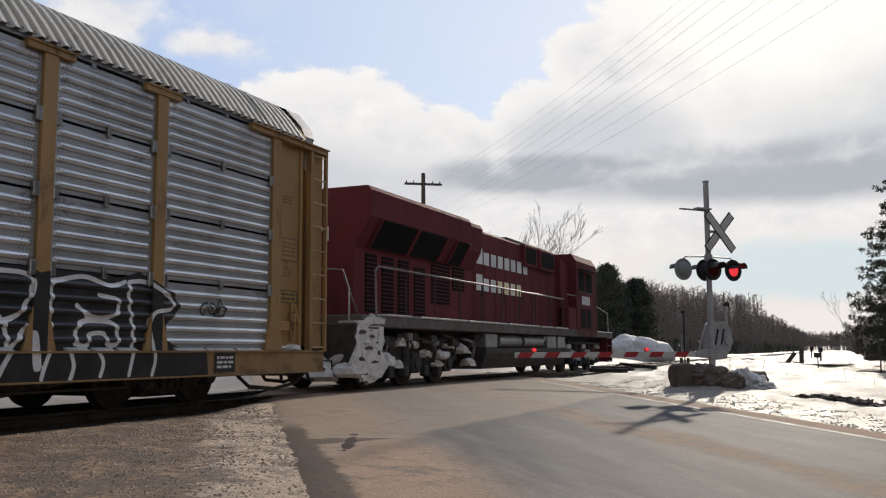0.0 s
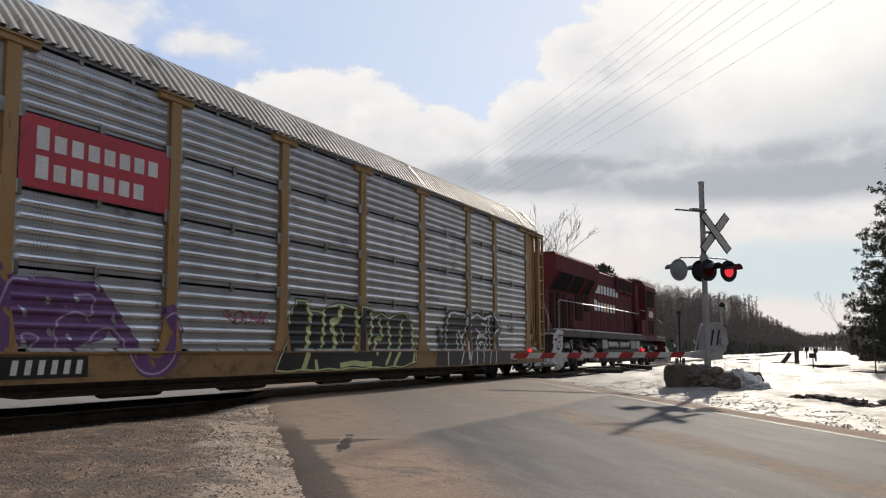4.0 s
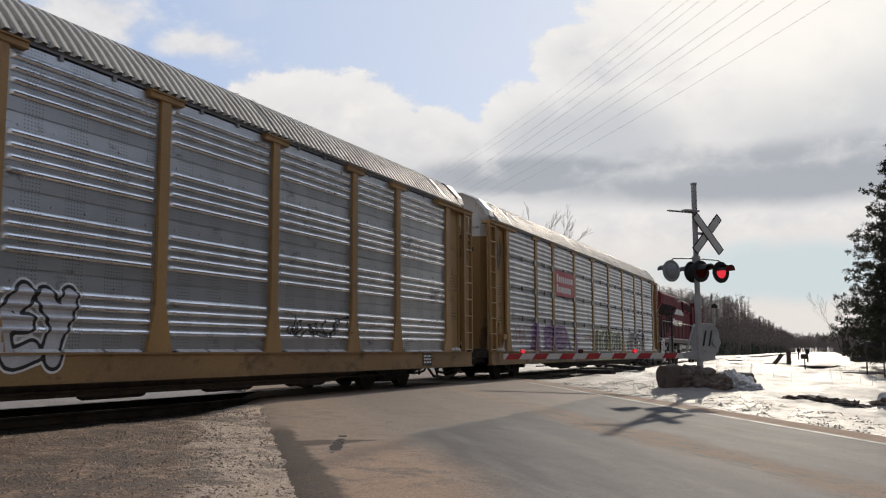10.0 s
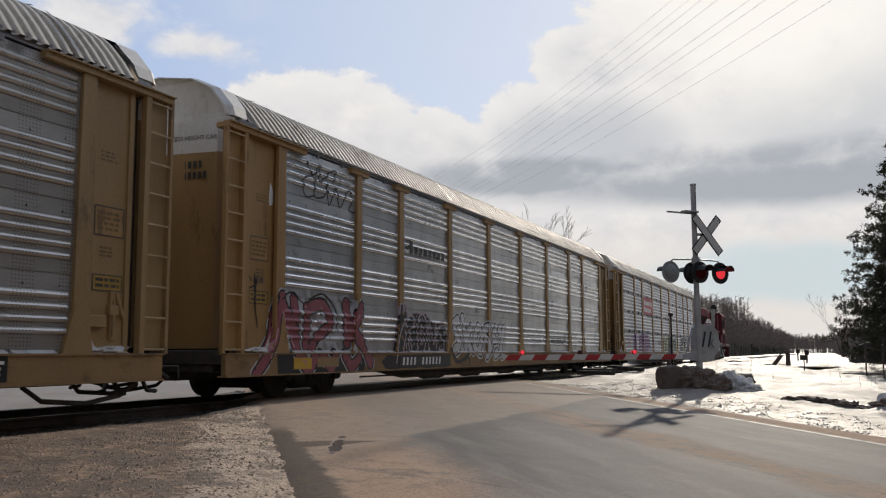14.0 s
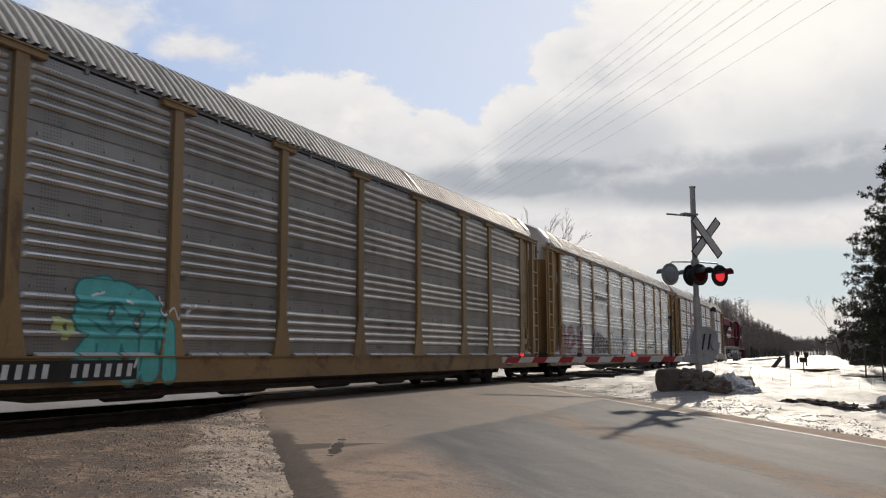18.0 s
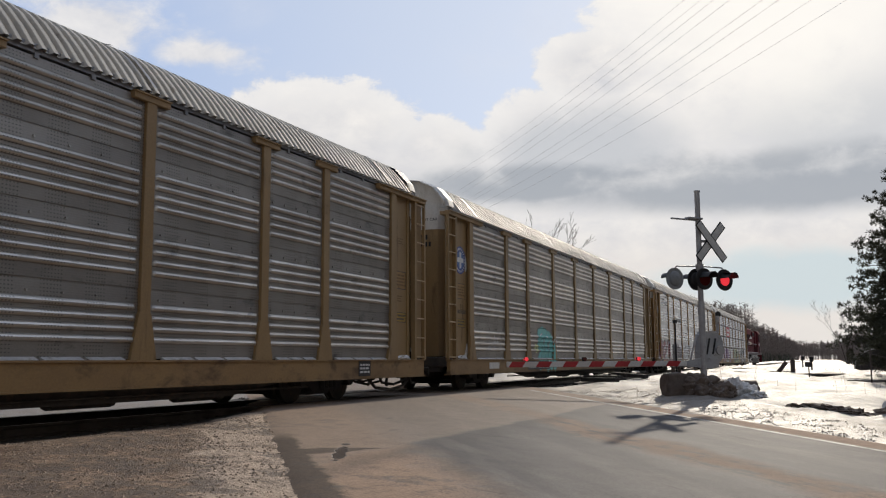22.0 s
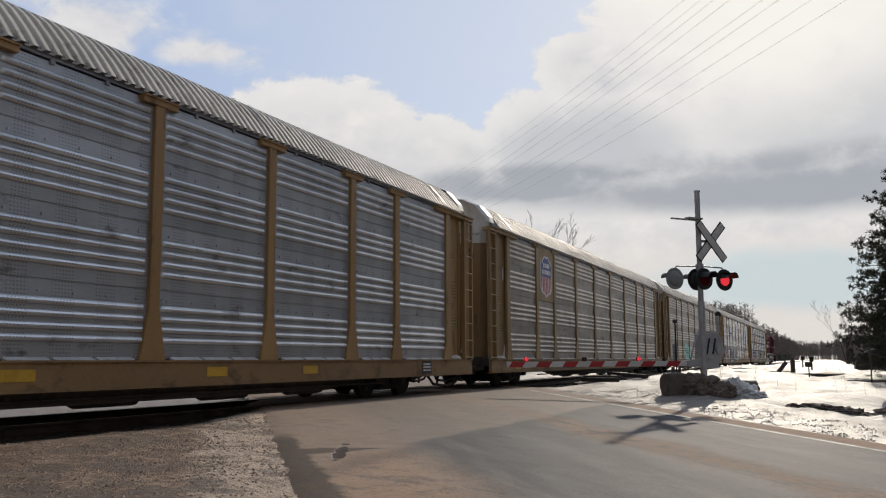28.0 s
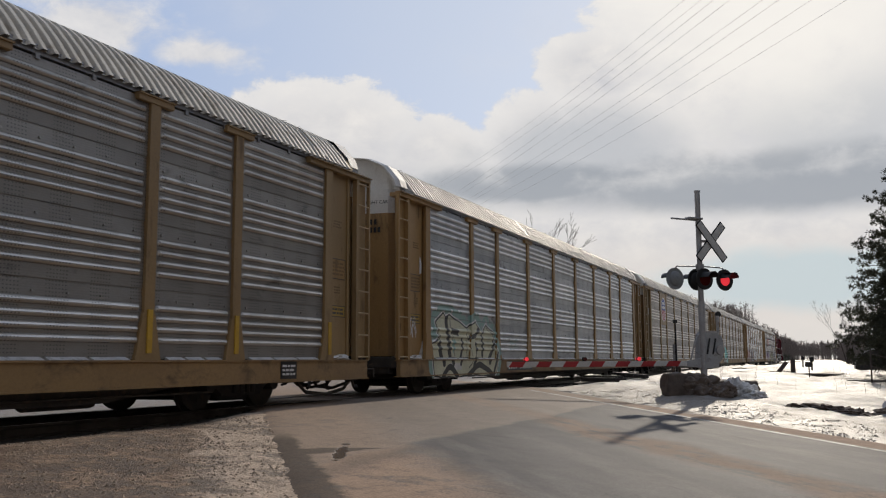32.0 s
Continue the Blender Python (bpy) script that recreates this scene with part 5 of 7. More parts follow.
        for i, dy in enumerate((-2.3, -1.6, -1.0, -0.2, 0.6, 1.2, 1.9)):
            o = part("caked_snow", lump(0.12, 0.3, 0.14, i + 9, 0.5, 2), M_SNOWPACK, tr)
            o.matrix_basis = pose(1.16, dy, 0.9 - 0.22 * (i % 3))
    return e


ENGINE = engine()


# ---- spray paint, signs and stencils on the cars ----
def flat_paint(name, a, rough=0.55):
    return surface(name, a, tuple(min(1, c * 1.25 + 0.01) for c in a), rough - 0.1, 0.15, 3.0, 40, 0.06, vary=0.15, spec=0.5)


P_BLACK = flat_paint("spray_black", (0.014, 0.014, 0.015))
P_WHITE = flat_paint("spray_white", (0.62, 0.62, 0.62))
P_LIME = flat_paint("spray_pale_green", (0.50, 0.56, 0.26))
P_PURPLE = flat_paint("spray_purple", (0.13, 0.055, 0.16))
P_LILAC = flat_paint("spray_lilac", (0.36, 0.27, 0.42))
P_ROSE = flat_paint("spray_rose", (0.25, 0.07, 0.085))
P_PINK = flat_paint("spray_pink", (0.46, 0.25, 0.27))
P_PINKGREY = flat_paint("spray_pink_grey", (0.40, 0.33, 0.36))
P_SILVER = flat_paint("spray_silver", (0.44, 0.44, 0.46), 0.4)
P_TEAL = flat_paint("spray_turquoise", (0.10, 0.42, 0.40))
P_AQUA = flat_paint("spray_dark_turquoise", (0.05, 0.22, 0.23))
P_CREAM = flat_paint("spray_cream", (0.47, 0.46, 0.33))
P_SMOKE = flat_paint("spray_smoke_green", (0.20, 0.31, 0.28))
P_BLUE = flat_paint("sign_blue", (0.035, 0.06, 0.25))
P_PALEBLUE = flat_paint("sign_pale_blue", (0.10, 0.19, 0.42))
P_SIGNRED = flat_paint("sign_red", (0.36, 0.03, 0.045))
P_FADED = flat_paint("faded_black_stencil", (0.07, 0.06, 0.05))


def stroke_field(yy, zz, pts):
    """Distance from every grid point to a broken line."""
    best = np.full(yy.shape, 9.0)
    for (a, b), (c, d) in zip(pts, pts[1:]):
        dx, dz = c - a, d - b
        k = np.clip(((yy - a) * dx + (zz - b) * dz) / (dx * dx + dz * dz + 1e-9), 0, 1)
        best = np.minimum(best, np.hypot(yy - a - k * dx, zz - b - k * dz))
    return best


def rounded(pts, n=5):
    """A line bent smoothly through its points."""
    p = [Vector(q) for q in pts]
    if len(p) < 3:
        return pts
    out = []
    for i in range(len(p) - 1):
        a, b, c, d = p[max(i - 1, 0)], p[i], p[i + 1], p[min(i + 2, len(p) - 1)]
        for j in range(n):
            t = j / n
            out.append(tuple(0.5 * (2 * b + (c - a) * t + (2 * a - 5 * b + 4 * c - d) * t * t + (3 * b - a - 3 * c + d) * t ** 3)))
    return [*out, pts[-1]]


def strokes(lines, r, smooth=True, wobble=0.012):
    """Positive within r of any of the lines; a line may carry its own radius as a third value of its first point."""
    def field(yy, zz):
        y2 = yy + wobble * np.sin(zz * 9 + yy * 3)
        z2 = zz + wobble * np.sin(yy * 7 - zz * 4)
        best = np.full(yy.shape, -9.0)
        for line in lines:
            rad = line[0][2] if len(line[0]) > 2 else r
            pts = [(q[0], q[1]) for q in line]
            best = np.maximum(best, rad - stroke_field(y2, z2, rounded(pts) if smooth else pts))
        return best
    return field


def area(outline, wobble=0.012):
    """Positive inside an outline."""
    def field(yy, zz):
        y2 = yy + wobble * np.sin(zz * 9 + yy * 3)
        z2 = zz + wobble * np.sin(yy * 7 - zz * 4)
        ring = [*outline, outline[0]]
        inside = np.zeros(yy.shape, bool)
        for (a, b), (c, d) in zip(ring, ring[1:]):
            cross = (b > z2) != (d > z2)
            inside ^= cross & (y2 < (c - a) * (z2 - b) / (d - b + 1e-12) + a)
        return np.where(inside, 1, -1) * stroke_field(y2, z2, ring)
    return field


def grown(field, by):
    return lambda yy, zz: field(yy, zz) + by


def both(*fields):
    return lambda yy, zz: np.maximum.reduce([f(yy, zz) for f in fields])


def within(a, b):
    return lambda yy, zz: np.minimum(a(yy, zz), b(yy, zz))


def rim_of(field, inner, outer):
    """The band between two levels of a field."""
    return lambda yy, zz: np.minimum(field(yy, zz) - inner, outer - field(yy, zz))


def misted(field, seed, amount=0.5, scale=9.0):
    """A thin worn coat: broken up in small flecks."""
    def out(yy, zz):
        n = np.sin(yy * scale + seed) * np.sin(zz * scale * 1.7 + 2 * np.sin(yy * 5 + seed)) + 0.6 * np.sin(yy * scale * 2.9 + zz * scale * 2.3)
        return np.minimum(field(yy, zz), (n + 1.6 - 2.4 * amount) * 0.05)
    return out


def on_side(car, kind, y0, y1, z0, z1, layers, label, step=0.034, name="spray_paint"):
    """Paint that follows ribs, posts and sill. Layers (field, material), the later above the earlier, each cut along its field's zero line."""
    verts, faces, idx = [], [], []
    for level, (field, mat, *fine) in enumerate(layers):
        cell = fine[0] if fine else step
        cuts = {round(v, 4) for p in (*POSTS, -END_POST, END_POST) for v in (p - 0.115, p - 0.108, p + 0.108, p + 0.115) if y0 < v < y1}
        ys = np.array(sorted(cuts | {round(v, 4) for v in np.arange(y0, y1 + cell, cell)}))
        cuts = {round(p[0], 4) for a, b in SHEETS for p in profile(kind, a, b) if z0 < p[0] < z1} | {0.808, 0.812}
        zs = np.array(sorted(cuts | {round(v, 4) for v in np.arange(z0, z1 + cell, cell)}))
        yy, zz = np.meshgrid(ys, zs)
        f = field(yy, zz)
        plain = np.array([skin_x(kind, 0.0, z) for z in zs])
        near = [abs(y) > END_POST or min(abs(y - p) for p in (*POSTS, -END_POST, END_POST)) < 0.27 for y in ys]
        xx = np.stack([np.array([skin_x(kind, y, z) for z in zs]) if by_post else plain for y, by_post in zip(ys, near)], axis=1) + 0.003 + 0.0016 * level
        keep = np.maximum.reduce([f[:-1, :-1], f[1:, :-1], f[:-1, 1:], f[1:, 1:]]) > 0
        for j, i in zip(*np.nonzero(keep)):
            ring = [(j, i), (j, i + 1), (j + 1, i + 1), (j + 1, i)]
            out = []
            for (a, b), (c, d) in zip(ring, ring[1:] + ring[:1]):
                fa, fb = f[a, b], f[c, d]
                if fa > 0:
                    out.append((xx[a, b], yy[a, b], zz[a, b]))
                if (fa > 0) != (fb > 0):
                    k = fa / (fa - fb)
                    out.append((xx[a, b] + k * (xx[c, d] - xx[a, b]), yy[a, b] + k * (yy[c, d] - yy[a, b]), zz[a, b] + k * (zz[c, d] - zz[a, b])))
            if len(out) > 2:
                faces.append(tuple(range(len(verts), len(verts) + len(out))))
                verts += out
                idx.append(level)
    me = bpy.data.meshes.new(name)
    me.from_pydata(verts, [], faces)
    for _, mat, *_ in layers:
        me.materials.append(mat)
    me.polygons.foreach_set("material_index", idx)
    ob = new(name, me)
    ob.parent = car
    return tagged(ob, label, kind="stuff")


def scribble(seed, y0, y1, z0, z1, loops, r):
    """A thin hand-drawn tag."""
    rng = random.Random(seed)
    pts, w = [], (y1 - y0) / loops
    for i in range(loops):
        for _ in range(5):
            pts.append((y0 + w * (i + rng.uniform(-0.2, 1.2)), rng.uniform(z0 + 0.04, z1 - 0.04)))
    return strokes([pts], r, True, 0.02)


c1, c2, c3, c4, c5, c6 = CARS
# first car
front_body = both(area([(4.95, 0.44), (5.1, 0.85), (5.45, 1.05), (5.5, 1.55), (5.75, 1.80), (6.9, 1.80), (7.1, 1.72), (7.4, 1.80), (8.5, 1.78), (8.8, 1.86), (9.5, 1.62), (9.65, 1.4), (9.35, 1.12), (9.3, 0.95), (9.85, 0.82), (10.2, 0.8), (10.25, 0.44)]), strokes([[(5.2, 1.25), (5.25, 1.0)]], 0.12))
front_lines = strokes([
    [(5.72, 0.46), (5.68, 0.95), (5.70, 1.35), (5.88, 1.66), (6.3, 1.73), (6.92, 1.70), (7.02, 1.48), (6.85, 1.22), (6.55, 1.12)],
    [(6.72, 0.86), (6.62, 1.15), (6.42, 1.30), (6.36, 1.05), (6.45, 0.86)], [(6.55, 0.5), (6.85, 0.95), (6.95, 1.1)],
    [(7.18, 0.46), (7.32, 1.0), (7.30, 1.66)], [(7.05, 1.0, 0.06), (7.12, 0.62)], [(7.32, 1.66), (7.8, 1.73), (8.25, 1.66), (8.55, 1.72)],
    [(7.72, 1.36), (7.95, 1.24), (8.38, 1.28), (8.42, 1.48), (8.10, 1.52)], [(7.72, 0.90), (7.78, 1.14), (8.05, 1.20), (8.36, 1.14), (8.45, 0.90), (8.28, 0.88), (8.20, 1.03), (7.96, 1.02), (7.92, 0.88), (7.72, 0.90)],
    [(7.62, 0.46), (7.66, 0.62), (7.60, 0.78)], [(8.1, 0.48), (8.14, 0.66), (8.06, 0.80)], [(8.62, 1.72), (8.98, 1.72), (9.42, 1.56), (9.46, 1.38), (9.12, 1.34), (9.0, 1.1), (9.12, 0.7), (9.05, 0.47)],
    [(8.62, 1.72), (8.66, 1.3), (8.72, 0.9), (8.6, 0.5)]], 0.030)
on_side(c1, "five", 4.9, 10.3, 0.44, 1.92, [(front_body, P_BLACK), (within(front_lines, grown(front_body, 0.05)), P_WHITE, 0.018)], "black spray-painted piece with white outlines")
mid_body = area([(-1.78, 0.43), (-1.62, 0.62), (-1.35, 1.0), (-1.18, 1.5), (-1.0, 1.72), (-0.6, 1.75), (-0.5, 1.57), (-0.08, 1.54), (0.05, 1.66), (0.5, 1.73), (1.15, 1.69), (1.30, 1.52), (1.36, 1.72), (1.82, 1.70), (2.0, 1.54), (2.3, 1.62), (2.6, 1.52), (3.0, 1.64), (3.5, 1.63), (3.85, 1.4), (3.96, 0.9), (3.88, 0.52), (3.2, 0.43)])
mid_glints = strokes([
    [(-0.62, 1.66, 0.055), (-0.56, 1.5), (-0.52, 1.35)], [(-0.57, 1.2, 0.07), (-0.63, 0.84), (-0.80, 0.47)], [(-0.40, 0.62), (-0.36, 0.5)], [(-0.06, 1.52), (-0.07, 1.2), (-0.10, 0.92)],
    [(0.58, 1.60, 0.07), (0.50, 1.40), (0.26, 1.36), (0.24, 1.24), (0.33, 1.1), (0.36, 0.88)], [(0.62, 1.2, 0.03), (0.66, 1.0)], [(1.18, 1.56, 0.07), (1.24, 1.15), (1.10, 0.82)], [(0.52, 0.55), (1.1, 0.56), (1.72, 0.55)],
    [(1.83, 1.55), (1.80, 1.08), (1.58, 0.84)], [(2.18, 1.42), (2.26, 1.06), (2.02, 1.04), (2.0, 0.74)], [(2.60, 1.38), (2.64, 1.0), (2.58, 0.72), (2.4, 0.55)], [(3.22, 1.42), (3.12, 0.88), (2.78, 0.50)], [(3.74, 1.38), (3.80, 0.9), (3.72, 0.55)]], 0.05)
on_side(c1, "five", -1.9, 4.05, 0.43, 1.86, [(mid_body, P_BLACK), (both(within(mid_glints, grown(mid_body, -0.02)), rim_of(mid_body, 0.025, 0.055)), P_LIME, 0.018)], "black spray-painted piece edged in pale green")
violet = both(area([(-10.05, 0.45), (-9.75, 1.2), (-9.78, 1.62), (-8.95, 1.76), (-8.8, 1.2), (-8.75, 0.62), (-9.05, 0.80), (-9.35, 0.84), (-9.6, 0.62)]), area([(-8.35, 0.86), (-8.4, 1.5), (-8.2, 1.68), (-5.75, 1.70), (-5.35, 1.4), (-5.5, 1.0), (-6.0, 0.84)]), strokes([[(-5.45, 1.3, 0.14), (-5.1, 0.92), (-4.8, 0.62), (-4.4, 0.62), (-4.15, 1.0), (-4.3, 1.35)], [(-7.3, 1.72, 0.14), (-7.25, 0.86)]], 0.14))
violet_lines = strokes([
    [(-10.02, 0.47), (-9.85, 1.0), (-9.6, 1.3), (-9.7, 1.6), (-9.1, 1.74), (-8.98, 1.3), (-8.85, 0.85), (-8.95, 0.55)], [(-10.0, 0.48), (-9.5, 0.72), (-8.95, 0.80)], [(-8.8, 1.75), (-8.72, 1.5), (-8.1, 1.62), (-8.05, 1.56)],
    [(-8.3, 1.5), (-8.35, 1.2), (-8.2, 0.9), (-7.9, 0.84)], [(-8.0, 1.05), (-7.85, 1.2), (-7.55, 1.15), (-7.6, 1.0), (-7.95, 0.95), (-8.0, 1.05)], [(-7.35, 0.5), (-7.3, 0.95), (-7.1, 1.6), (-6.8, 1.66)], [(-6.9, 0.84), (-6.8, 1.0), (-6.6, 0.98), (-6.7, 0.86)],
    [(-6.3, 0.84), (-6.35, 1.15), (-6.1, 1.3), (-5.8, 1.25), (-5.75, 1.5), (-6.05, 1.52)], [(-5.9, 0.86), (-5.6, 1.1), (-5.3, 1.05), (-5.0, 0.62), (-4.55, 0.5), (-4.2, 0.75), (-4.08, 1.15), (-4.2, 1.35), (-4.45, 1.25), (-4.6, 0.9)]], 0.016)
on_side(c1, "five", -10.2, -3.8, 0.44, 1.95, [(misted(violet, 3, 0.22), P_PURPLE), (violet_lines, P_LILAC, 0.013)], "purple spray-painted piece with lilac lines")
on_side(c1, "five", -11.7, -9.9, 0.92, 1.85, [(scribble(4, -11.5, -10.3, 1.0, 1.7, 5, 0.014), P_ROSE, 0.013)], "thin dark red tag")
on_side(c1, "five", 9.9, 11.0, 0.9, 1.72, [(scribble(6, 10.1, 10.7, 1.2, 1.62, 4, 0.014), P_BLACK, 0.013)], "thin black tag")
on_side(c1, "five", -3.1, -1.7, 1.1, 1.6, [(scribble(9, -3.0, -1.8, 1.2, 1.5, 6, 0.012), P_ROSE, 0.013)], "thin dark red tag")
on_side(c1, "five", -13.0, -12.2, 2.9, 4.25, [(scribble(12, -12.95, -12.3, 3.1, 4.15, 7, 0.014), P_BLACK, 0.013)], "tangled black tag on the end bay")
# red company billboard on one sheet of the second row from the top
part("billboard", (lambda b: b)(box(SKIN + 0.046, SKIN + 0.050, -7.02, -4.42, 2.74, 3.62)), M_REDSIGN, c1, "red billboard panel with white block lettering")
for row, n, z in ((0, 8, 3.22), (1, 7, 2.86)):
    for i in range(n):
        yy = -6.78 + i * 0.275
        b = box(SKIN + 0.050, SKIN + 0.054, yy, yy + 0.19, z, z + (0.28 if i == 0 else 0.21))
        part("billboard_lettering", b, M_LETTER, c1)
# second car
rose = strokes([[(-12.75, 0.46, 0.10), (-12.25, 0.92), (-12.06, 1.5), (-11.9, 1.74)], [(-11.98, 1.76, 0.11), (-11.62, 1.25), (-11.42, 0.85)], [(-11.52, 1.74, 0.11), (-11.46, 1.0)], [(-11.1, 1.6, 0.10), (-11.12, 0.95)], [(-10.95, 1.62, 0.10), (-10.5, 1.70), (-10.25, 1.35), (-10.7, 1.12), (-10.9, 0.9)],
                [(-9.62, 1.74, 0.13), (-9.58, 1.02)], [(-9.0, 1.70, 0.13), (-9.38, 1.25), (-9.0, 0.98), (-8.72, 0.62)], [(-11.42, 0.76, 0.12), (-11.1, 0.55), (-10.85, 0.78)], [(-10.62, 0.76, 0.10), (-10.3, 0.54), (-10.1, 0.78)], [(-9.75, 0.75, 0.10), (-9.5, 0.55), (-9.2, 0.7)]], 0.12)
rose_cloud = both(area([(-12.2, 1.0), (-12.15, 1.7), (-11.7, 1.92), (-10.2, 1.9), (-9.2, 1.86), (-8.9, 1.6), (-9.1, 0.9), (-9.4, 0.84), (-12.0, 0.84)]), grown(rose, 0.07))
on_side(c2, "four", -13.0, -8.3, 0.44, 2.05, [(area([(-12.1, 0.44), (-12.1, 0.79), (-8.95, 0.79), (-8.95, 0.44)]), P_BLACK), (misted(rose_cloud, 5, 0.52), P_SILVER), (misted(grown(rose, 0.035), 2, 0.1), P_BLACK), (misted(rose, 7, 0.12), P_ROSE), (misted(strokes([[(-11.95, 1.5), (-11.7, 1.15), (-11.5, 0.9)], [(-10.9, 1.3), (-10.6, 1.4)], [(-9.66, 1.6), (-9.64, 1.2)], [(-12.3, 0.7), (-12.1, 1.2)], [(-9.15, 1.55), (-9.35, 1.35)], [(-11.3, 0.68), (-11.12, 0.6)]], 0.02), 1, 0.1), P_PINK), (strokes([[(-12.0, 1.72), (-11.6, 1.86), (-11.2, 1.7)], [(-11.0, 1.76), (-10.5, 1.9), (-10.05, 1.6), (-10.0, 1.2)]], 0.018), P_BLACK)], "rose and black spray-painted piece")
dark_piece = area([(-7.55, 0.83), (-7.4, 1.2), (-7.2, 1.85), (-6.85, 1.86), (-6.75, 1.62), (-6.3, 1.7), (-5.8, 1.72), (-5.45, 1.5), (-4.75, 1.5), (-4.5, 1.2), (-4.55, 0.83)])
dark_lines = strokes([
    [(-7.0, 1.70), (-6.88, 1.78), (-6.98, 1.86), (-7.10, 1.78), (-7.0, 1.68)], [(-7.45, 0.6), (-7.3, 1.1), (-7.05, 1.5), (-6.95, 1.55)], [(-7.1, 0.86), (-6.95, 1.2), (-6.85, 1.45)], [(-6.9, 1.45), (-6.72, 1.62), (-6.45, 1.6), (-6.45, 1.4), (-6.75, 1.3), (-6.62, 1.1), (-6.55, 0.88)], [(-6.85, 0.86), (-6.75, 1.1), (-6.68, 0.88)],
    [(-6.2, 0.86), (-6.3, 1.3), (-6.1, 1.66), (-5.85, 1.66), (-5.72, 1.3), (-5.85, 0.86)], [(-6.08, 1.0), (-6.12, 1.3), (-6.0, 1.45), (-5.92, 1.2), (-6.0, 0.98)], [(-5.6, 0.86), (-5.62, 1.5), (-5.3, 1.0), (-5.2, 1.5), (-5.15, 0.9)], [(-4.75, 1.45), (-5.05, 1.4), (-4.95, 1.2), (-4.68, 1.05), (-4.7, 0.88), (-5.0, 0.88)]], 0.026)
on_side(c2, "four", -8.3, -4.3, 0.44, 2.0, [(area([(-8.2, 0.62), (-7.9, 0.74), (-4.4, 0.76), (-4.4, 0.46), (-8.0, 0.46)]), P_BLACK), (misted(dark_piece, 4, 0.36, 14.0), P_BLACK), (both(grown(dark_lines, 0.0), rim_of(dark_piece, -0.04, 0.0)), P_PINKGREY, 0.016)], "black spray-painted piece with pale pink outlines")
pale = strokes([[(-3.75, 1.62, 0.12), (-4.08, 1.45), (-3.85, 1.2), (-3.68, 1.0), (-4.08, 0.86)], [(-3.42, 1.70, 0.11), (-3.2, 0.86)], [(-2.85, 1.46, 0.11), (-3.15, 1.2), (-2.82, 0.88)], [(-2.40, 1.46, 0.11), (-2.62, 1.15), (-2.45, 0.86), (-2.2, 0.86), (-2.06, 1.2), (-2.25, 1.48), (-2.40, 1.46)],
                [(-1.55, 1.50, 0.12), (-1.85, 1.38), (-1.65, 1.15), (-1.48, 0.92), (-1.75, 0.72)], [(-0.92, 1.50, 0.11), (-1.2, 1.12), (-1.12, 0.76), (-0.78, 0.82)], [(-1.12, 1.16, 0.09), (-0.85, 1.16)], [(-0.62, 1.48, 0.11), (-0.38, 1.15)], [(-0.22, 1.48, 0.11), (-0.52, 0.74)]], 0.11)
on_side(c2, "four", -4.45, 0.2, 0.44, 2.0, [(grown(pale, 0.075), P_WHITE), (grown(pale, 0.045), P_BLACK), (misted(pale, 8, 0.05), P_SILVER), (strokes([[(-4.3, 0.9, 0.05), (-4.0, 0.6), (-3.5, 0.62), (-3.2, 0.76)], [(-3.3, 0.78, 0.035), (-3.1, 0.6), (-3.15, 0.47)]], 0.04), P_BLACK)], "pale silver spray-painted piece with black outlines")
on_side(c2, "four", -11.5, -9.2, 3.5, 4.38, [(strokes([[(-11.2, 4.3), (-10.95, 4.1), (-10.7, 4.36), (-10.72, 4.0), (-10.3, 4.25), (-10.1, 4.3), (-10.2, 4.05)], [(-10.85, 3.72), (-11.2, 3.68), (-11.25, 3.98), (-10.9, 4.05), (-10.85, 3.7), (-10.5, 3.75), (-10.45, 4.0), (-10.3, 3.62), (-10.1, 4.0), (-9.9, 3.62), (-9.6, 4.0), (-9.4, 3.85), (-9.55, 3.65), (-9.3, 3.62)]], 0.017), P_BLACK, 0.014)], "faded black scrawl under the roof")
on_side(c2, "four", 4.5, 7.1, 0.95, 1.85, [(scribble(23, 4.7, 7.0, 1.0, 1.5, 8, 0.012), P_BLACK, 0.013)], "thin black handwriting")
on_side(c2, "four", -13.0, -12.5, 1.0, 2.3, [(scribble(24, -12.9, -12.6, 1.1, 2.2, 2, 0.014), P_BLACK, 0.013)], "small black tag on the end bay")
on_side(c2, "four", -11.6, -10.0, 0.42, 0.78, [(both(scribble(25, -11.5, -11.1, 0.5, 0.74, 4, 0.010), scribble(26, -10.5, -10.15, 0.5, 0.74, 4, 0.010)), P_WHITE, 0.011)], "small white tags")
for i in range(8):
    yy = -6.75 + i * 0.265
    b = box(SKIN + 0.046, SKIN + 0.050, yy, yy + 0.17, 3.04, 3.34 if i == 0 else 3.22)
    part("company_lettering", b, P_BLACK, c2, "black company lettering" if i == 0 else "")
# third car
teal = strokes([[(-5.95, 1.62, 0.17), (-5.6, 1.66), (-5.75, 1.45), (-6.0, 1.3), (-5.7, 1.2)], [(-5.35, 1.62, 0.17), (-5.1, 1.56), (-5.3, 1.3)], [(-4.9, 1.58, 0.15), (-4.72, 1.45), (-4.8, 1.2)], [(-5.7, 1.1, 0.15), (-5.85, 0.9), (-6.1, 0.62)], [(-5.45, 1.05, 0.16), (-5.55, 0.7)], [(-5.2, 1.1, 0.15), (-5.05, 0.75), (-5.2, 0.55)], [(-4.75, 1.1, 0.16), (-4.8, 0.6)], [(-4.45, 1.2, 0.14), (-4.4, 0.9), (-4.4, 0.55)]], 0.15)
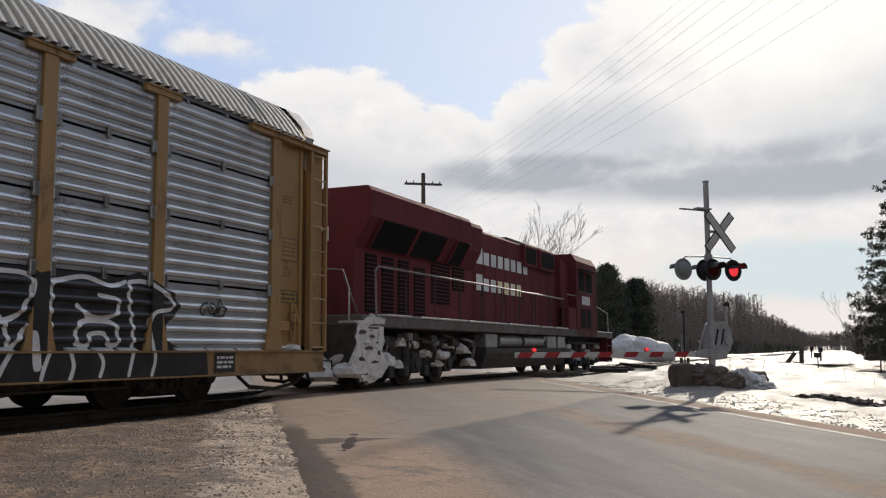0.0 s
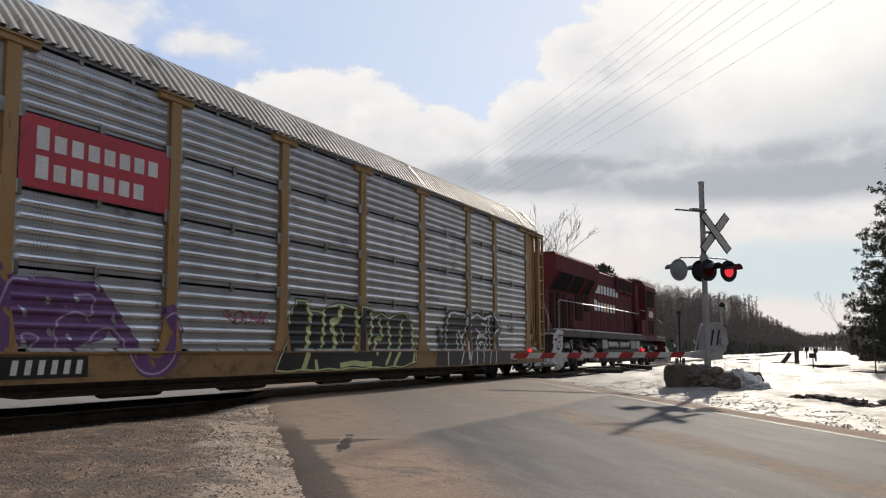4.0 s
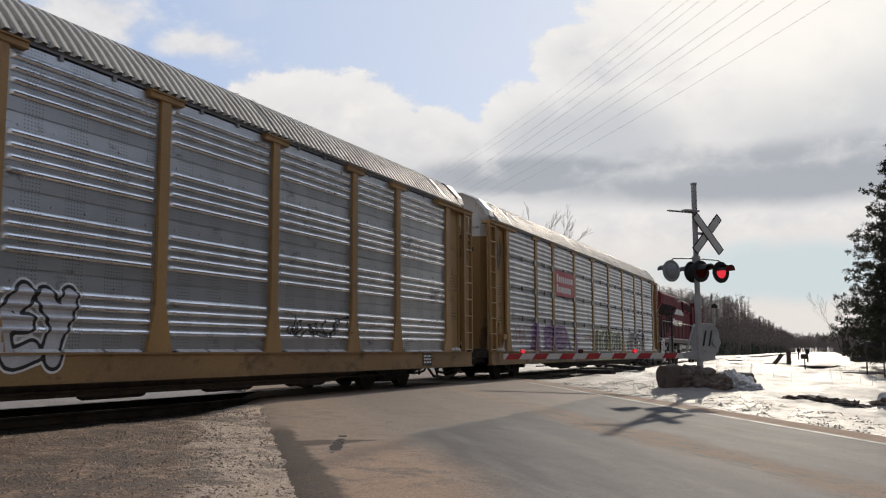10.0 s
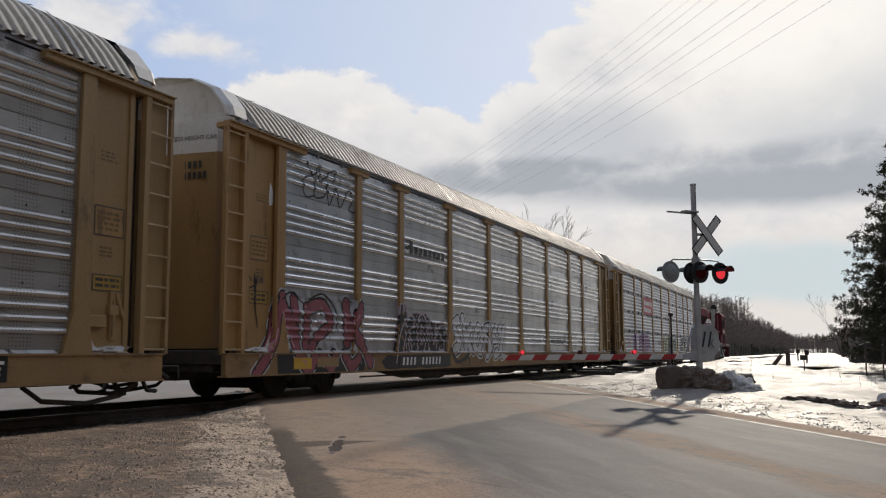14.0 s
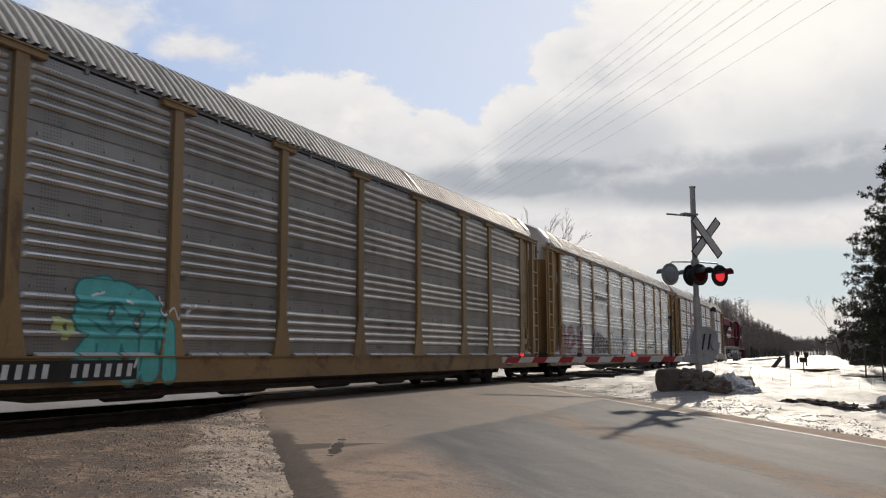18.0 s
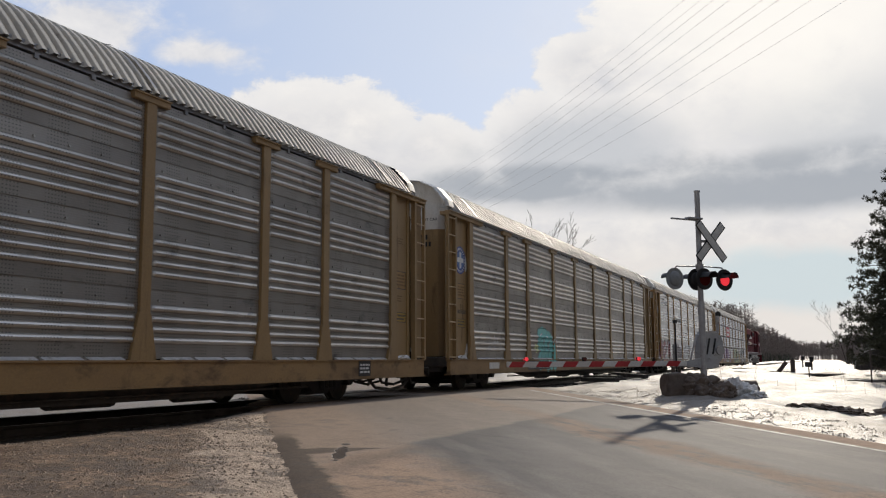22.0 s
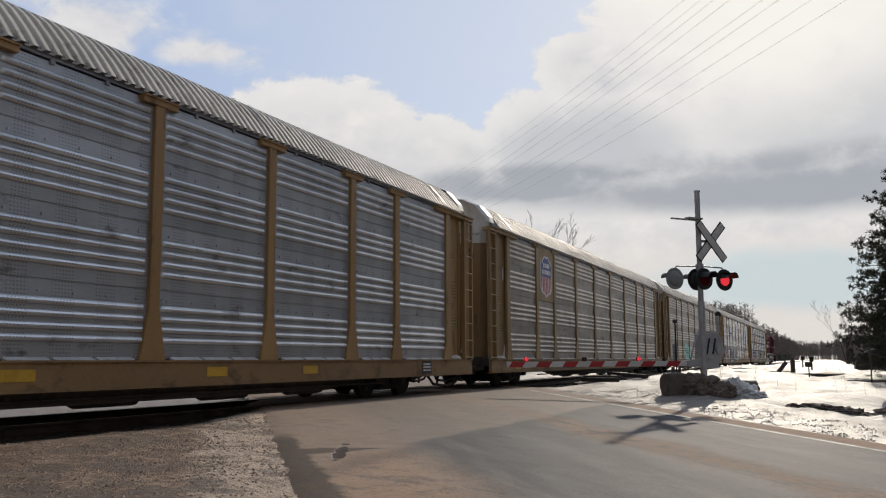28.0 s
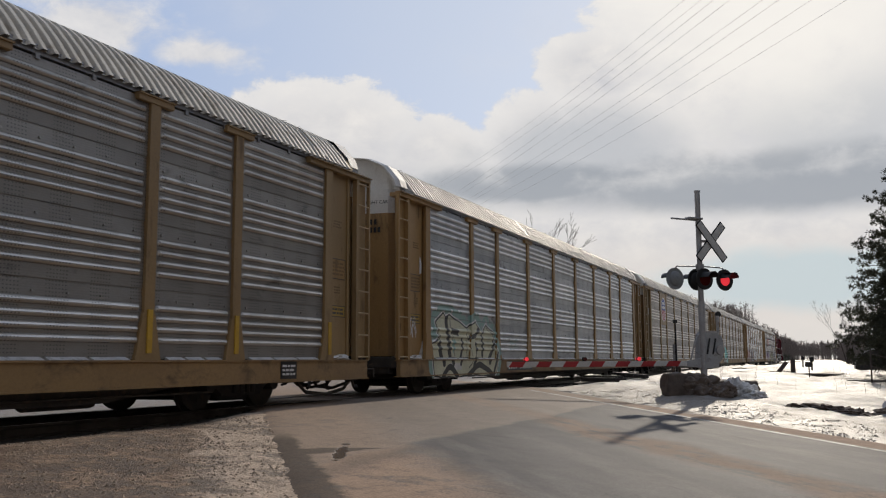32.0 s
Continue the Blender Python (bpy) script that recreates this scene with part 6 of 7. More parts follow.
on_side(c3, "four", -6.5, -3.5, 0.38, 1.95, [(misted(area([(-6.9, 1.2), (-6.4, 1.3), (-6.1, 1.2), (-6.2, 1.0), (-6.8, 1.05)]), 3, 0.5), P_LIME), (grown(teal, 0.03), P_AQUA), (teal, P_TEAL), (within(strokes([[(-5.9, 1.25), (-5.5, 1.1), (-5.2, 1.2), (-4.9, 1.1), (-4.6, 1.25)], [(-6.15, 1.5), (-5.9, 1.4), (-5.4, 1.5), (-5.15, 1.35), (-4.9, 1.4)], [(-5.75, 0.95), (-5.7, 0.6), (-5.5, 0.5)], [(-5.3, 0.95), (-5.35, 0.6)], [(-4.95, 1.0), (-5.0, 0.62)], [(-4.6, 1.0), (-4.62, 0.6)], [(-6.2, 0.75), (-5.9, 0.7)]], 0.022), grown(teal, 0.03)), P_AQUA, 0.016), (within(strokes([[(-5.85, 1.58), (-5.65, 1.62)], [(-5.25, 1.55), (-5.15, 1.52)], [(-5.05, 0.8), (-5.1, 0.65)]], 0.02), teal), P_WHITE, 0.016)], "turquoise spray-painted piece with rounded forms")
on_side(c3, "four", -4.7, -3.6, 1.25, 1.72, [(strokes([[(-4.55, 1.62), (-4.5, 1.38), (-4.3, 1.5), (-4.2, 1.32), (-4.1, 1.52), (-3.9, 1.5), (-4.0, 1.36), (-3.75, 1.55)]], 0.016), P_WHITE, 0.013)], "small white tag")
on_side(c3, "four", -11.0, -9.4, 0.9, 1.6, [(scribble(37, -10.9, -9.5, 0.95, 1.55, 4, 0.012), P_SILVER, 0.013)], "faint pale scrawl")
# fourth car: a plate with a shield in place of two sheets
part("shield_plate", box(SKIN, SKIN + 0.03, -9.04, -7.26, 2.70, 4.47, 0.006), M_GOLD_PALE, c4, "gold plate that carries the shield")


def shield():
    outline = [(-0.62, 4.10), (-0.50, 3.95), (-0.40, 4.06), (-0.2, 4.22), (0.0, 4.16), (0.2, 4.22), (0.40, 4.06), (0.50, 3.95), (0.62, 4.10), (0.64, 3.5), (0.66, 3.2), (0.5, 2.98), (0.18, 2.92), (0.0, 2.84), (-0.18, 2.92), (-0.5, 2.98), (-0.66, 3.2), (-0.64, 3.5)]
    return prism(bmesh.new(), [(y - 8.12, z) for y, z in outline], SKIN + 0.030, SKIN + 0.036, "x")


sh = part("shield", shield(), P_WHITE, c4, "blue, white and red striped shield")
part("shield_top", prism(bmesh.new(), [(y - 8.12, z) for y, z in ((-0.58, 4.04), (-0.5, 3.90), (-0.36, 4.02), (-0.18, 4.17), (0, 4.11), (0.18, 4.17), (0.36, 4.02), (0.5, 3.90), (0.58, 4.04), (0.59, 3.50), (-0.59, 3.50))], SKIN + 0.036, SKIN + 0.040, "x"), P_BLUE, sh)
for i in range(7):
    y = -8.12 - 0.575 + 0.175 * i
    part("shield_stripe", box(SKIN + 0.036, SKIN + 0.040, y, y + 0.10, (3.14, 3.0, 2.95, 2.90, 2.95, 3.0, 3.14)[i], 3.50), P_SIGNRED, sh)
for row, n, z in ((0, 5, 3.82), (1, 7, 3.60)):
    for i in range(n):
        y = -8.12 + (i - (n - 1) / 2) * 0.14
        part("shield_lettering", box(SKIN + 0.040, SKIN + 0.043, y - 0.045, y + 0.045, z, z + 0.14), P_WHITE, sh)
# fifth car
cream = area([(-11.72, 0.40), (-11.8, 0.85), (-11.74, 1.2), (-11.35, 1.28), (-11.52, 1.70), (-11.05, 1.94), (-10.9, 1.82), (-10.66, 1.90), (-9.5, 1.62), (-8.87, 1.80), (-8.58, 1.62), (-8.4, 1.48), (-8.09, 1.72), (-7.55, 1.56), (-7.52, 1.3), (-7.21, 1.0), (-7.38, 0.5), (-7.66, 0.36), (-9.6, 0.40), (-10.4, 0.36)])
cream_dark = strokes([
    [(-10.84, 1.80, 0.095), (-10.8, 1.4), (-10.56, 0.72)], [(-11.32, 1.16, 0.09), (-11.15, 0.72)], [(-10.5, 1.52, 0.08), (-10.15, 1.45)], [(-9.86, 1.3, 0.06), (-9.88, 1.0), (-10.05, 0.70)], [(-9.4, 1.34, 0.06), (-8.94, 1.45), (-8.63, 1.62)], [(-8.97, 1.22, 0.07), (-8.82, 1.0), (-9.15, 0.68)],
    [(-8.46, 1.40, 0.07), (-8.4, 1.15), (-8.37, 0.92)], [(-7.46, 1.42, 0.08), (-7.59, 1.1), (-7.95, 0.72)], [(-11.2, 0.40, 0.08), (-10.8, 0.62), (-10.3, 0.40)], [(-9.55, 0.40, 0.08), (-8.73, 0.66), (-7.8, 0.40)], [(-7.27, 0.98, 0.06), (-7.45, 0.70), (-7.66, 0.42)]], 0.07)
cream_lines = strokes([[(-11.45, 1.66), (-11.2, 1.1), (-11.05, 0.8)], [(-10.6, 1.8), (-10.55, 1.45), (-10.3, 0.85)], [(-9.5, 1.6), (-9.55, 1.2), (-9.5, 0.8)], [(-11.7, 0.83), (-10, 0.84), (-7.95, 0.83)], [(-8.09, 1.66), (-7.66, 1.5)], [(-9.3, 1.1), (-9.2, 0.8), (-9.5, 0.6)]], 0.014)
on_side(c5, "four", -12.6, -6.4, 0.36, 2.1, [(misted(grown(cream, 0.26), 2, 0.30), P_SMOKE), (grown(cream, 0.055), P_WHITE), (grown(cream, 0.022), P_BLACK), (grown(cream, -0.02), P_CREAM), (within(both(cream_dark, cream_lines), cream), P_BLACK, 0.018), (within(area([(-10.55, 1.28), (-10.3, 1.3), (-10.42, 0.9)]), cream), P_SMOKE)], "large cream and black spray-painted piece on a smoky green cloud")
on_side(c5, "four", -13.1, -12.2, 1.1, 1.9, [(scribble(43, -13.0, -12.5, 1.25, 1.8, 4, 0.013), P_WHITE, 0.013)], "thin white tag")
on_side(c5, "four", -6.3, -5.1, 1.0, 1.5, [(scribble(45, -6.1, -5.3, 1.05, 1.45, 4, 0.010), P_SMOKE, 0.013)], "faint tag")
# sixth car: yellow stripes on the post feet
for y in (7.15, 9.15, 12.05):
    part("yellow_stripe", box(POST_X + 0.004, POST_X + 0.022, y - 0.05, y + 0.05, 0.90, 1.50), M_YELLOW, c6, "yellow reflective stripe")


def stencils(car, seed, sill_at, yellow):
    """Road-number box on the sill, end-bay data panels, capacity plates; writing as bars."""
    rng = random.Random(seed)
    if sill_at is not None:
        patch(car, "number_box", sill_at, sill_at + 2.35, 0.49, 0.75, P_BLACK, 1.606, label="black box behind the road number")
        for i in range(10):
            y = sill_at + 0.12 + i * 0.195 + (0.26 if i > 3 else 0.0)
            bm = bmesh.new()
            prism(bm, [(y + 0.01, 0.535), (y + 0.10, 0.535), (y + 0.13, 0.705), (y + 0.04, 0.705)], 1.611, 1.614, "x")
            part("stencilled_character", bm, M_LETTER, car)
    for s in (-1, 1):
        for name, z0, z1, face, rows, lab in (("data_panel", 2.35, 2.75, M_GOLD, 4, "gold data panel with a dark outline"), ("warning_plate", 1.62, 1.84, M_PLATE, 2, "yellow warning plate with a dark outline")):
            o = patch(car, name, s * 12.54 - 0.27, s * 12.54 + 0.27, z0, z1, face, 1.482, P_FADED if rows == 2 else M_FAINT, rows, lab, seed + s * rows)
            b = box(1.486, 1.489, s * 12.54 - 0.27, s * 12.54 + 0.27, z0, z0 + 0.016)
            bx(b, 1.486, 1.489, s * 12.54 - 0.27, s * 12.54 + 0.27, z1 - 0.016, z1)
            bx(b, 1.486, 1.489, s * 12.54 - 0.27, s * 12.54 - 0.254, z0 + 0.016, z1 - 0.016)
            bx(b, 1.486, 1.489, s * 12.54 + 0.254, s * 12.54 + 0.27, z0 + 0.016, z1 - 0.016)
            part("panel_outline", b, P_FADED, o)
        for k, (w, z) in enumerate(((0.30, 3.42), (0.22, 2.14))):
            b = part("stencilling", flat_bars(rng, w, 0.16, 3), M_FAINT, car)
            tagged(b, "small rows of stencilled writing", kind="stuff")
            b.matrix_basis = pose(1.482, s * 12.50, z)
        b = part("end_number", number_bars(4, 0.12, 0.06, 0.045), P_BLACK, car)
        b.matrix_basis = pose(-s * 0.75, s * 13.42, 3.88, 0, 0, 90 * s)
        b = part("end_number", number_bars(6, 0.12, 0.06, 0.04), P_BLACK, car)
        b.matrix_basis = pose(-s * 0.75, s * 13.42, 3.70, 0, 0, 90 * s)
    if car is c5:
        for y in (-3.6, -1.1, 2.6, 5.3):
            patch(car, "yellow_patch", y, y + 0.5, 0.56, 0.70, M_YELLOW, 1.606)
        patch(car, "sill_lettering", -2.5, -1.7, 0.60, 0.70, M_SILL, 1.604, P_FADED, 1, "small dark stencilling on the sill", seed)
    if car in (c2, c3):
        b = part("bay_number", number_bars(9 if car is c3 else 4, 0.10, 0.045, 0.03), P_FADED, car)
        b.matrix_basis = pose(1.482, -12.54, 2.02)
    if yellow:
        patch(car, "yellow_patch", -11.6, -11.0, 0.52, 0.72, M_YELLOW, 1.606)
    patch(car, "consolidated_plate", 10.4, 10.9, 0.48, 0.78, P_BLACK, 1.606, M_LETTER, 3, "black inspection plate with white frame", seed + 7)
    patch(car, "sill_patch", -10.8, -10.0, 0.55, 0.72, M_GOLD_PALE if car in (c1, c2) else M_WHITE, 1.606)
    # the height warning in black letters on the white end
    writing("EXCESS HEIGHT CAR", 0.105, P_BLACK, car, pose(0.70, -13.416, 4.33, 90, 0, 6), "height_warning")


for i, (car, at, yl) in enumerate(((c1, -8.2, False), (c2, -7.3, True), (c3, -7.4, False), (c4, -7.3, True), (c5, -6.5, False), (c6, None, False))):
    stencils(car, 50 + i, at, yl)
# white paint smears beside the corner posts, herald disc, vent slots of single cars
for car, y, z in ((c2, -12.22, 3.45), (c4, -12.25, 3.2), (c5, -12.25, 2.9), (c3, -12.2, 3.2)):
    o = part("paint_smear", lump(0.008, 0.06, 0.28, 3, 0.3, 2), P_WHITE, car, "white paint smear")
    o.matrix_basis = pose(1.487, y, z)
o = part("herald_disc", rod(bmesh.new(), (0, 0, 0), (0.006, 0, 0), 0.36, 32), P_BLUE, c3, "round blue and white herald")
o.matrix_basis = pose(1.482, -12.58, 3.35)
part("herald_ring", rod(bmesh.new(), (0.006, 0, 0), (0.010, 0, 0), 0.235, 28), P_PALEBLUE, o)
part("herald_band", box(0.010, 0.013, -0.21, 0.21, -0.06, 0.06), P_WHITE, o)
part("herald_bar", box(0.010, 0.012, -0.06, 0.06, -0.21, 0.21), P_WHITE, o)
for i in range(24):
    b = part("herald_lettering", box(0.006, 0.009, -0.016, 0.016, -0.028, 0.028), P_WHITE, o)
    b.matrix_basis = pose(0, 0, 0, 15 * i + 7) @ pose(0, 0, 0.295)
# nearly flush black boxes: the shade inside the slots is painted, nothing is open
for z, w, s in ((4.08, 0.66, 0.65), (3.55, 0.7, 0.3), (2.45, 0.66, 0.2)):
    part("end_vent", box(s - w / 2, s + w / 2, -13.445 if s < 0.5 else -13.425, -13.36, z - 0.055, z + 0.055), P_BLACK, c1, "black strip painted for the shade in an end door slot")


# ---- crossing signal and gate ----
FACE = pose(0, 0, 0, 0, 0, 36.0)
TURNED = pose(0, 0, 0, 0, 0, 50.0)      # x along the signal's crossarm, -y towards oncoming traffic
FLASH_COVERS = []


def crossing_signal():
    s = thing("crossing_signal", "grey railway crossing mast with white crossbuck and red flashing lamps", "crossing signal")
    s.matrix_basis = Matrix.Translation((-2.94, 23.13, 0)) @ TURNED
    part("mast", rod(bmesh.new(), (0, 0, 1.9), (0, 0, 4.93), 0.067, 18), M_GREYPAINT, s)
    part("lower_mast", rod(bmesh.new(), (0, 0, 0.02), (0, 0, 2.2), 0.082, 18), M_GREYPAINT, s)
    b = box(-0.17, 0.17, -0.17, 0.17, -0.05, 0.09, 0.02)
    rod(b, (0, 0, 0.09), (0, 0, 0.30), 0.135, 14, 0.10)
    for x in (-0.12, 0.12):
        for y in (-0.12, 0.12):
            rod(b, (x, y, 0.08), (x, y, 0.14), 0.022, 6)
    part("base_casting", b, M_GREYPAINT, s)
    part("mast_top", rod(bmesh.new(), (0, 0, 4.93), (0, 0, 4.97), 0.078, 18), M_GREYPAINT, s)
    for sgn in (-1, 1):
        o = part("crossbuck_blade", box(-0.62, 0.62, -0.012, 0.0, -0.115, 0.115, 0.004), M_BLACK, s, "white crossbuck blade with dark border")
        o.matrix_basis = pose(0.29, -0.10 - 0.014 * (sgn + 1), 3.69) @ pose(0, 0, 0, 0, sgn * 47, 0)
        part("blade_face", box(-0.59, 0.59, -0.016, -0.012, -0.085, 0.085), M_SIGNWHITE, o)
    part("crossbuck_bracket", box(-0.02, 0.3, -0.10, -0.05, 3.66, 3.72), M_GREYPAINT, s)
    b = box(-0.86, 0.05, -0.035, 0.035, 4.20, 4.235, 0.01)
    bx(b, -0.36, 0.09, -0.09, 0.09, 4.23, 4.28, 0.01)
    part("top_bracket", b, M_GREYPAINT, s)
    b = bmesh.new()
    pipe(b, [(-0.72, 0.10, 2.99), (-0.68, 0.06, 3.05), (0, 0.0, 3.07), (0.65, -0.06, 3.05), (0.70, -0.10, 2.99)], 0.018, 8)
    rod(b, (0, 0, 2.97), (0, 0, 3.12), 0.10, 14)
    part("lamp_crossarm", b, M_GREYPAINT, s)

    def lamp_head(x, y, facing, back):
        h = part("lamp_head", rod(bmesh.new(), (0, 0.012, 0), (0, -0.012, 0), 0.268, 36), back, s, "round lamp backplate, black in front")
        h.matrix_basis = pose(x, y, 2.745, 0, 0, facing)
        b = rod(bmesh.new(), (0, -0.012, 0), (0, -0.018, 0), 0.264, 36)
        part("face", b, M_BLACK, h, "matt black face of the backplate")
        b = bmesh.new()
        rod(b, (0, 0.012, 0), (0, 0.05, 0), 0.19, 24, 0.16)
        rod(b, (0, 0.05, 0), (0, 0.10, 0), 0.16, 24, 0.06)
        part("housing", b, back, h)
        b = bmesh.new()
        n = 16
        spans = ((-0.015, 1.0, 0.0), (-0.36, 0.96, 0.12), (-0.36, 0.92, 0.12), (-0.015, 0.95, 0.0))
        rows = [[b.verts.new((0.17 * k * math.cos(a), y2 * (1 - cut * (1 - max(math.sin(a), -0.2))), 0.17 * k * math.sin(a))) for a in [math.radians(10 + 160 * i / n) for i in range(n + 1)]] for y2, k, cut in spans]
        for r0, r1 in zip(rows, rows[1:]):
            for i in range(n):
                b.faces.new((r0[i], r0[i + 1], r1[i + 1], r1[i]))
        bmesh.ops.recalc_face_normals(b, faces=b.faces)
        part("hood", b, M_BLACK, h)
        return h

    def lens(h, lit):
        part("lens", rod(bmesh.new(), (0, -0.018, 0), (0, -0.024, 0), 0.150, 28, 0.14), M_LIT if lit else M_LENS, h, "glowing red lens" if lit else "unlit red lens")

    for x, y, phase in ((0.70, -0.10, 0.0), (0.02, -0.12, 0.5)):
        h = lamp_head(x, y, 0, M_BLACK)
        lens(h, True)
        # made-up cover: hides a lens that always glows, to imitate flashing
        b = rod(bmesh.new(), (0, 0, -0.166), (0, -0.006, -0.166), 0.168, 28)
        FLASH_COVERS.append((part("shutter", b, M_LENS, h, "added dark red cover that swings to imitate flashing"), phase))
    lens(lamp_head(-0.72, 0.10, 180, M_GREYPLATE), False)
    lens(lamp_head(-0.02, 0.12, 180, M_BLACK), False)
    return s


M_GREYPLATE = surface("faded_grey_backplate", (0.26, 0.27, 0.27), (0.19, 0.195, 0.195), 0.6, 0, 2, 30, 0.1)
crossing_signal()


M_CASING = surface("weathered_grey_casing", (0.37, 0.37, 0.37), (0.28, 0.275, 0.27), 0.55, 0.1, 2, 30, 0.1, dirt=(0.16, 0.12, 0.09), dirt_amount=0.4)


def crossing_gate():
    g = thing("crossing_gate", "lowered crossing gate arm with red and white stripes", "crossing gate")
    g.matrix_basis = Matrix.Translation((-2.94, 23.13, 0)) @ FACE
    b = bmesh.new()
    outline = [(0.05, 0.72), (0.30, 0.66), (0.46, 0.68), (0.57, 0.78), (0.61, 0.92), (0.61, 1.20), (0.57, 1.33), (0.48, 1.41), (0.36, 1.44), (0.14, 1.43), (0.09, 1.40)]
    prism(b, outline, 0.10, 0.52, "y")
    casing = part("drive_casing", b, M_CASING, g, "rounded grey gate drive casing")
    part("casing_lid", prism(bmesh.new(), [(0.12, 1.43), (0.46, 1.43), (0.42, 1.47), (0.30, 1.48), (0.16, 1.47)], 0.09, 0.53, "y"), M_GREYPAINT, casing)
    for x in (0.20, 0.36):
        o = part("casing_slot", box(-0.022, 0.022, -0.012, 0.0, -0.20, 0.20, 0.01), M_BLACK, casing, "dark slot in the casing")
        o.matrix_basis = pose(x, 0.098, 1.10, 0, 12, 0)
    part("crank_hub", rod(bmesh.new(), (0.50, 0.10, 1.0), (0.50, 0.03, 1.0), 0.11, 18), M_GREYPAINT, g)
    b = bmesh.new()
    prism(b, [(-0.45, 0.61), (-0.10, 0.58), (0.24, 0.56), (0.40, 0.60), (0.42, 0.76), (0.10, 0.82), (-0.10, 0.80), (-0.45, 0.75)], -0.03, 0.06, "y")
    part("counterweight_arm", b, M_CASING, g, "grey counterweight arm of the gate")
    b = bmesh.new()
    pipe(b, [(-0.34, 0.0, 0.76), (-0.22, 0.0, 1.18), (-0.12, 0.05, 1.36), (0.06, 0.1, 1.42)], 0.022, 8)
    part("arm_bracket", b, M_GREYPAINT, g)
    part("bell", rod(bmesh.new(), (0.62, 0.30, 1.90), (0.62, 0.36, 1.90), 0.075, 18, 0.06), M_BLACK, g)
    part("bell_post", rod(bmesh.new(), (0.60, 0.32, 1.42), (0.60, 0.32, 1.86), 0.035, 10, 0.05), M_GREYPAINT, g)
    b = rod(bmesh.new(), (-0.72, 0, 0.15), (-0.72, 0, 1.70), 0.020, 8)
    bx(b, -0.77, -0.68, -0.04, 0.04, 1.66, 1.74, 0.01)
    part("arm_rest_post", b, M_BLACK, g)
    part("rest_bracket", box(-0.78, -0.66, 0.04, 0.07, 0.60, 1.15, 0.01), M_GREYPAINT, g)
    b = box(-0.84, -0.79, -0.04, 0.04, -0.1, 0.60)
    bx(b, -0.66, -0.62, -0.04, 0.04, -0.1, 0.60)
    part("rest_leg", b, M_WOOD, g)
    arm = part("gate_arm", box(-5.02, -0.40, -0.02, 0.02, 0.615, 0.745, 0.008), M_SIGNWHITE, g)
    for i in range(7):
        x = -4.98 + 0.66 * i
        part("red_stripe", prism(bmesh.new(), [(x, 0.615), (x + 0.33, 0.615), (x + 0.42, 0.745), (x + 0.09, 0.745)], -0.024, -0.0205, "y"), M_SIGNRED, arm)
    for i, x in enumerate((-4.55, -3.1, -1.72)):
        o = part("gate_lamp", rod(bmesh.new(), (x, 0, 0.75), (x, 0, 0.84), 0.05, 12), M_BLACK, g)
        part("lamp_lens", rod(bmesh.new(), (x, -0.06, 0.80), (x, 0.06, 0.80), 0.045, 12), M_LIT if i != 1 else M_LENS, o, "small red gate lamp")
    return g


crossing_gate()


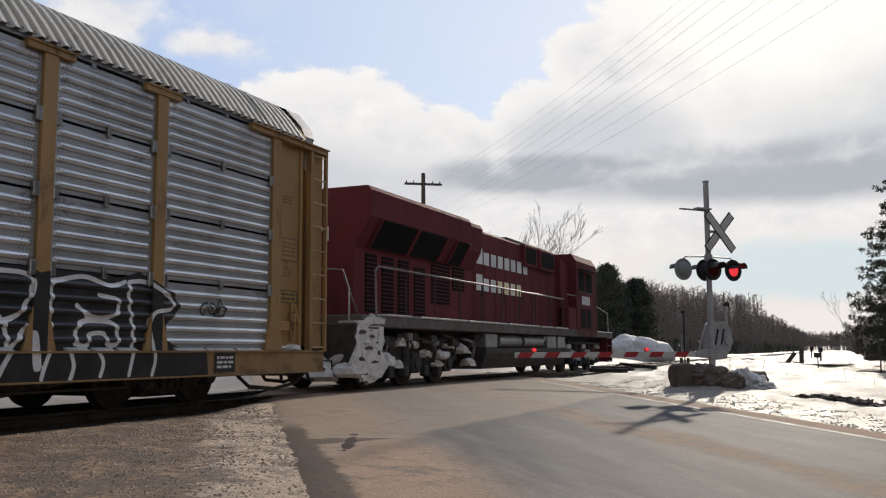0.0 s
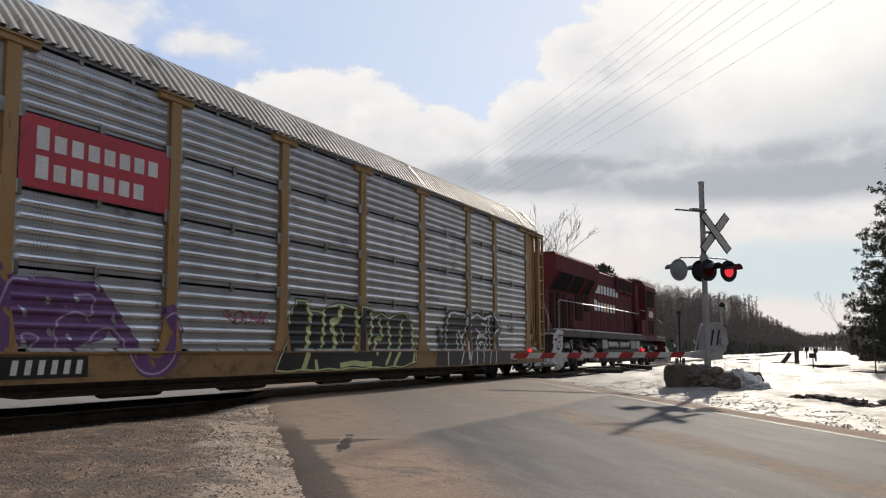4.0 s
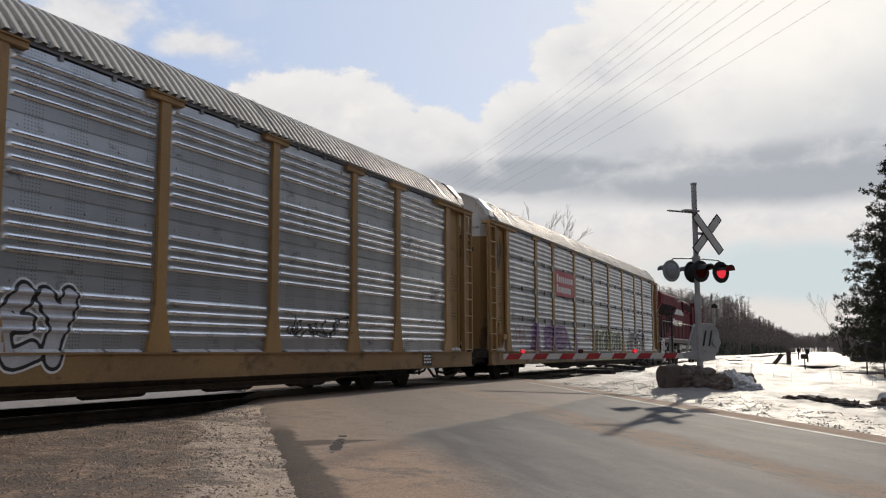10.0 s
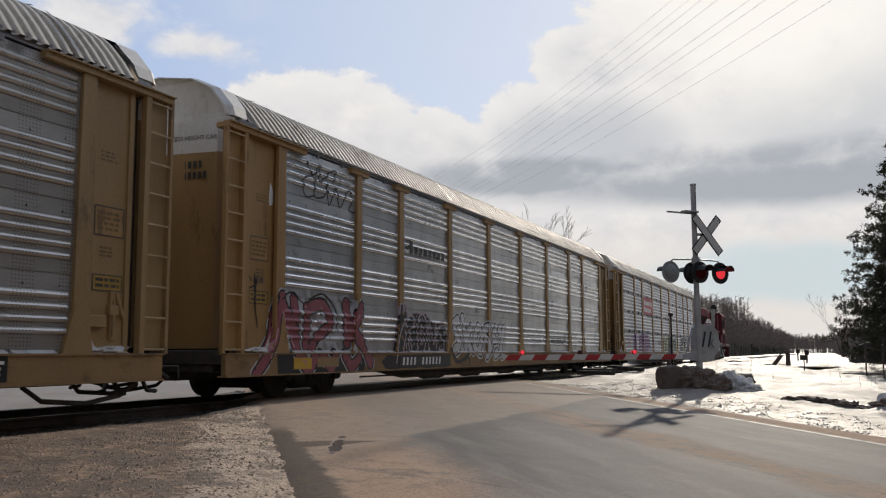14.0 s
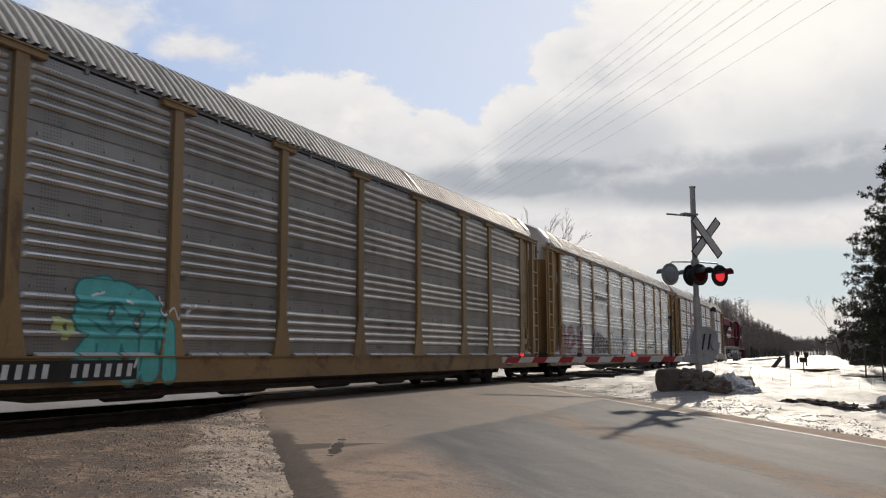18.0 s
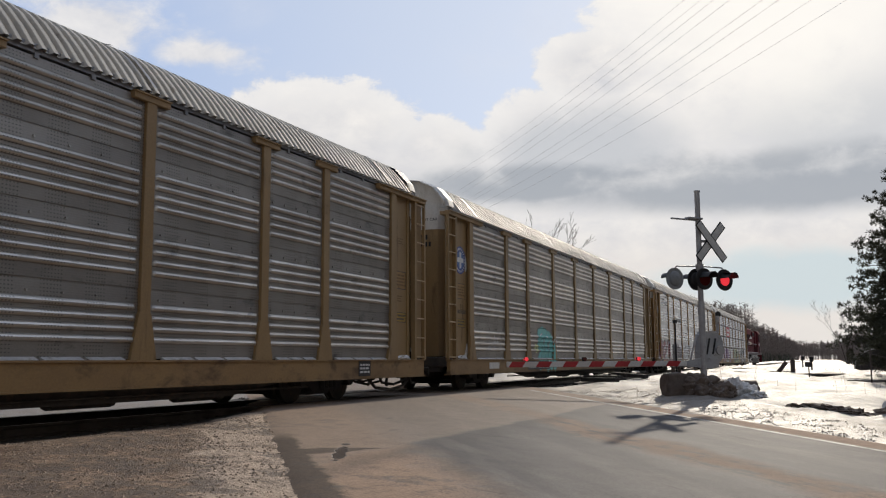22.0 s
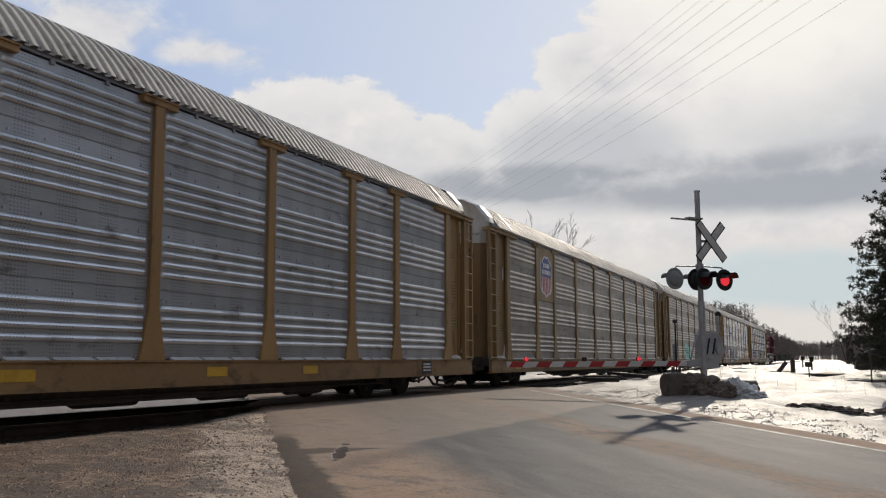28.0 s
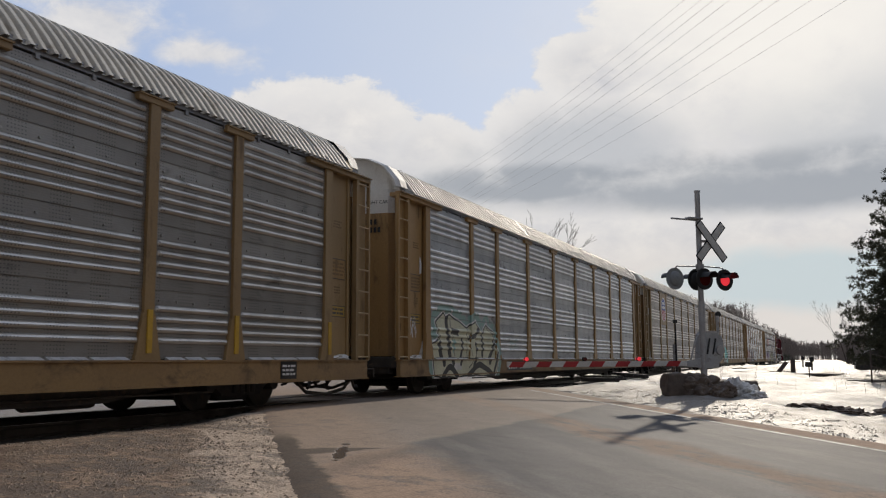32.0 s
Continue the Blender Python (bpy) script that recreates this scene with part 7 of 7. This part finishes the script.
def heaps():
    """Dirt-crusted snow and clods round the mast and along the far verge."""
    def block(x, y, rx, ry, rz, seed, turn):
        """A broken concrete block: a cube worn round at its edges."""
        bm = bmesh.new()
        bmesh.ops.create_cube(bm, size=2.0)
        bmesh.ops.subdivide_edges(bm, edges=bm.edges[:], cuts=9, use_grid_fill=True)
        for v in bm.verts:
            w = v.co.normalized() * 1.45
            q = v.co.lerp(w, 0.22)
            k = 1 + 0.13 * noise.fractal(v.co * 1.3 + Vector((seed, 0, 0)), 0.8, 2.1, 5)
            v.co = Vector((q.x * rx * k, q.y * ry * k, q.z * rz * k))
        o = link("boulder", bm, M_CONCRETE, None, True)
        o.matrix_basis = pose(x, y, ground_z(x, y) + rz * 0.75, 0, 0, turn)
        return tagged(o, "squarish brown block of broken concrete by the mast", "boulder")
    block(-3.50, 22.45, 0.30, 0.28, 0.27, 1.0, 28)
    block(-2.45, 23.75, 0.62, 0.26, 0.20, 4.0, -4)
    for x, y, rx, ry, rz, seed, mat, name, label in (
            (-2.98, 22.45, 0.52, 0.32, 0.36, 2, M_DIRT, "dirt_clod", "heap of frozen brown earth round the mast foot"),
            (-2.52, 22.35, 0.40, 0.26, 0.27, 3, M_DIRT, "dirt_clod", "frozen brown clod beside the mast"),
            (-2.0, 22.8, 0.32, 0.28, 0.27, 4, M_SNOWPACK, "snow_lump", "dirty snow lump beside the mast"),
            (-2.25, 22.95, 0.28, 0.26, 0.33, 6, M_SNOWPACK, "snow_lump", "dirty snow lump against the earth heap"),
            (-1.7, 22.6, 0.26, 0.24, 0.16, 5, M_SNOWPACK, "snow_lump", "low dirty snow lump at the verge")):
        o = link(name, lump(rx, ry, rz, seed, 0.42, 5, 2.2), mat, None, True)
        o.matrix_basis = pose(x, y, ground_z(x, y) + rz * 0.2)
        tagged(o, label, name.replace("_", " "))
    rng = random.Random(4)
    for i in range(30):
        k = i / 29
        x, y = -0.95 + 3.0 * k + rng.uniform(-0.05, 0.05), 21.2 - 1.9 * k + rng.uniform(-0.10, 0.10)
        o = link("dirt_clod", lump(rng.uniform(0.12, 0.34), rng.uniform(0.08, 0.2), rng.uniform(0.05, 0.11), 20 + i, 0.8, 3, 2.4), M_DIRT)
        o.matrix_basis = pose(x, y, ground_z(x, y) - 0.005, 0, 0, -33 + rng.uniform(-30, 30))
        tagged(o, "frozen clod of brown earth in snow", "dirt clod", "clods along the verge")
    for x, y, rx, ry, rz, seed, mat in ((2.2, 20.3, 1.1, 0.8, 0.75, 51, M_DIRT), (2.9, 20.9, 1.2, 1.0, 1.05, 52, M_SNOWPACK), (1.6, 20.8, 0.8, 0.6, 0.42, 53, M_SNOWPACK), (3.6, 19.6, 1.0, 0.8, 0.7, 54, M_DIRT)):
        o = link("snow_bank", lump(rx, ry, rz, seed, 0.45, 4, 1.5), mat, None, True)
        o.matrix_basis = pose(x, y, ground_z(x, y) + 0.05)
        tagged(o, "ploughed bank of dirty snow and earth", "snow bank", "ploughed banks")
    for x, y, rx, ry, rz, seed in ((-14.2, 68.0, 2.6, 2.0, 1.65, 61), (-16.4, 69.5, 2.6, 2.2, 1.2, 62)):
        o = link("snow_pile", lump(rx, ry, rz, seed, 0.25, 4), M_SNOWPACK, None, True)
        o.matrix_basis = pose(x, y, ground_z(x, y))
        tagged(o, "large ploughed snow pile beyond the rails", "snow pile", "snow piles")
    for i in range(10):
        x, y = rng.uniform(-6.5, 4.0), rng.uniform(26, 75)
        if abs(x - TRACK_X) < 3.2:
            continue
        s = rng.uniform(0.25, 0.9)
        o = link("snow_drift", lump(s * 2.2, s * 1.2, s * 0.12, 70 + i, 0.25, 4), M_SNOW, None, True)
        o.matrix_basis = pose(x, y, ground_z(x, y) - 0.03, 0, 0, rng.uniform(0, 180))
        tagged(o, "low drift of old snow beside the track", "snow drift", "drifts")


heaps()


class Sticks:
    """Many tapering sticks gathered into one mesh."""

    def __init__(self):
        self.verts, self.faces = [], []

    def add(self, a, b, r0, r1, n=4):
        a, b = Vector(a), Vector(b)
        d = (b - a).normalized()
        s = d.cross(Vector((0.3, 0.9, 0.2))).normalized()
        w = d.cross(s)
        k = len(self.verts)
        for p, r in ((a, r0), (b, r1)):
            for i in range(n):
                q = 6.2832 * i / n
                self.verts.append(tuple(p + s * (r * math.cos(q)) + w * (r * math.sin(q))))
        self.faces += [(k + i, k + (i + 1) % n, k + n + (i + 1) % n, k + n + i) for i in range(n)]

    def done(self, name, mat, parent=None, label=""):
        me = bpy.data.meshes.new(name)
        me.from_pydata(self.verts, [], self.faces)
        me.materials.append(mat)
        ob = new(name, me)
        if parent:
            ob.parent = parent
        if label:
            ob["label"] = label
        return ob


def field_things():
    def z(x, y):
        return ground_z(x, y)
    p = thing("marker_post", "dark upright wooden post in the snow", "post", "old posts")
    p.matrix_basis = pose(-1.75, 45, z(-1.75, 45))
    part("timber", box(-0.10, 0.10, -0.10, 0.10, -0.1, 0.68, 0.02), M_WOOD, p)
    p = thing("leaning_post", "dark timber leaning against a post", "post", "old posts")
    p.matrix_basis = pose(-2.45, 45, z(-2.4, 45)) @ pose(0, 0, 0, 0, 38, 0)
    part("timber", box(-0.09, 0.09, -0.09, 0.09, 0.0, 0.70, 0.02), M_WOOD, p)
    p = thing("marker_sign", "small dark sign box on a thin post", "sign")
    p.matrix_basis = pose(-0.95, 40, z(-0.95, 40))
    part("post", rod(bmesh.new(), (0, 0, -0.1), (0, 0, 0.56), 0.022, 8), M_WOOD, p)
    part("box", box(-0.15, 0.15, -0.05, 0.05, 0.42, 0.62, 0.02), M_IRON, p)
    for x, y, h in ((-1.3, 62, 0.85), (-2.2, 75, 0.9)):
        p = thing("signal_post", "thin dark trackside post", "post", "trackside posts")
        p.matrix_basis = pose(x, y, z(x, y))
        part("shaft", rod(bmesh.new(), (0, 0, -0.1), (0, 0, h), 0.05, 8), M_BLACK, p)
        part("plate", box(-0.12, 0.12, -0.03, 0.03, h - 0.3, h, 0.01), M_BLACK, p)
    f = thing("wire_fence", "low fence of thin posts and two rails in the snow", "fence")
    pts = [(1.2 + 0.55 * i, 36 - 0.1 * i) for i in range(8)]
    for x, y in pts:
        part("fence_post", rod(bmesh.new(), (x, y, z(x, y) - 0.1), (x, y, z(x, y) + 1.15), 0.03, 6), M_WOOD, f)
    for h in (0.55, 1.0):
        part("fence_rail", pipe(bmesh.new(), [(x, y, z(x, y) + h) for x, y in pts], 0.014, 5), M_WOOD, f)
    hut = thing("hoop_hut", "small dark arched hut with a snow-covered rim", "hut")
    hut.matrix_basis = pose(3.1, 82, z(3, 82))
    arch = [(1.6 * math.cos(math.radians(a)), 1.75 * math.sin(math.radians(a))) for a in range(0, 181, 15)]
    part("hoop_roof", prism(bmesh.new(), arch, -1.2, 3.0), M_IRON, hut)
    part("snow_rim", prism(bmesh.new(), [(a * 1.05, b * 1.05) for a, b in arch] + [(a * 0.99, b * 0.99) for a, b in reversed(arch)], -1.25, -1.0), M_SNOWPACK, hut)
    # dry weeds poking through the snow
    rng = random.Random(31)
    weeds = Sticks()
    for _ in range(130):
        x, y = rng.uniform(-7.0, 5.5), rng.uniform(27, 58)
        zz = z(x, y)
        h = rng.uniform(0.15, 0.6)
        weeds.add((x, y, zz - 0.03), (x + rng.uniform(-0.1, 0.1), y + rng.uniform(-0.1, 0.1), zz + h), 0.004, 0.0015, 3)
    o = weeds.done("dry_weeds", M_TWIGS)
    tagged(o, "dry brown weed stalks sticking out of the snow", "weeds", kind="stuff")
    # old ties and scrap timbers left by the rails
    for i in range(9):
        x, y = TRACK_X + rng.uniform(2.3, 3.6), rng.uniform(29.5, 36)
        o = link("scrap_timber", box(-0.11, 0.11, -0.9, 0.9, 0, 0.14, 0.02), M_TIE)
        o.matrix_basis = pose(x, y, z(x, y) - 0.01 + 0.02 * i, rng.uniform(-4, 4), 0, rng.uniform(-60, 60))
        tagged(o, "old dark timber lying beside the rails", "timber", "scrap timbers")


field_things()


# ---- trees ----
def limb(bm, a, d, length, r, depth, rng, spread, n):
    """A tapering limb in short bends, with its own smaller limbs."""
    steps = 3 if depth > 0 else 2
    p, r0 = Vector(a), r
    for i in range(steps):
        d = (d + Vector((rng.uniform(-1, 1), rng.uniform(-1, 1), rng.uniform(-0.3, 0.7))) * 0.18).normalized()
        q = p + d * (length / steps)
        r1 = r * (1 - 0.75 * (i + 1) / steps)
        bm.add(p, q, max(r0, 0.014), max(r1, 0.009), 5 if r0 > 0.03 else 3)
        if depth > 0:
            for _ in range(n):
                side = Vector((rng.uniform(-1, 1), rng.uniform(-1, 1), rng.uniform(0.1, 0.9))).normalized()
                limb(bm, p.lerp(q, rng.random()), (d + side * spread).normalized(), length * rng.uniform(0.4, 0.65), max(r1, 0.012) * 0.6, depth - 1, rng, spread, n)
        p, r0 = q, r1


def bare_tree(x, y, height, stems, seed, label, wide=0.28, r=0.085):
    """A fan of rising stems that fork into fewer and finer twigs."""
    rng = random.Random(seed)
    t = thing("bare_tree", label, "tree", "bare trees")
    t.matrix_basis = pose(x, y, ground_z(x, y) - 0.1)
    trunk, crown = bmesh.new(), Sticks()

    def grow(p, d, length, r0, depth):
        steps = 5 if depth > 1 else 3
        for i in range(steps):
            d = (d + Vector((rng.uniform(-1, 1), rng.uniform(-1, 1), rng.uniform(-0.1, 0.6))) * 0.12).normalized()
            q = p + d * (length / steps)
            r1 = max(r0 * 0.80, 0.012)
            crown.add(p, q, r0, r1, 5 if r0 > 0.03 else 3)
            for _ in range((2 if depth == 1 else 1) if depth > 0 and i > 0 else 0):
                side = Vector((rng.uniform(-1, 1), rng.uniform(-1, 1), rng.uniform(-0.1, 0.4))).normalized()
                grow(q, (d + side * 0.55).normalized(), length * rng.uniform(0.38, 0.60), max(r1 * 0.62, 0.012), depth - 1)
            p, r0 = q, r1
    for i in range(stems):
        a = i * 6.28 / stems + rng.uniform(-0.4, 0.4)
        out = Vector((math.cos(a), math.sin(a), 0)) * wide * rng.uniform(0.6, 1.1)
        top = Vector((0, 0, height * 0.42)) + out * height * 0.45
        rod(trunk, (out.x * 0.4, out.y * 0.4, 0), top, r * 1.3, 8, r)
        grow(top, (Vector((0, 0, 1)) + out * 2.2).normalized(), height * 0.5 * rng.uniform(0.8, 1.1), r * 0.9, 3)
    part("trunk", trunk, M_BARK, t)
    crown.done("crown", M_BARK, t, "bare branching crown")
    return t


bare_tree(-23.4, 67.5, 9.7, 12, 5, "leafless grey tree with many stems behind the train", 0.36, 0.050)
bare_tree(2.4, 190, 10.0, 4, 12, "leafless tree at the edge of far woods")


def conifer(x, y, height, radius, seed, dense, label, mat, blade=0.20, tufts=6, needles=13, name="pine_tree", inner=0.2, loose=0.30):
    """Trunk, drooping limbs and clumps of needle sprays, thinner and ragged at the outline."""
    rng = random.Random(seed)
    t = thing(name, label, "tree", "evergreens")
    t.matrix_basis = pose(x, y, ground_z(x, y) - 0.1)
    part("trunk", rod(bmesh.new(), (0, 0, 0), (0, 0, height * 0.96), radius * 0.055, 10, 0.03), M_BARK, t)
    limbs = Sticks()
    gen = np.random.default_rng(seed)
    mids, sizes, fat = [], [], []
    for i in range(dense):
        k = (i + rng.random()) / dense
        z = height * (0.05 + 0.93 * k)
        reach = radius * (1 - k) ** 0.6 * rng.uniform(0.6, 1.0) + 0.25
        a = rng.random() * 6.28
        d = Vector((math.cos(a), math.sin(a), rng.uniform(-0.05, 0.35)))
        tip = Vector((0, 0, z)) + d * reach
        if i % 3 == 0:
            limbs.add((0, 0, z), tip, 0.035, 0.01)
        for c in range(tufts):
            f = inner + (1.02 - inner) * (c + rng.random()) / tufts
            mids.append(Vector((0, 0, z)).lerp(tip, f) + Vector((rng.uniform(-1, 1), rng.uniform(-1, 1), rng.uniform(-0.7, 0.7))) * loose)
            sizes.append(rng.uniform(0.10, 0.24) * blade / 0.16)
            fat.append(0.34 if f < 0.7 else 0.20)
    n = len(mids) * needles
    mid = np.repeat(np.array([tuple(m) for m in mids]), needles, axis=0)
    size = np.repeat(np.array(sizes), needles)[:, None]
    v = gen.normal(size=(n, 3)) * (1, 1, 0.8) + (0, 0, 0.15)
    v /= np.linalg.norm(v, axis=1, keepdims=True)
    w = np.cross(v, gen.normal(size=(n, 3)))
    w *= blade * np.repeat(np.array(fat), needles)[:, None] / np.linalg.norm(w, axis=1, keepdims=True)
    o = mid + v * size * np.sqrt(gen.random((n, 1)))
    e = o + (v + (0, 0, 0.3)) * blade * gen.uniform(0.5, 1.0, (n, 1))
    verts = np.stack([o - w, o + w, e], axis=1).reshape(-1, 3)
    faces = np.arange(3 * n).reshape(-1, 3)
    limbs.done("limbs", M_BARK, t)
    me = bpy.data.meshes.new("crown")
    me.from_pydata(verts.tolist(), [], faces.tolist())
    me.materials.append(mat)
    c = new("crown", me)
    c.parent = t
    return t


conifer(5.35, 45.5, 13.5, 5.5, 5, 1500, "tall dark pine with ragged clumps of needles", M_NEEDLE, 0.13, 7, 46, inner=0.40, loose=0.15)
pine = conifer(9.0, 53, 17.5, 5.0, 6, 620, "tall dark pine of an unseen stand added to darken reflections", M_NEEDLE, 0.52, 6, 9)
# added pines out of view, in two ranks, darken what the car sides mirror
for i in range(9):
    for rank in range(2):
        k = i + 0.5 * rank
        x, y = 11.0 + 3.2 * k + 4.0 * rank, 45.5 - 5.0 * k + 5.0 * rank
        copy_thing(pine, pose(x, y, ground_z(x, y) - 0.1, 0, 0, 47 * i + 110 * rank))
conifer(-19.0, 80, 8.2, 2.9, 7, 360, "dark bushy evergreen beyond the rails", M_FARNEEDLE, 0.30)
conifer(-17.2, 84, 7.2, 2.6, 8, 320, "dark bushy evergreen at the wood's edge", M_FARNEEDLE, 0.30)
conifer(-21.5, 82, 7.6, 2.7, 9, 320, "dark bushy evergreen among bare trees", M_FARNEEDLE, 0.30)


def woods(name, places, mat, label, seed):
    """A far bare wood: thin stems, each with a fan of fine upright twigs, one mesh."""
    rng = random.Random(seed)
    verts, faces = [], []

    def sliver(a, b, w):
        d = (b - a).normalized()
        for s in (Vector((1, 0, 0)), Vector((0, 1, 0))):
            o = d.cross(s).normalized() * w
            n = len(verts)
            verts.extend([tuple(a - o), tuple(a + o), tuple(b + o * 0.25), tuple(b - o * 0.25)])
            faces.append((n, n + 1, n + 2, n + 3))
    for x, y, h in places(rng):
        z = -0.4
        base, top = Vector((x, y, z)), Vector((x + rng.uniform(-0.5, 0.5), y + rng.uniform(-0.5, 0.5), z + h))
        sliver(base, top, 0.035 + 0.00008 * y)
        for _ in range(84):
            k = rng.uniform(0.15, 1.0) ** 0.7
            p = base.lerp(top, k)
            q = p + Vector((rng.gauss(0, 0.9), rng.gauss(0, 0.9), rng.uniform(0.3, 1.3))) * (1.15 - 0.7 * k)
            sliver(p, q, 0.009 + 0.00007 * y)
    me = bpy.data.meshes.new(name)
    me.from_pydata(verts, [], faces)
    me.materials.append(mat)
    return tagged(new(name, me), label, "woods", kind="stuff")


def left_wood(rng):
    for _ in range(1700):
        y = 88 + 520 * rng.random() ** 1.9
        x = -17.5 - 0.004 * y - 26 * rng.random() ** 1.6
        yield x, y, (7.2 + 0.038 * (y - 86) if y < 240 else 10.5) * rng.uniform(0.92, 1.12)


def right_wood(rng):
    for _ in range(1000):
        y = 170 + 480 * rng.random() ** 1.3
        x = 3.0 + 45 * rng.random() ** 1.5
        yield x, y, rng.uniform(5.0, 7.0)


def far_wood(rng):
    for _ in range(1500):
        yield rng.uniform(-70, 110), rng.uniform(560, 720), rng.uniform(9, 12)


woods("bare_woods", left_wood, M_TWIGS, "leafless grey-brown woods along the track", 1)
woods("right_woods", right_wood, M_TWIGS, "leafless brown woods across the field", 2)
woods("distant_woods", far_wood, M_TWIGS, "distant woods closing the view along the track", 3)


def thicket(name, places, label, seed, mat):
    """Low dark evergreen brush in front of a wood, one mesh of small blades."""
    rng = random.Random(seed)
    verts, faces = [], []
    for x, y, h, r in places(rng):
        for _ in range(110):
            a, k = rng.random() * 6.28, rng.random()
            o = Vector((x + r * (1 - k * 0.8) * math.cos(a) * rng.random() ** 0.5, y + r * (1 - k * 0.8) * math.sin(a), -0.4 + h * k))
            v = Vector((rng.gauss(0, 1), rng.gauss(0, 1), rng.gauss(0.4, 0.7))).normalized() * (0.25 + 0.0022 * y)
            w = v.cross(Vector((rng.gauss(0, 1), rng.gauss(0, 1), rng.gauss(0, 1)))).normalized() * (0.10 + 0.0008 * y)
            n = len(verts)
            verts += [tuple(o - w), tuple(o + w), tuple(o + v)]
            faces.append((n, n + 1, n + 2))
    me = bpy.data.meshes.new(name)
    me.from_pydata(verts, [], faces)
    me.materials.append(mat)
    return tagged(new(name, me), label, "brush", kind="stuff")


def left_brush(rng):
    for _ in range(230):
        y = 95 + 420 * rng.random() ** 1.5
        yield -18.0 - 0.004 * y - 9 * rng.random(), y, rng.uniform(0.8, 2.6) * (1 + 0.003 * (y - 95)), rng.uniform(1.2, 2.4)


def right_brush(rng):
    for _ in range(120):
        y = 95 + 300 * rng.random() ** 1.2
        yield 4.2 + 0.004 * y + 16 * rng.random(), y, rng.uniform(2.0, 5.0) * (1 + 0.002 * y), rng.uniform(1.4, 2.6)


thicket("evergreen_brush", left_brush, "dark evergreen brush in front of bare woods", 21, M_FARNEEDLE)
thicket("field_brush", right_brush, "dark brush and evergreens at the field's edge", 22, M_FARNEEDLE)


# ---- power line along the road ----
def road_point(u, v):
    return Vector((ROAD_P.x, ROAD_P.y, 0)) + Vector((ROAD_B.x, ROAD_B.y, 0)) * u + Vector((ROAD_A.x, ROAD_A.y, 0)) * v


def tube(bm, pts, r):
    """One unbroken thin tube along points."""
    rings = []
    for x, y, z in pts:
        rings.append([bm.verts.new((x + r * math.cos(a) * 0.8, y + r * math.cos(a) * 0.6, z + r * math.sin(a))) for a in (0.8, 2.4, 3.9, 5.5)])
    for a, b in zip(rings, rings[1:]):
        for i in range(4):
            bm.faces.new((a[i], a[(i + 1) % 4], b[(i + 1) % 4], b[i]))
    return bm


def power_line():
    arms = ((10.25, (-0.95, -0.55, 0.55, 0.95)), (8.05, (-1.25, -0.95, -0.35, -0.05, 0.55, 1.2)))
    spots = (37.5, -13.5)
    for v in spots:
        p = thing("utility_pole", "weathered wooden power pole with two crossarms", "utility pole", "power poles")
        at = road_point(9.25, v)
        p.matrix_basis = Matrix.Translation((at.x, at.y, 0)) @ FACE
        part("pole", rod(bmesh.new(), (0, 0, -0.5), (0, 0, 10.75), 0.16, 10, 0.11), M_WOOD, p)
        for z, offs in arms:
            w = max(abs(o) for o in offs) + 0.12
            a = part("crossarm", box(-w, w, -0.06, 0.06, z - 0.18, z - 0.06, 0.01), M_WOOD, p)
            for o in offs:
                part("insulator", rod(bmesh.new(), (o, 0, z - 0.06), (o, 0, z + 0.06), 0.045, 8, 0.03), M_GREYPAINT, a)
    for z, offs in arms:
        sag = 1.0 if z > 9 else 0.8
        for o in offs[(0 if z < 9 else 2):]:
            bm = bmesh.new()
            a, b = road_point(9.25 + o, spots[0]), road_point(9.25 + o, spots[1])
            pts = []
            for i in range(31):
                k = i / 30
                q = a.lerp(b, k)
                pts.append((q.x, q.y, z + 0.06 - sag * 4 * k * (1 - k)))
            tube(bm, pts, 0.0030)
            tagged(link("power_wire", bm, M_WIRE), "thin overhead wire strung along the road", "wire", "overhead wires")


power_line()


def motions():
    """The train's run, and its wheels' turning."""
    for car, at in [*zip(CARS, CAR_AT), (ENGINE, ENGINE_AT)]:
        walk(car, [(0.5 * i, pose(TRACK_X, at + s, 0)) for i, s in enumerate(TRAVEL)])
    # added covers bare the two always-lit facing lenses in turn, once a second
    for o, phase in FLASH_COVERS:
        rows = []
        for k in range(-1, 33):
            on, off = (k - 0.30, k + 0.12) if phase == 0.0 else (k + 0.12, k + 0.70)
            rows += [(on, 0), (on + 0.06, 86), (off, 86), (off + 0.06, 0)]
        swung = [a for t, a in rows if t <= 0][-1]
        rows = [(0, swung), *[q for q in rows if 0 < q[0] < 32], (32, [a for t, a in rows if t <= 32][-1])]
        walk(o, [(t, pose(0, -0.027, 0.166, -a)) for t, a in rows])
    for w, dy, *r in MOVING_WHEELS:
        r = r[0] if r else WHEEL
        walk(w, [(0.1 * i, pose(0, dy, r, -math.degrees((travelled(0.1 * i) - TRAVEL[0]) / r))) for i in range(321)])


motions()
